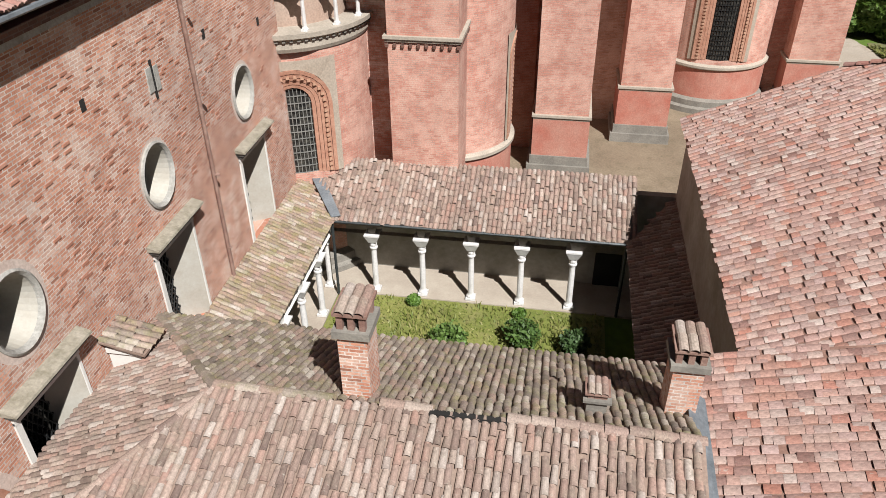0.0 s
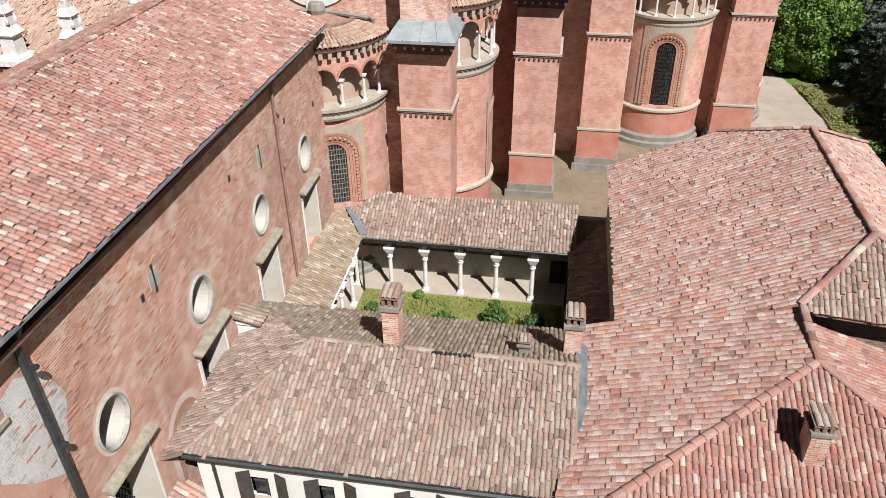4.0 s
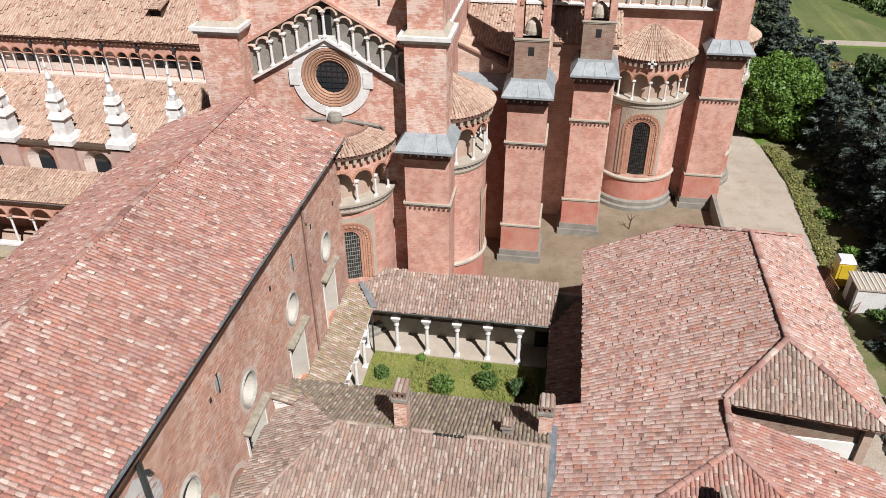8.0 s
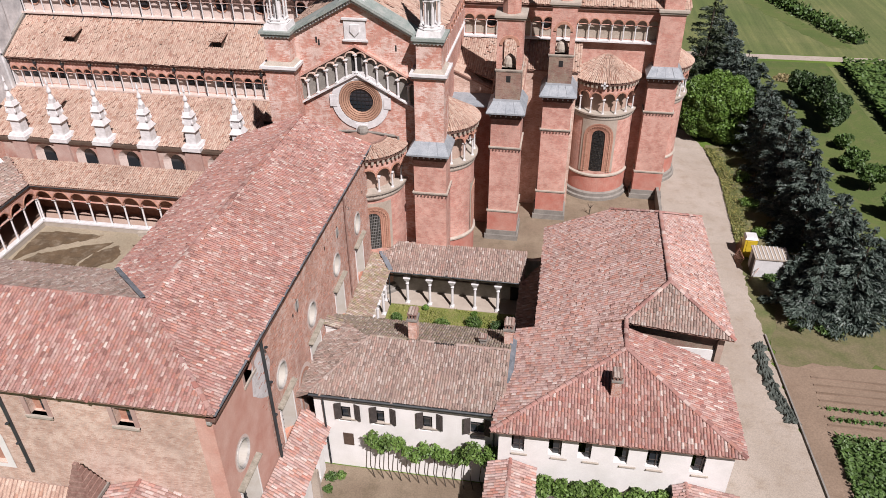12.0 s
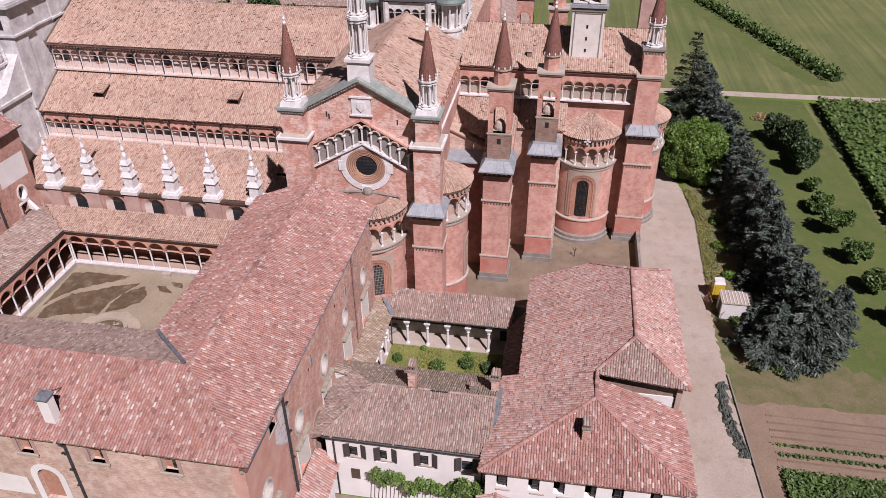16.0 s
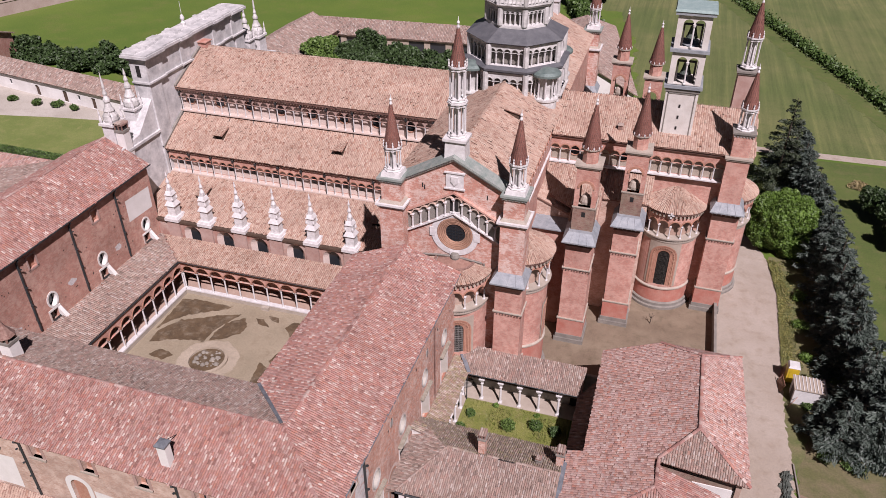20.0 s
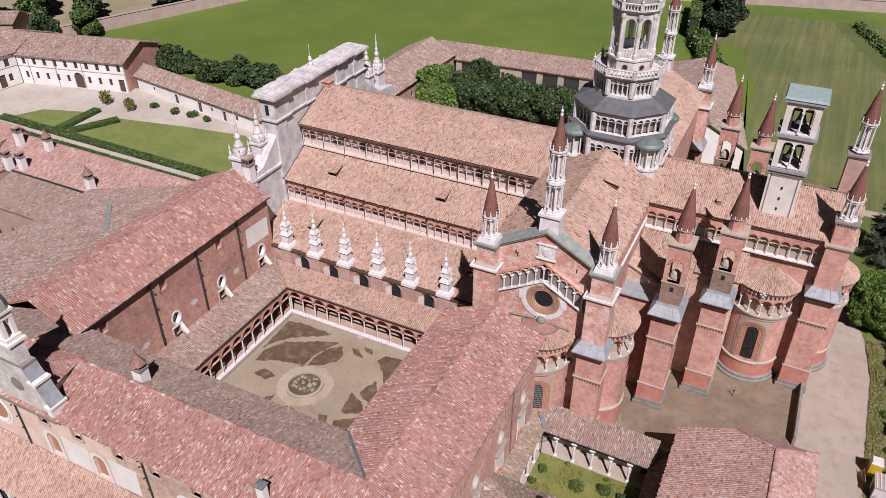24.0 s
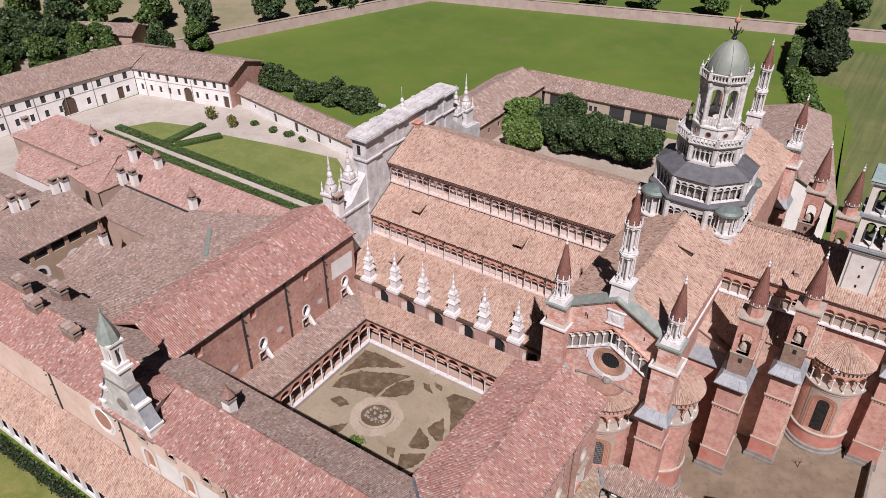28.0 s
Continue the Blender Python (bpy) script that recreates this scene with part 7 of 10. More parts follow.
# ---- east wing and south-east house ----
ew = thing("east_wing", "long monastery house with a broad hipped red tile roof", "house", (7, 20, 0))
roof(ew, [(0.74, 28.1, 7.5), (0.74, 14.2, 7.5), (6.65, 13.2, 10.02), (9.55, 16.0, 11.4), (9.6, 25.4, 11.4), (5.97, 28.1, 9.8)], "tile_wing", pitch=0.24, course=0.25, arch=0.25, ragged=0.03, wild=0.05, near=(1.8, 6.4, 14.6, 20.0))
roof(ew, [(13.75, 12.85, 9.4), (13.45, 28.6, 9.4), (9.6, 25.4, 11.4), (9.55, 16.0, 11.4)], "tile_wing", pitch=0.24, course=0.25, arch=0.25, ragged=0.03, wild=0.05)
roof(ew, [(13.45, 28.6, 9.4), (5.97, 28.1, 9.8), (9.6, 25.4, 11.4)], "tile_wing", pitch=0.24, course=0.25, arch=0.25, ragged=0.03, wild=0.05)
roof(ew, [(6.65, 13.0, 9.98), (13.75, 12.85, 9.4), (9.55, 16.0, 11.42)], "tile_grey", deck="deck_red")
ridge(ew, (9.6, 25.4, 11.45), (9.55, 16.0, 11.45))
ridge(ew, (5.97, 28.1, 9.85), (9.6, 25.4, 11.45))
ridge(ew, (13.45, 28.6, 9.45), (9.6, 25.4, 11.45))
ridge(ew, (9.55, 16.0, 11.5), (13.75, 12.85, 9.45))
ridge(ew, (9.55, 16.0, 11.5), (6.65, 13.2, 10.1))
part("west_wall", Geo().box(1.2, 1.69, 13, 27.19, 0, 7.4), "wall_brown", ew, "brown weathered wall under the eave")
part("wall", Geo().box(1.2, 13.2, 27.2, 27.7, 0, 7.4).box(12.9, 13.3, 13.4, 27.7, 0, 9.2), "plaster_pink", ew)
part("south_wall", Geo().box(6.9, 13.3, 13.7, 14.0, 0, 9.35), "brick_brown", ew)
part("white_wall", Geo().box(9.6, 13.25, 13.6, 13.69, 0, 7.75), "plaster", ew)
se = thing("south_east_house", "white plastered house with a hipped red tile roof", "house", (6, 8, 0))
roof(se, [(-1.4, 4.4, 7.45), (13.55, 4.6, 7.45), (6.6, 10.4, 9.9)], "tile_red", slip=0.05)
roof(se, [(-0.55, 14.2, 7.4), (-1.4, 4.4, 7.45), (6.6, 10.4, 9.95), (6.62, 13.2, 10.0), (0.74, 14.2, 7.82)], "tile_wing", pitch=0.24, course=0.25, arch=0.25, ragged=0.03, wild=0.05, near=(-0.4, 4.6, 8.0, 13.0))
roof(se, [(13.55, 4.6, 7.45), (13.45, 12.4, 7.45), (6.65, 12.6, 10.0), (6.6, 10.4, 9.9)], "tile_red")
ridge(se, (-1.4, 4.4, 7.5), (6.6, 10.4, 9.95))
ridge(se, (13.55, 4.6, 7.5), (6.6, 10.4, 9.95))
ridge(se, (6.6, 10.4, 9.95), (6.65, 13.0, 10.15))
g = Geo()
holes = [(x + 0.9 - 0.4, x + 0.9 + 0.4, 5.2, 6.7, None) for x in (0.3, 2.6, 4.4, 6.6, 8.5, 11.1)]
wall(g, (-0.9, 5.1, 0), (1, 0, 0), 14.0, 0, 7.4, 0.5, holes)
part("wall_face", g, "plaster", se)
part("wall", Geo().box(-0.9, -0.5, 5.6, 12, 0, 7.3).box(12.7, 13.1, 5.6, 12.2, 0, 7.3), "plaster", se)

g = Geo()
wall(g, (-96, -6.6, 0), (1, 0, 0), 50.0, 0, 5.0, 0.3, [(0.7 + 2.5 * i, 2.7 + 2.5 * i, 0.7, 4.6, "arch") for i in range(19)])
part("colonnade", g, "plaster", po)
# near-black sheet added behind the arches to paint the portico's inner shade
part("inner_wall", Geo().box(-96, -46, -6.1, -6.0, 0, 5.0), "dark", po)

# ---- north transept and north buttresses (seen over the roofs) ----
nt_ = thing("north_transept", "north arm of the transept with a clay-tiled roof", "church", (TX, 71, 0))
part("wall", Geo().box(TX - 6, TX + 6, 61, 81, 0, 22.3), "brick", nt_)
roof(nt_, [(TX + 6.4, 58, 22.65), (TX + 6.4, 80.8, 22.65), (TX, 80.8, 26.0), (TX, 58, 26.0)], "tile_pink", pitch=0.3, course=0.5, seg=3)
roof(nt_, [(TX - 6.4, 80.8, 22.65), (TX - 6.4, 58, 22.65), (TX, 58, 26.0), (TX, 80.8, 26.0)], "tile_pink", pitch=0.3, course=0.5, seg=3)
for ob in [o for o in scene.objects if o.parent is None and o.name.startswith("buttress")]:
    x, y = ob.location.x, ob.location.y
    if x < 10:
        copy_thing(ob, Matrix.Translation((x, 110.4 - y, 0)))
b = thing("buttress", "tall corner buttress with a two-storey marble turret and brick spire", "buttress", (11.3, 60.5, 0), group="")
part("shaft", Geo().box(9.9, 12.7, 59.0, 62.0, 0, 20.4), "brick", b)
cornice(b, 9.9, 12.7, 59.0, 62.0, 20.5, "stone", 0.25, 0.4)
part("top_shaft", Geo().box(10.3, 12.3, 59.5, 61.5, 20.7, 26.3), "pier_pink", b, "pale weathered shaft")
cornice(b, 10.3, 12.3, 59.5, 61.5, 26.4, "stone_grey", 0.25, 0.4)
open_turret(b, 11.3, 60.5, 26.8, 0.78, 3.6)
cone_spire(b, 11.3, 60.5, 30.4, 0.85, 3.9)
copy_thing(bpy.data.objects["gable_turret"], Matrix.Translation((TX, 80.2, 26)))

# ---- ground of the precinct ----
patch("gravel_drive", [(13.0, -60), (24.2, -60), (20.95, 8.7), (20.1, 22), (19.95, 25.5), (19.7, 34), (20.1, 46), (20.3, 54), (19.4, 62), (17.5, 67), (13, 72), (12.8, 60), (12.6, 46), (12.6, 30)], "gravel", "pale gravel drive beside the church", "road", 0.03, rough=0.1)
patch("choir_yard", [(-14, 28.3), (12.6, 28.3), (12.6, 60), (-14, 60)], "earth", "trodden bare earth round the choir", "ground", 0.02)
patch("garden_strip", [(19.6, 25.5), (24.5, 25), (25, 62), (19.2, 63), (20.0, 54), (19.8, 46), (19.5, 34)], "verge", "rough dry grass beside the drive", "grass", 0.025, rough=0.25)
patch("soil_bed", [(20.95, 8.7), (24.2, -60), (62, -60), (62, 22.3), (20.2, 22.6)], "soil", "bare tilled garden soil in rows", "ground", 0.03)
patch("gravel_road", [(14, 97.0), (400, 104), (400, 106.4), (14, 99.2)], "gravel", "pale farm track between fields", "road", 0.03)
patch("crop_field", [(44.5, 24), (260, 24), (260, 99), (44, 95)], "crop", "dense green crop field", "field", 0.03)
patch("crop_edge", [(43.2, 24), (44.5, 24), (44, 95), (42.4, 95)], "dry_grass", "dry strip along the crop", "grass", 0.028)
patch("dry_field", [(-24, 101), (14, 99.5), (400, 107), (400, 560), (-12, 560), (-24, 215)], "dry_grass", "pale mown meadow", "field", 0.015)
patch("orchard_lawn", [(25, 22.5), (43.2, 22.5), (42.4, 96.5), (14, 96.5), (14, 70), (22, 62)], "orchard", "green orchard lawn", "grass", 0.02)
patch("forecourt", [(-169, 18), (-62.4, 46.5), (-62.4, 79), (-92, 78), (-133, 85), (-160.5, 77)], "gravel_pale", "pale gravel forecourt", "ground", 0.02)
patch("north_yard", [(-76, 78), (-34, 78), (-34, 124), (-76, 124)], "gravel", "gravel farmyard", "ground", 0.02)
patch("south_lawn", [(-120, -40), (-50, -40), (-50, -8.5), (-120, -8.5)], "grass", "grass strip south of the portico", "grass", 0.02)
patch("garden_court", [(-14, -10), (13, -10), (13, 6.4), (-14, 6.4)], "earth", "bare earth and weeds by the white house", "ground", 0.02)
for k in range(7):
    setting("furrow", Geo().box(22.6, 62, 20.6 - k * 0.85, 20.9 - k * 0.85, 0.0, 0.08, 0.06), "soil_ridge", "low ridge of hoed soil", "crop row")
patch("dry_strip", [(20.15, 22.5), (60, 22.2), (60, 26.5), (33, 27.5), (27, 30.5), (22, 31)], "dry_earth", "dry earth and dead grass under the spruces", "ground", 0.035, rough=0.3)


def leaf_bed(name, label, q, gx, gy, gz, size, mat):
    """Loose four-cornered leaves at the given places."""
    n = len(gx)
    ga, gs = q.uniform(0, 6.283, n), q.uniform(0.6, 1.3, n) * size
    ca, sa = np.cos(ga) * gs, np.sin(ga) * gs
    dz = q.normal(0, 0.35, n) * size
    vs = np.stack([np.stack([gx - ca, gy - sa, gz - dz], 1), np.stack([gx + sa * 0.6, gy - ca * 0.6, gz - 0.03], 1), np.stack([gx + ca, gy + sa, gz + dz], 1), np.stack([gx - sa * 0.6, gy + ca * 0.6, gz + 0.02], 1)], 1).reshape(-1, 3)
    return tagged(new(name, bulk(name, vs, np.arange(n * 4).reshape(-1, 4), mat, False)), label, "crop", kind="stuff")


q = np.random.default_rng(31)
n = 24000
row = 14.2 - 0.6 * q.integers(0, 24, n)
leaf_bed("vegetable_leaves", "dense dark leaves of a low vegetable crop", q, q.uniform(22.7, 50, n), row + q.normal(0, 0.17, n), q.uniform(0.15, 0.62, n), 0.15, "leaf")
patch("vegetable_soil", [(22.6, 14.6), (62, 14.5), (62, -1), (22.9, -1)], "crop", "shaded green ground under the vegetables", "ground", 0.05, rough=0.1)
n = 2600
row = q.choice([17.3, 16.2], n)
plant = np.round(q.uniform(22.8, 44, n) / 0.55) * 0.55
leaf_bed("seedlings", "two rows of young green seedlings in bare soil", q, plant + q.normal(0, 0.09, n), row + q.normal(0, 0.09, n), q.uniform(0.05, 0.3, n), 0.1, "leaf")
n = 30000
row = 44.3 + 0.75 * q.integers(0, 30, n)
leaf_bed("maize_leaves", "tall dense green maize in long rows", q, row + q.normal(0, 0.2, n), q.uniform(24, 95, n), q.uniform(0.5, 1.7, n), 0.4, "maize")
n = 6500
f = q.uniform(0, 1, n)
edge = np.interp(37 + 25 * f, [27, 34, 46, 54, 62], [19.9, 19.7, 20.0, 20.2, 19.4])
leaf_bed("verge_weeds", "tall yellowish weeds and grass beside the drive", q, edge + np.abs(q.normal(0.2, 0.8, n)), 37 + 25 * f, q.uniform(0.02, 0.34, n) * (0.5 + 0.5 * np.sin(f * 23.0) ** 2), 0.11, "leaf_gold")
LAWN1 = [(-147.2, 59.6), (-143.5, 66.5), (-131.0, 70.6), (-130, 59.0)]
LAWN2 = [(-128.6, 59.2), (-126, 70), (-109, 73.4), (-95, 75.5), (-83, 67.2), (-66, 66.5), (-66, 58.2), (-90, 58.4)]
patch("lawn", LAWN1, "lawn", "mown lawn in the forecourt", "lawn", 0.05)
patch("lawn", LAWN2, "lawn", "mown lawn in the forecourt", "lawn", 0.05)


def leaves(centres, radii, n, size, flat=0.0, lumps=9, seed=1, shell=0.55):
    """Small four-cornered leaves scattered through uneven round masses."""
    r = np.random.default_rng(seed)
    out = []
    for (cx, cy, cz), (rx, ry, rz) in zip(centres, radii):
        d = r.normal(size=(n, 3))
        d /= np.linalg.norm(d, axis=1)[:, None]
        hub = r.normal(size=(lumps, 3))
        hub /= np.linalg.norm(hub, axis=1)[:, None]
        bulge = (np.maximum(0, d @ hub.T) ** 6).max(1)
        rad = (shell + (1 - shell) * r.random(n) ** 0.5) * (0.72 + 0.34 * bulge)
        p = d * rad[:, None] * np.array([rx, ry, rz]) + np.array([cx, cy, cz])
        out.append(p)
    p = np.concatenate(out)
    k = len(p)
    a = r.normal(size=(k, 3))
    a /= np.linalg.norm(a, axis=1)[:, None]
    b = np.cross(a, r.normal(size=(k, 3)))
    b /= np.linalg.norm(b, axis=1)[:, None]
    s = size * r.uniform(0.6, 1.35, k)[:, None]
    vs = np.stack([p - a * s, p - b * s * 0.6, p + a * s, p + b * s * 0.6], 1).reshape(-1, 3)
    fs = np.arange(k * 4).reshape(-1, 4)
    return vs, fs


def tree(x, y, h, r, mat, label, n=1100, size=0.28, name="tree", clumps=6, seed=3, trunk=0.3, low=0.25, group="", dome=0.0):
    """A tapered trunk with limbs and a crown of leaf masses."""
    t = thing(name, label, "tree", (x, y, 0), group=group)
    rr = random.Random(seed)
    g = Geo().lathe([(trunk, 0), (trunk * 0.8, h * 0.2), (trunk * 0.55, h * 0.5), (trunk * 0.15, h * 0.85)], 8, x, y)
    cs, rs = [], []
    for i in range(clumps):
        a = 6.283 * i / clumps + rr.uniform(-0.4, 0.4)
        q = rr.uniform(0.35, 0.6) * r
        z = h * rr.uniform(low + 0.15, 0.78)
        c = (x + q * math.cos(a), y + q * math.sin(a), z)
        cs.append(c)
        k = rr.uniform(0.48, 0.68) * r
        rs.append((k, k, k * rr.uniform(0.75, 1.0)))
        g.tube([(x, y, h * 0.25), (x + q * 0.4 * math.cos(a), y + q * 0.4 * math.sin(a), z * 0.75), c], trunk * 0.22, 5)
    cs.append((x, y, h * (0.54 if dome else 0.72)))
    rs.append((r * (dome or 0.62), r * (dome or 0.62), h * (0.5 if dome else 0.27)))
    part("trunk", g, "bark", t)
    vs, fs = leaves(cs, rs, n, size, seed=seed)
    part("crown", bulk("crown", vs, fs, mat, False), None, t)
    return t


def conifer(x, y, h, r, mat, label, seed=1, n=5200, group="", name="conifer"):
    """A trunk with whorls of drooping boughs covered in short needle sprays."""
    t = thing(name, label, "tree", (x, y, 0), group=group)
    part("trunk", Geo().lathe([(0.22, 0), (0.16, h * 0.4), (0.03, h * 0.98)], 7, x, y), "bark", t)
    q = np.random.default_rng(seed)
    nb = 70
    ba, bz = q.uniform(0, 6.283, nb), h * (0.06 + 0.92 * np.sort(q.random(nb)))
    bl = r * (1.02 - bz / h) ** 0.8 * q.uniform(0.75, 1.15, nb) + 0.15
    i = q.choice(nb, n, p=bl / bl.sum())
    f = q.random(n) ** 0.6
    side = q.normal(0, 0.16, n) * bl[i] * (1.1 - f * 0.5) + q.normal(0, 0.06, n)
    rad = bl[i] * f
    px = x + rad * np.cos(ba[i]) - side * np.sin(ba[i])
    py = y + rad * np.sin(ba[i]) + side * np.cos(ba[i])
    pz = bz[i] - 0.22 * rad + 0.12 * f * f * bl[i] + q.normal(0, 0.09, n)
    p = np.stack([px, py, np.maximum(pz, 0.05)], 1)
    a = np.stack([np.cos(ba[i]), np.sin(ba[i]), -0.25 + 0 * f], 1) + q.normal(0, 0.5, (n, 3))
    a /= np.linalg.norm(a, axis=1)[:, None]
    b = np.cross(a, q.normal(size=(n, 3)))
    b /= np.linalg.norm(b, axis=1)[:, None]
    s = 0.2 * q.uniform(0.6, 1.4, n)[:, None]
    vs = np.stack([p - a * s, p - b * s * 0.35, p + a * s * 1.2, p + b * s * 0.35], 1).reshape(-1, 3)
    part("foliage", bulk("foliage", vs, np.arange(n * 4).reshape(-1, 4), mat, False), None, t)
    return t


def bush(x, y, r, h, mat="leaf", label="small round leafy bush in the grass", n=900, size=0.1, seed=5, name="bush", group="", z=0.0):
    b = thing(name, label, "bush", (x, y, z), group=group)
    rr = random.Random(seed)
    cs = [(x + rr.uniform(-0.4, 0.4) * r, y + rr.uniform(-0.4, 0.4) * r, z + h * rr.uniform(0.4, 0.7)) for _ in range(5)]
    vs, fs = leaves(cs, [(r * 0.7, r * 0.7, h * 0.48)] * 5, n // 5, size, seed=seed, shell=0.4)
    part("foliage", bulk("foliage", vs, fs, mat, False), None, b)
    g = Geo()
    for c in cs:
        g.tube([(x, y, z), c], 0.02, 4)
    part("stems", g, "bark", b)
    return b


def hedge(a, b, w, h, mat="leaf", label="low clipped hedge", n=2600, size=0.14, name="hedge", seed=2, rough=0.1):
    """A clipped hedge: leaves over a long box."""
    q = np.random.default_rng(seed)
    a, b = np.array(a, float), np.array(b, float)
    d = b - a
    L = np.linalg.norm(d)
    d /= L
    s = np.array([-d[1], d[0]])
    u, v, z = q.random(n) * L, (q.random(n) - 0.5) * w, q.random(n) ** 0.5 * h
    e = q.random(n)
    v = np.where(e < 0.35, np.sign(v) * w / 2, v) + q.normal(0, rough, n)
    z = np.where((e >= 0.35) & (e < 0.8), h, z) + q.normal(0, rough, n)
    p = np.concatenate([a + u[:, None] * d + v[:, None] * s, np.maximum(z, 0.03)[:, None]], 1)
    o = q.normal(size=(n, 3))
    o /= np.linalg.norm(o, axis=1)[:, None]
    t = np.cross(o, q.normal(size=(n, 3)))
    t /= np.linalg.norm(t, axis=1)[:, None]
    sz = size * q.uniform(0.6, 1.4, n)[:, None]
    vs = np.stack([p - o * sz, p - t * sz * 0.7, p + o * sz, p + t * sz * 0.7], 1).reshape(-1, 3)
    hd = thing(name, label, "hedge", (*(a + d * L / 2), 0))
    part("foliage", bulk("foliage", vs, np.arange(n * 4).reshape(-1, 4), mat, False), None, hd)
    m = Matrix.Translation((*a, 0)) @ Matrix.Rotation(math.atan2(d[1], d[0]), 4, "Z")
    # solid box in a darker leaf colour paints the shade between the leaves
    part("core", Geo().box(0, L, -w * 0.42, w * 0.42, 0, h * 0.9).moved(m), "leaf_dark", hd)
    return hd


# ---- trees east of the church ----
for i in range(17):
    f = i / 16
    y = 92 - 63 * f
    conifer(24.6 + 2.6 * f + random.uniform(-0.5, 0.5), y, random.uniform(7.8, 9.8), random.uniform(3.4, 4.1), "needle", "blue-green spruce in a dense row", seed=20 + i, n=6500 + 2000 * (i > 9), group="row of spruces along the drive")
for i, (x, y, h, r) in enumerate(((24.2, 28.6, 7.0, 2.9), (28.8, 29.6, 8.0, 3.0), (30.8, 32.5, 7.0, 2.8), (26.2, 33.0, 9.0, 3.1), (22.6, 30.6, 5.0, 2.0))):
    conifer(x, y, h, r, "needle", "broad blue-green spruce beside the garden", seed=60 + i, n=7500, group="row of spruces along the drive")
conifer(21.5, 84, 15.4, 4.4, "needle_green", "tall dark conifer behind the choir", seed=90, n=7000)
tree(20.5, 66.0, 7.9, 4.2, "leaf_lime", "broad bright green round-crowned tree", n=8000, size=0.19, clumps=18, seed=17, low=0.05, dome=0.98)
for i, (x, y, h, r) in enumerate(((34.6, 79.6, 4.6, 2.0), (36.2, 76.4, 5.4, 2.2), (36.0, 69.4, 5.0, 2.1), (37.2, 72.6, 4.4, 1.9), (36.3, 64.6, 2.0, 1.2), (35.9, 58.6, 2.7, 1.5), (36.4, 53.6, 3.2, 1.9), (37.4, 47.4, 3.0, 1.7), (37.8, 41.5, 3.0, 1.7), (38.4, 36, 3.0, 1.6))):
    tree(x, y, h, r, "leaf_bay" if i < 4 else "leaf", "small fruit tree in an orchard row", n=560 if i < 4 else (130 if i == 4 else 420), size=0.2, clumps=6, seed=30 + i, trunk=0.12, group="fruit trees on the orchard lawn")
bush(34.5, 88.3, 1.9, 0.5, "straw", "heap of dry cut grass on the orchard lawn", n=1500, size=0.16, seed=95, name="hay_heap")
hedge((14, 210), (50.5, 107), 1.5, 0.9, "leaf", "rough hedge along a field ditch", n=11000, size=0.28, rough=0.55, name="field_hedge")
patch("ditch_bank", [(7.5, 212), (12.5, 212), (49, 104.5), (45, 104.5)], "orchard", "green grassy bank of the field ditch", "grass", 0.03, rough=0.3)
patch("field_margin", [(-24, 209), (140, 224), (140, 240), (-24, 228)], "field", "long green grass at the meadow's margin", "grass", 0.03, rough=0.4)
patch("church_margin", [(-24, 101), (-2, 101), (-6, 150), (-12, 176), (-24, 180)], "field", "long green grass beside the church garden", "grass", 0.09, rough=0.4)
for i, (x, y, r, h) in enumerate(((22.2, 34, 0.9, 0.7), (23.2, 27.5, 1.2, 0.5), (25.5, 26.6, 1.3, 0.5), (22.6, 42, 1.0, 0.8), (22.4, 48, 1.2, 0.9), (22.7, 54, 1.2, 0.9))):
    bush(x, y, r, h, "leaf_lime" if i > 2 else "leaf", "rough weeds beside the drive", seed=70 + i, n=700, size=0.12, name="weeds")

# dark netting along the drive's edge
nl = thing("shade_net", "rolled dark green shade net on the gravel", "net", (19.6, 20, 0))
NET = [(19.35, 24.2), (19.15, 22.4), (19.2, 20.4), (19.45, 18.4), (19.85, 16.8), (20.15, 15.3)]
rn = np.random.default_rng(17)
cols, rows_ = 12, 46
vs = []
for j in range(rows_):
    f = j / (rows_ - 1) * (len(NET) - 1)
    k = min(int(f), len(NET) - 2)
    cx_, cy_ = (NET[k][i] + (NET[k + 1][i] - NET[k][i]) * (f - k) for i in (0, 1))
    half = 0.5 + 0.14 * math.sin(j * 0.9) + 0.1 * math.sin(j * 2.3)
    for i in range(cols):
        e = 2 * i / (cols - 1) - 1
        lump = 0.0 if abs(e) > 0.99 else abs(rn.normal(0.16, 0.1)) * (1 - e * e) ** 0.5 + 0.03
        vs.append((cx_ + e * half + rn.normal(0, 0.03), cy_ + rn.normal(0, 0.04), 0.035 + lump))
fs = [(j * cols + i, j * cols + i + 1, (j + 1) * cols + i + 1, (j + 1) * cols + i) for j in range(rows_ - 1) for i in range(cols - 1)]
part("sheet", Geo().add(vs, fs), "net", nl)
for k in range(3):
    part("fold", Geo().tube([(x + 0.24 * (k - 1), y + 0.15 * k, 0.2 + 0.05 * math.sin(k * 2 + i)) for i, (x, y) in enumerate(NET)], 0.07, 6), "net", nl)
for (xa, ya), (xb, yb) in (((20.02, 25.5), (20.97, 8.7)), ((20.97, 8.7), (23.9, -48))):
    u = Vector((xb - xa, yb - ya, 0))
    setting("kerb", Geo().box(0, u.length, -0.06, 0.06, 0, 0.22).moved(Matrix.Translation((xa, ya, 0)) @ Matrix.Rotation(math.atan2(u.y, u.x), 4, "Z")), "stone_grey", "low dark edging along the drive", "kerb")

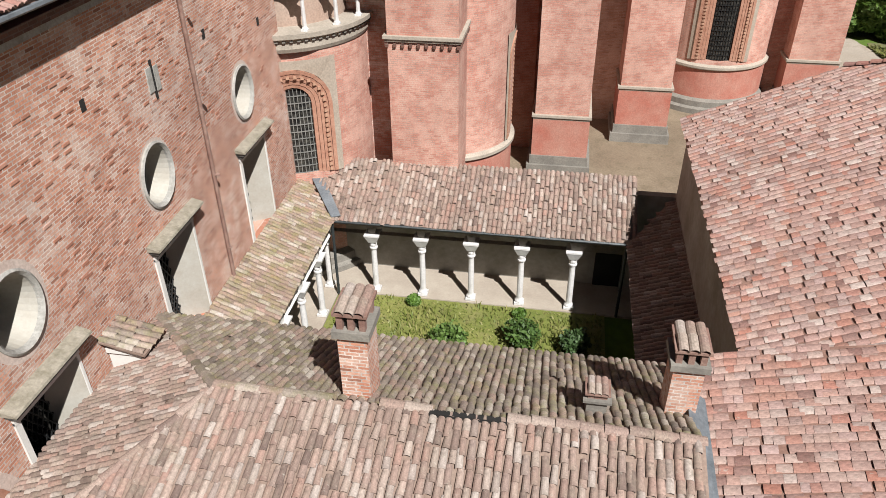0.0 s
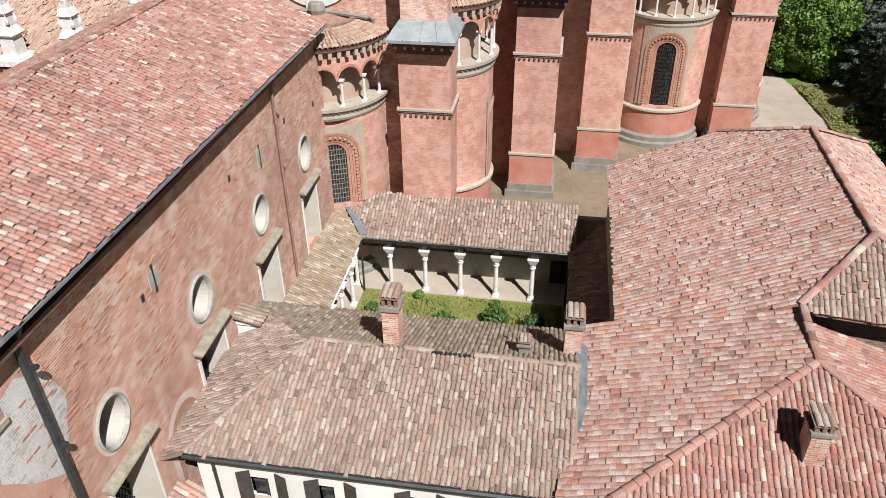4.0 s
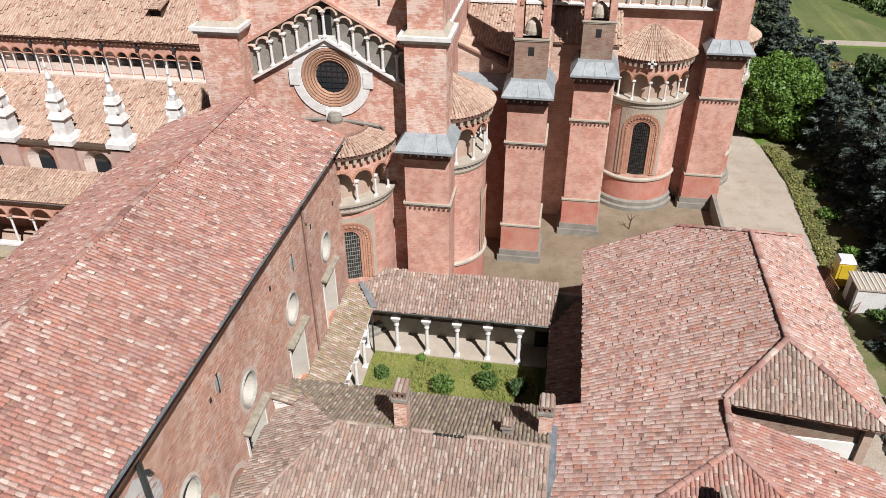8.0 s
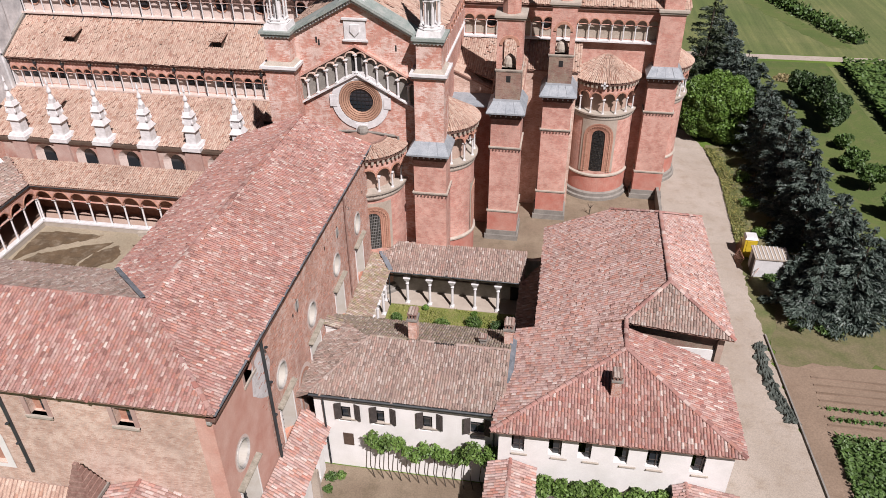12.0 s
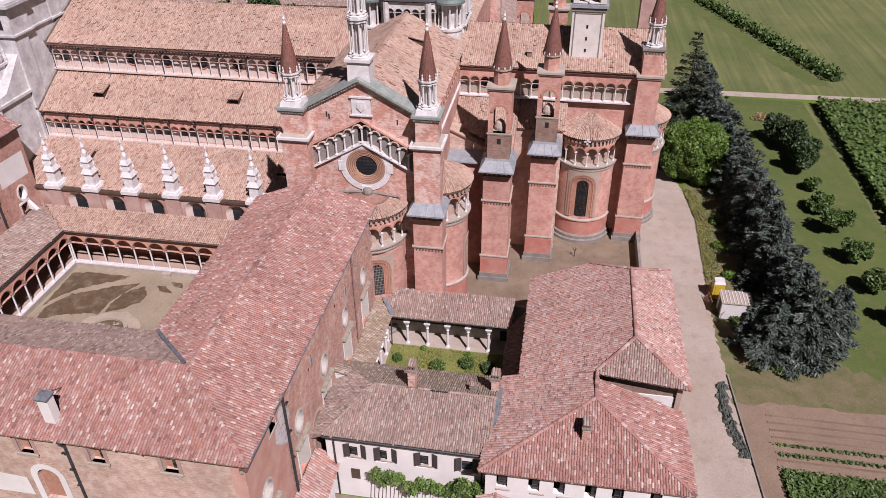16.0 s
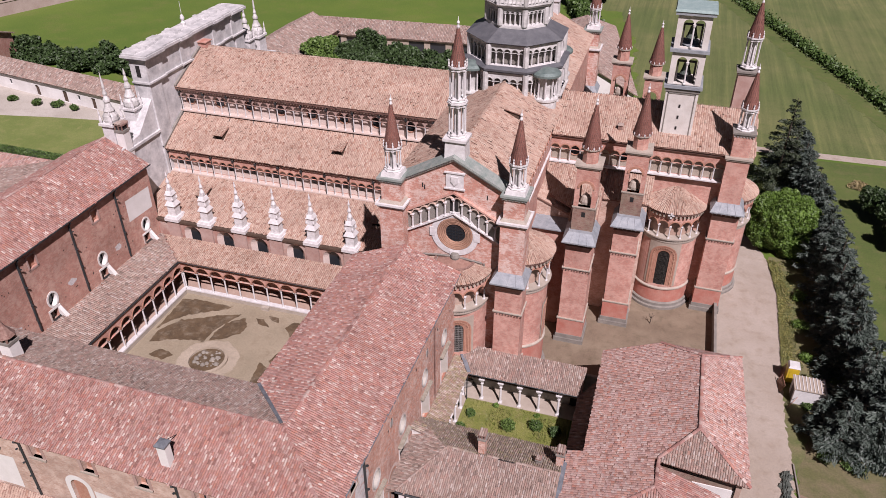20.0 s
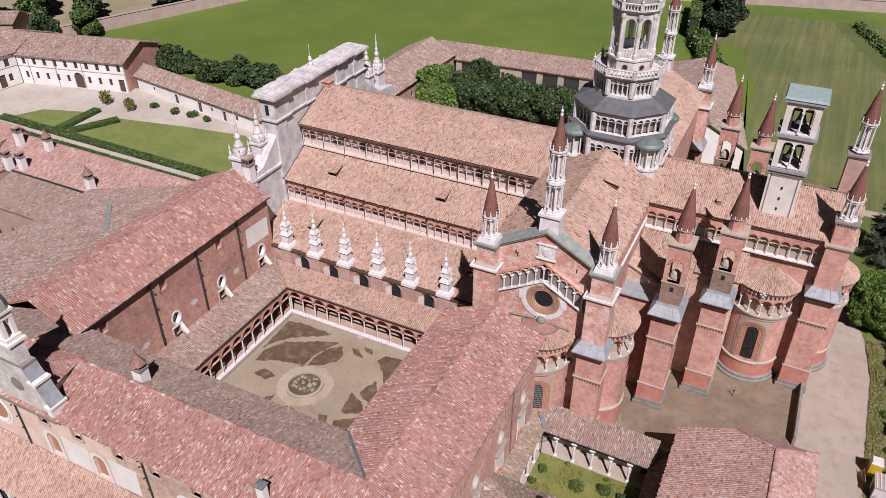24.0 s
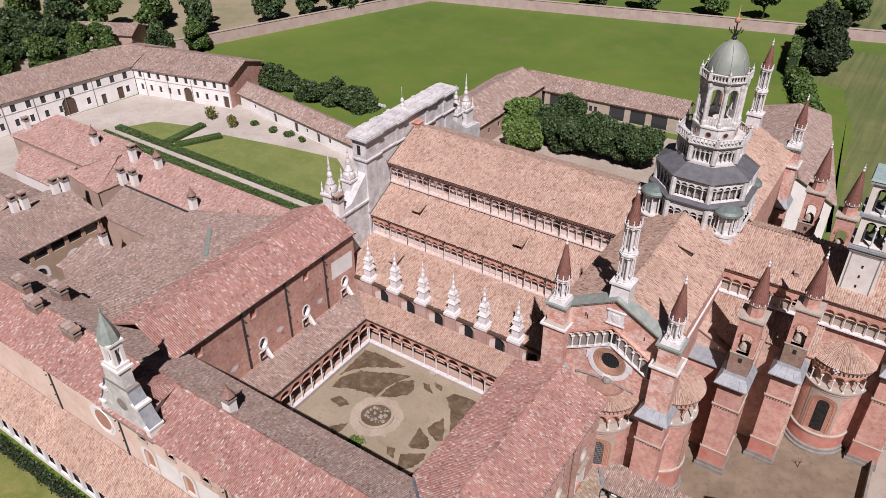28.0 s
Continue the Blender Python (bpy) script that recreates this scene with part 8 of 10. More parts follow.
# works things by the drive: portable toilet, container, fence panels
tt = thing("portable_toilet", "yellow portable toilet cabin with a white roof", "toilet cabin", (20.6, 38.0, 0))
part("cabin", Geo().box(20.0, 21.15, 37.4, 38.5, 0.1, 2.15), "yellow", tt)
part("roof", Geo().box(19.95, 21.2, 37.35, 38.55, 2.15, 2.4, 0.12), "white_metal", tt)
part("door", Geo().box(20.2, 20.95, 37.36, 37.42, 0.2, 2.0), "yellow", tt)
part("skid", Geo().box(19.95, 21.2, 37.35, 38.55, 0.0, 0.1), "iron", tt)
ct = thing("site_container", "white metal site container with a ribbed roof", "container", (21.8, 35.2, 0))
part("body", Geo().box(20.4, 23.4, 34.2, 36.3, 0.1, 2.1), "white_metal", ct)
part("roof", Geo().box(20.3, 23.5, 34.1, 36.4, 2.1, 2.22), "plaster_tan", ct)
for k in range(9):
    part("rib", Geo().box(20.5 + k * 0.35, 20.58 + k * 0.35, 34.1, 36.4, 2.22, 2.27), "white_metal", ct)
part("door", Geo().box(20.36, 20.42, 34.6, 35.5, 0.15, 1.95), "shutter", ct)
for i, (x, y, a) in enumerate(((19.5, 37.8, 80), (19.4, 35.6, 95), (20.0, 33.4, 60))):
    fp = thing("fence_panel", "rusty orange site fence panel leaning", "fence", (x, y, 0), group="site fence panels")
    g = Geo()
    for k in range(9):
        g.box(k * 0.22, k * 0.22 + 0.03, -0.015, 0.015, 0.05, 1.15)
    g.box(0, 1.8, -0.02, 0.02, 0.05, 0.1).box(0, 1.8, -0.02, 0.02, 1.1, 1.16)
    part("mesh", g.moved(Matrix.Translation((x, y, 0)) @ Matrix.Rotation(radians(a), 4, "Z") @ Matrix.Rotation(radians(18), 4, "X")), "terracotta", fp)
# low wall at the choir yard
setting("yard_wall", Geo().box(12.35, 12.65, 38.5, 48.4, 0, 1.5), "stone_grey", "low dark wall closing the choir yard", "wall")
for i, (x, y) in enumerate(((6.0, 33.5), (8.2, 36.4), (5.2, 43.5), (9.5, 32.2))):
    sp = thing("sapling", "bare pruned sapling in the yard", "sapling", (x, y, 0), group="saplings in the yard")
    g = Geo().tube([(x, y, 0), (x + 0.05, y, 0.9)], 0.05, 5)
    for k in range(5):
        a = 6.283 * k / 5
        g.tube([(x + 0.05, y, 0.8), (x + 0.35 * math.cos(a), y + 0.35 * math.sin(a), 1.35)], 0.025, 4)
    part("stem", g, "bark", sp)


# ---- outlying buildings ----
def house(name, label, p, q, depth, h, rise, wall_mat, roof_mat="tile_grey", over=0.5, deck="deck_grey", windows=(), doors=(), hip=0.0, pitch=0.34, course=0.55, category="house", shutters=False):
    """A long house on the ground line p-q, its front to the right of p->q, with a ridge roof, hipped at p where asked, and real openings in the front."""
    p, q = Vector((*p, 0)), Vector((*q, 0))
    u = (q - p).normalized()
    L = (q - p).length
    back = Vector((-u.y, u.x, 0))
    b = thing(name, label, category, tuple((p + q) / 2))
    P = lambda a, d, z: tuple(p + u * a + back * d + Vector((0, 0, z)))
    holes = [(a - w / 2, a + w / 2, z0, z1, s) for a, w, z0, z1, s in list(windows) + list(doors)]
    g = Geo()
    wall(g, p, u, L, 0, h, 0.4, holes)
    part("front_wall", g, wall_mat, b)
    g = Geo()
    vs = [P(0, 0.4, 0), P(0, depth, 0), P(0, depth, h), P(0, depth / 2, h + (0 if hip else rise - 0.1)), P(0, 0.4, h)]
    vs += [P(L, 0.4, 0), P(L, depth, 0), P(L, depth, h), P(L, depth / 2, h + rise - 0.1), P(L, 0.4, h)]
    g.add(vs, [(0, 1, 2, 3, 4), (9, 8, 7, 6, 5), (1, 6, 7, 2)])
    part("end_wall", g, wall_mat if category != "stable" else "brick", b)
    # near-black sheet behind the front stands for unlit rooms
    part("inner", Geo().add([P(0.2, 0.9, 0.1), P(L - 0.2, 0.9, 0.1), P(L - 0.2, 0.9, h - 0.1), P(0.2, 0.9, h - 0.1)], [(0, 1, 2, 3)]), "dark", b)
    for a, w, z0, z1, s in windows:
        wn2 = part("window", Geo().add([P(a - w / 2, 0.22, z0), P(a + w / 2, 0.22, z0), P(a + w / 2, 0.22, z1), P(a - w / 2, 0.22, z1)], [(0, 1, 2, 3)]), "glass", b)
    for a, w, z0, z1, s in doors:
        part("door", Geo().add([P(a - w / 2, 0.25, z0), P(a + w / 2, 0.25, z0), P(a + w / 2, 0.25, z1), P(a - w / 2, 0.25, z1)], [(0, 1, 2, 3)]), "wood", b)
    zr = h + rise
    roof(b, [P(-over, -over, h - 0.05), P(L + over, -over, h - 0.05), P(L + over, depth / 2, zr), P(-over + hip, depth / 2, zr)], roof_mat, deck, pitch=pitch, course=course, seg=3)
    roof(b, [P(L + over, depth + over, h - 0.05), P(-over, depth + over, h - 0.05), P(-over + hip, depth / 2, zr), P(L + over, depth / 2, zr)], roof_mat, deck, pitch=pitch, course=course, seg=3)
    if hip:
        roof(b, [P(-over, depth + over, h - 0.05), P(-over, -over, h - 0.05), P(-over + hip, depth / 2, zr)], roof_mat, deck, pitch=pitch, course=course, seg=3)
    ridge(b, P(-over + hip, depth / 2, zr + 0.03), P(L + over, depth / 2, zr + 0.03), roof_mat)
    return b


def chimney(x, y, z0, h, w=0.7, d=0.55, mat="plaster_pink", top="tiles", name="chimney", label="plastered chimney with a small tiled cap", group="chimneys on the monastery roofs"):
    c = thing(name, label, "chimney", (x, y, z0), group=group)
    part("shaft", Geo().box(x - w / 2, x + w / 2, y - d / 2, y + d / 2, z0 - 0.5, z0 + h * 0.68), mat, c)
    part("ledge", Geo().box(x - w / 2 - 0.08, x + w / 2 + 0.08, y - d / 2 - 0.08, y + d / 2 + 0.08, z0 + h * 0.68, z0 + h * 0.75), "stone_grey", c)
    for sx in (-1, 0, 1):
        for sy in (-1, 1):
            px, py = x + sx * (w / 2 - 0.07), y + sy * (d / 2 - 0.07)
            part("vent_post", Geo().box(px - 0.06, px + 0.06, py - 0.06, py + 0.06, z0 + h * 0.75, z0 + h * 0.9), "weathered_clay", c)
    part("flue", Geo().box(x - w / 2 + 0.12, x + w / 2 - 0.12, y - d / 2 + 0.12, y + d / 2 - 0.12, z0 + h * 0.7, z0 + h * 0.86), "dark", c)
    if top == "cone":
        part("cap", Geo().lathe([(w * 0.72, z0 + h * 0.9), (w * 0.5, z0 + h * 1.02), (w * 0.15, z0 + h * 1.25), (0.03, z0 + h * 1.5)], 8, x, y, 22.5), "weathered_clay", c)
    else:
        me = Geo()
        for k in (-1, 0, 1):
            for j in range(2):
                a = [(x + k * w * 0.33 + w * 0.17 * math.cos(t), y + (-0.62 + 0.62 * j) * d, z0 + h * 0.92 + w * 0.15 * math.sin(t)) for t in [math.pi * i / 6 for i in range(7)]]
                bb = [(px_, py_ + d * 0.66, pz_ + 0.04 * (1 - j)) for px_, py_, pz_ in a]
                me.add(a + bb, [(i, i + 1, i + 8, i + 7) for i in range(6)])
        part("cap_bed", Geo().box(x - w / 2 - 0.05, x + w / 2 + 0.05, y - d / 2 - 0.05, y + d / 2 + 0.05, z0 + h * 0.89, z0 + h * 0.92), "weathered_clay", c)
        part("cap_tiles", me, "tile_grey", c)
    return c


# west palace of the forecourt
wins = [(2.6 + 3.4 * i, 1.15, 4.6, 6.4, None) for i in range(16)] + [(2.6 + 3.4 * i, 0.95, 1.2, 2.9, None) for i in range(16) if i not in (11, 13, 14)]
house("guest_palace", "long white plastered palace wing with rows of windows", (-168.5, 20), (-161.2, 75.4), 15, 7.4, 3.2, "plaster_stained", windows=wins, doors=[(38.6, 3.4, 0.05, 4.4, "arch"), (47.2, 1.2, 0.05, 2.6, None), (51.6, 1.6, 0.05, 3.1, None)])
wins = [(1.8 + 2.75 * i, 0.95, 4.7, 6.3, None) for i in range(10)] + [(1.8 + 2.75 * i, 0.8, 1.4, 3.0, None) for i in range(10) if i not in (5, 9)]
house("stable_wing", "white plastered wing with a brick gable end", (-161.0, 75.45), (-134.0, 81.8), 15, 6.9, 2.7, "plaster_stained", windows=wins, doors=[(1.8 + 2.75 * 5, 2.4, 0.05, 3.8, "arch"), (1.8 + 2.75 * 9, 1.5, 0.05, 3.0, None)], category="stable")
house("low_outbuilding", "low white outbuilding with a sagging tile roof", (-133.0, 84.2), (-92, 77.2), 5.5, 3.5, 1.9, "plaster_stained", windows=[(6, 0.8, 1.2, 2.2, None), (26, 0.8, 1.2, 2.2, None), (34, 0.9, 1.2, 2.4, None)], doors=[(14, 1.3, 0.05, 2.3, "arch"), (22, 1.4, 0.05, 2.4, None), (30, 1.2, 0.05, 2.3, None)])
for (xa, ya), (xb, yb), z0, z1 in (((-168.5, 20), (-161.2, 75.4), 4.35, 4.5), ((-161.0, 75.45), (-134.0, 81.8), 4.2, 4.35)):
    u = Vector((xb - xa, yb - ya, 0))
    fb_ = thing("string_band", "pale grey moulded band along the palace front", "moulding", (xa, ya, z0), group="bands on the palace fronts")
    part("band", Geo().box(0, u.length, -0.07, -0.004, z0, z1).moved(Matrix.Translation((xa, ya, 0)) @ Matrix.Rotation(math.atan2(u.y, u.x), 4, "Z")), "stone_edge", fb_)
    for k in range(int(u.length / 7)):
        part("downpipe", Geo().tube([(3.0 + 7 * k, -0.12, 7.0), (3.0 + 7 * k, -0.12, 0.1)], 0.06, 6).moved(Matrix.Translation((xa, ya, 0)) @ Matrix.Rotation(math.atan2(u.y, u.x), 4, "Z")), "stone_grey", fb_)
pc = thing("corner_roof", "tiled roof corner between the two palace wings", "roof", (-168, 81.5, 7))
AP, RP, RS_ = (-167.9, 81.4, 10.2), (-168.6, 76.4, 10.55), (-162.7, 82.7, 9.6)
for pts in (((-174.9, 87.9, 7.2), (-176.7, 77.2, 7.2), RP, AP), ((-164.5, 90.5, 7.1), (-174.9, 87.9, 7.2), AP, RS_), ((-160.9, 75.0, 7.3), AP, RP), ((-160.9, 75.0, 7.3), RS_, AP)):
    roof(pc, list(pts), "tile_grey", "deck_grey", pitch=0.34, course=0.55, seg=3)
part("wall", Geo().add([(-176.0, 77.6, 0), (-174.6, 87.3, 0), (-164.6, 89.9, 0), (-176.0, 77.6, 7.1), (-174.6, 87.3, 7.1), (-164.6, 89.9, 7.0)], [(0, 1, 4, 3), (1, 2, 5, 4)]), "plaster", pc)
house("gate_house", "small tiled house behind the palace", (-206, 88), (-190, 96), 9, 4.5, 2.0, "plaster_pink")
house("garden_house", "small tiled house behind the palace", (-200, 40), (-192, 56), 8, 4.5, 2.0, "plaster_pink")
# farm barns north of the church
house("barn", "long farm barn with open bays and an old tile roof", (-77, 124.5), (-38, 127), 8.5, 4.3, 2.4, "plaster_tan", doors=[], windows=[(4 + 5.0 * i, 3.6, 0.3, 3.7, None) for i in (0, 1, 4, 5, 6)] + [(4 + 5 * 2 + k * 1.2, 0.8, 1.2, 2.6, None) for k in (-1, 0, 1, 3, 4)], category="barn")
house("farm_house", "farm house with a pale gable and tile roof", (-72, 96), (-71.5, 124), 12, 5.6, 3.2, "plaster_pink", windows=[(4 + 4 * i, 0.9, 2.4, 3.6, None) for i in range(6)], category="barn")
house("sacristy", "tall white house with a broad old tile roof", (-23.4, 134.6), (-15.4, 95.4), 13, 7.6, 4.0, "plaster", windows=[(4 + 6 * i, 1.2, 3, 5.2, "arch") for i in range(5)], hip=6.5, pitch=0.28, course=0.48)
for i, (x, y, h, r) in enumerate(((-67.4, 106, 10.5, 4.0), (-63.5, 100, 7.5, 4.2), (-61.5, 106.5, 9.2, 4.4), (-58.5, 113, 10.5, 3.5), (-54, 105.5, 8.6, 4.4), (-49, 107, 9.2, 4.4), (-44, 107.5, 8.8, 4.2), (-39.5, 107, 8.6, 4.2))):
    tree(x, y, h, r, "leaf_vine" if i < 2 else "leaf_bay", "dense dark green tree in the farmyard", n=1500, size=0.3, clumps=11, seed=100 + i, low=0.15, group="trees in the farmyard")

# perimeter wall and the trees beyond it
WALL = [(-205, 60), (-178, 104), (-147, 186), (-9, 222), (120, 250)]
for a, b in zip(WALL, WALL[1:]):
    u = Vector((b[0] - a[0], b[1] - a[1], 0))
    g = Geo().box(0, u.length, -0.25, 0.25, 0, 3.4).box(0, u.length, -0.4, 0.4, 3.4, 3.6)
    setting("boundary_wall", g.moved(Matrix.Translation((*a, 0)) @ Matrix.Rotation(math.atan2(u.y, u.x), 4, "Z")), "wall_pink", "long pinkish brick boundary wall", "wall")
rr = random.Random(4)
far = [(-200, 112, 14), (-192, 122, 12), (-186, 118, 11), (-214, 104, 13), (-222, 96, 14), (-230, 104, 16), (-238, 92, 15), (-170, 150, 12), (-163, 158, 13), (-158, 168, 13), (-150, 190, 12), (-143, 196, 11), (-120, 203, 12), (-95, 208, 11), (-80, 214, 12), (-60, 222, 12), (-45, 226, 11), (-20, 232, 12), (-5, 236, 11), (10, 240, 12), (-212, 80, 12), (-224, 72, 13), (-206, 118, 12), (-176, 138, 12), (30, 246, 12), (60, 252, 11)]
for i, (x, y, h) in enumerate(far):
    tree(x, y, h, h * 0.42, "leaf_bay" if i % 3 else "leaf", "tall leafy tree beyond the boundary wall", n=380, size=0.6, clumps=6, seed=200 + i, low=0.12, group="trees beyond the wall")
for i, (x, y, h, r) in enumerate(((-22, 195, 17, 6.0), (-19, 186, 12, 5.0))):
    tree(x, y, h, r, "leaf_dark", "large dark tree at the meadow's corner", n=1500, size=0.5, clumps=9, seed=300 + i, low=0.1)
hedge((-29.5, 204), (-26, 178), 2.4, 6, "leaf", "tall clipped hedge at the meadow's edge", n=4000, size=0.4)
hedge((-24, 176), (-12, 140), 3.4, 3.2, "leaf", "thick green hedge by the meadow", n=5000, size=0.4, rough=0.5)
for i, (x, y, h, r) in enumerate(((-136, 97.5, 6.4, 3.8), (-131, 98.5, 4.2, 3.0), (-122, 97, 4.6, 3.8), (-117, 98, 5.0, 4.4), (-112, 99, 4.6, 4.0), (-107, 98.5, 4.6, 3.8), (-152, 96, 3.4, 2.6))):
    tree(x, y, h, r, "leaf_bay", "round bushy tree by the meadow", n=700, size=0.36, clumps=6, seed=320 + i, low=0.02, group="bushy trees by the meadow")
patch("stubble_field", [(-900, -60), (-212, 20), (-207, 60), (-180, 105), (-149, 188), (-300, 420), (-900, 600)], "stubble", "pale dry stubble field beyond the wall", "field", 0.03)
for i, (x, y, h) in enumerate(((-204, 72, 15), (-194, 71, 11), (-199, 79, 13), (-195, 83, 11), (-211, 73, 16), (-194, 89, 10), (-182, 99, 10), (-174, 106, 10), (-203, 66, 14))):
    tree(x, y, h, h * 0.36, "leaf_bay" if i % 2 == 0 else "leaf", "tall leafy tree close behind the palace", n=1300, size=0.4, clumps=8, seed=380 + i, low=0.08, group="trees behind the palace")
for i, (x, y, h) in enumerate(((-196, 44, 13), (-200, 50, 15), (-203, 38, 14), (-207, 56, 16), (-210, 46, 15), (-214, 60, 16), (-199, 62, 9), (-193, 70, 8), (-188, 78, 9), (-183, 84, 8))):
    tree(x, y, h, h * 0.33, "leaf_bay" if i < 6 else "leaf", "tall dark tree behind the palace", n=900, size=0.5, clumps=7, seed=350 + i, low=0.08, group="trees behind the palace")
lp = thing("lamp_mast", "tall steel mast with floodlights", "lamp", (-92, 88, 0))
part("pole", Geo().lathe([(0.12, 0), (0.07, 8.5)], 8, -92, 88), "stone_grey", lp)
for k in range(3):
    part("lamp", Geo().box(-92.9 + k * 0.7, -92.4 + k * 0.7, 87.8, 88.1, 8.2, 8.7), "white_metal", lp)

# forecourt hedges and clipped shrubs
for a, b in (((-147.4, 59.4), (-66, 58.4)), ((-147.8, 55.6), (-80, 54.6)), ((-131.2, 60.2), (-131.8, 71)), ((-128.4, 60.4), (-123.8, 69.2))):
    hedge(a, b, 1.7, 0.8, "leaf", "low clipped box hedge round a lawn", n=12000, size=0.13, rough=0.04)
for i, (x, y, r) in enumerate(((-133.5, 75.3, 2.0), (-126.4, 75.0, 2.0), (-122.2, 77.9, 1.3), (-115.7, 77.7, 1.5), (-111.5, 78, 1.5), (-107, 77.8, 1.2))):
    bush(x, y, r * 0.85, r * (1.35 if i < 2 else 0.8), "leaf_gold" if i < 2 else "leaf", "clipped ball shrub by the white outbuilding", seed=340 + i, n=900, size=0.2, name="clipped_shrub", group="clipped shrubs")

# ---- monastery quarter west of the refectory ----
wq = thing("kitchen_wing", "broad low monastery roof of brown weathered tiles", "building", (-76, 20, 0))
roof(wq, [(-88.6, 33.6, 10.2), (-88.6, 4.5, 10.2), (-67.9, 4.5, 15.9), (-67.9, 33.6, 15.9)], "tile_grey", deck="deck_grey", pitch=0.28, course=0.45, seg=3)
part("wall", Geo().add([(-88.2, 33.2, 0), (-88.2, 5, 0), (-68, 5, 0), (-68, 33.2, 0), (-88.2, 33.2, 10.1), (-88.2, 5, 10.1), (-68, 5, 15.6), (-68, 33.2, 15.6)], [(0, 1, 5, 4), (1, 2, 6, 5), (2, 3, 7, 6), (3, 0, 4, 7)]), "plaster_pink", wq)
part("flashing", Geo().slab([(-78.3, 28.2, 13.2), (-77.8, 28.7, 13.34), (-69.4, 21.0, 15.65), (-69.9, 20.5, 15.52)], 0.05), "copper_green", wq, "green copper valley flashing")
house("west_range", "monastery range with a dark gallery under its eaves", (-103.5, -4), (-103.5, 26), 15, 7.9, 2.4, "plaster_ochre", windows=[(4 + 3.0 * i, 2.3, 5.8, 7.5, None) for i in range(9)] + [(6 + 6 * i, 2.0, 2.6, 4.2, "arch") for i in range(4)], pitch=0.28, course=0.45)


def slope(name, label, sheets, mat="tile_grey", deck="deck_grey", wall_mat="plaster_pink", windows=()):
    """A building under one or more tiled slopes: walls stand under the outline of each slope."""
    b = thing(name, label, "building", (sheets[0][0][0], sheets[0][0][1], 0))
    for pts in sheets:
        roof(b, pts, mat, deck, pitch=0.24, course=0.42, seg=3, wild=0.16, slip=0.3, ragged=0.05, props=0.08)
        n = len(pts)
        cx, cy = sum(p[0] for p in pts) / n, sum(p[1] for p in pts) / n
        low = [(cx + (x - cx) * 0.97, cy + (y - cy) * 0.95, z - 0.3) for x, y, z in pts]
        g = Geo().add([(x, y, 0) for x, y, z in low] + low, [(i, (i + 1) % n, n + (i + 1) % n, n + i) for i in range(n)])
        part("wall", g, wall_mat, b)
    for x, y, z, w, h in windows:
        part("window", Geo().box(x - w / 2, x + w / 2, y - 0.08, y, z, z + h), "glass", b)
    return b


slope("guest_range", "long monastery range with many tall chimneys", [[(-112.2, 34.8, 8.3), (-68, 34.8, 8.3), (-68, 42.4, 10.2), (-118, 42.4, 10.2)], [(-68, 43.6, 8.6), (-118, 43.6, 8.6), (-118, 42.4, 10.2), (-68, 42.4, 10.2)]], "tile_wing", "deck_grey")
slope("guest_block", "broad tiled block of the guest range", [[(-145.6, 35.0, 8.3), (-121.3, 35.0, 8.3), (-117, 40.0, 9.4), (-117, 44.0, 10.3), (-142.2, 44.0, 10.3)], [(-117, 45.2, 8.6), (-142.2, 45.2, 8.6), (-142.2, 44, 10.3), (-117, 44, 10.3)]], "tile_wing", "deck_grey")
slope("guest_pavilion", "raised corner block with a hipped tile roof", [[(-121.3, 31.6, 8.3), (-110.0, 30.2, 8.3), (-117, 40.0, 9.6)], [(-110.0, 30.2, 8.3), (-109.6, 35.0, 8.3), (-112.2, 42.0, 9.6), (-117, 40.0, 9.6)]], "tile_wing", "deck_grey")
slope("low_west_wing", "lower tiled wing with a row of small windows", [[(-135.2, 29.0, 6.2), (-121.9, 29.0, 6.2), (-123.5, 34.9, 7.5), (-140.6, 34.9, 7.5)]], "tile_wing", "deck_grey", "plaster", [(-133 + 2.0 * k, 29.25, 3.9, 0.9, 1.3) for k in range(6)])
slope("north_range", "monastery range closing a small court", [[(-106.3, 27.0, 7.0), (-88, 27.0, 7.0), (-88, 34.7, 8.15), (-108.5, 34.7, 8.15)]], windows=[(-104 + 3.0 * k, 27.35, 4.4, 0.9, 1.4) for k in range(5)])
for i in range(4):
    y = -4 + 6 + 6 * i
    wf = thing("window_surround", "white plaster surround of an arched court window", "window", (-103.5, y, 2.6), group="white window surrounds in the court")
    c0, c1 = arch_curve(y - 1.5, y + 1.5, 2.2, 4.75), arch_curve(y - 1.0, y + 1.0, 2.6, 4.2)
    part("frame", Geo().add([(-103.46, a, b) for a, b in c0] + [(-103.46, a, b) for a, b in c1], [(k, (k + 1) % 13, 13 + (k + 1) % 13, 13 + k) for k in range(13)]), "plaster", wf)
# dark strip drawn as the shadow line under the guest range's eave
eb = thing("guest_gutter", "dark strip painted as the eave shadow along the long guest range", "gutter", (-90, 34.7, 8.2))
part("run", Geo().box(-111.5, -68.2, 34.5, 34.78, 8.12, 8.42), "pipe", eb)
house("court_range", "range of monastery roofs on a small court", (-150, 14), (-119, 14), 12, 6.6, 2.4, "plaster_pink", windows=[(3 + 3 * i, 1.0, 3.6, 5.2, None) for i in range(9)], pitch=0.3, course=0.5)
lr = thing("court_lean_to", "low tiled lean-to in the small monastery court", "shed", (-93, 19, 0))
roof(lr, [(-101, 15.5, 5.0), (-86, 15.5, 5.0), (-86, 22.5, 6.6), (-101, 22.5, 6.6)], "tile_grey", deck="deck_grey", pitch=0.3, course=0.5, seg=3)
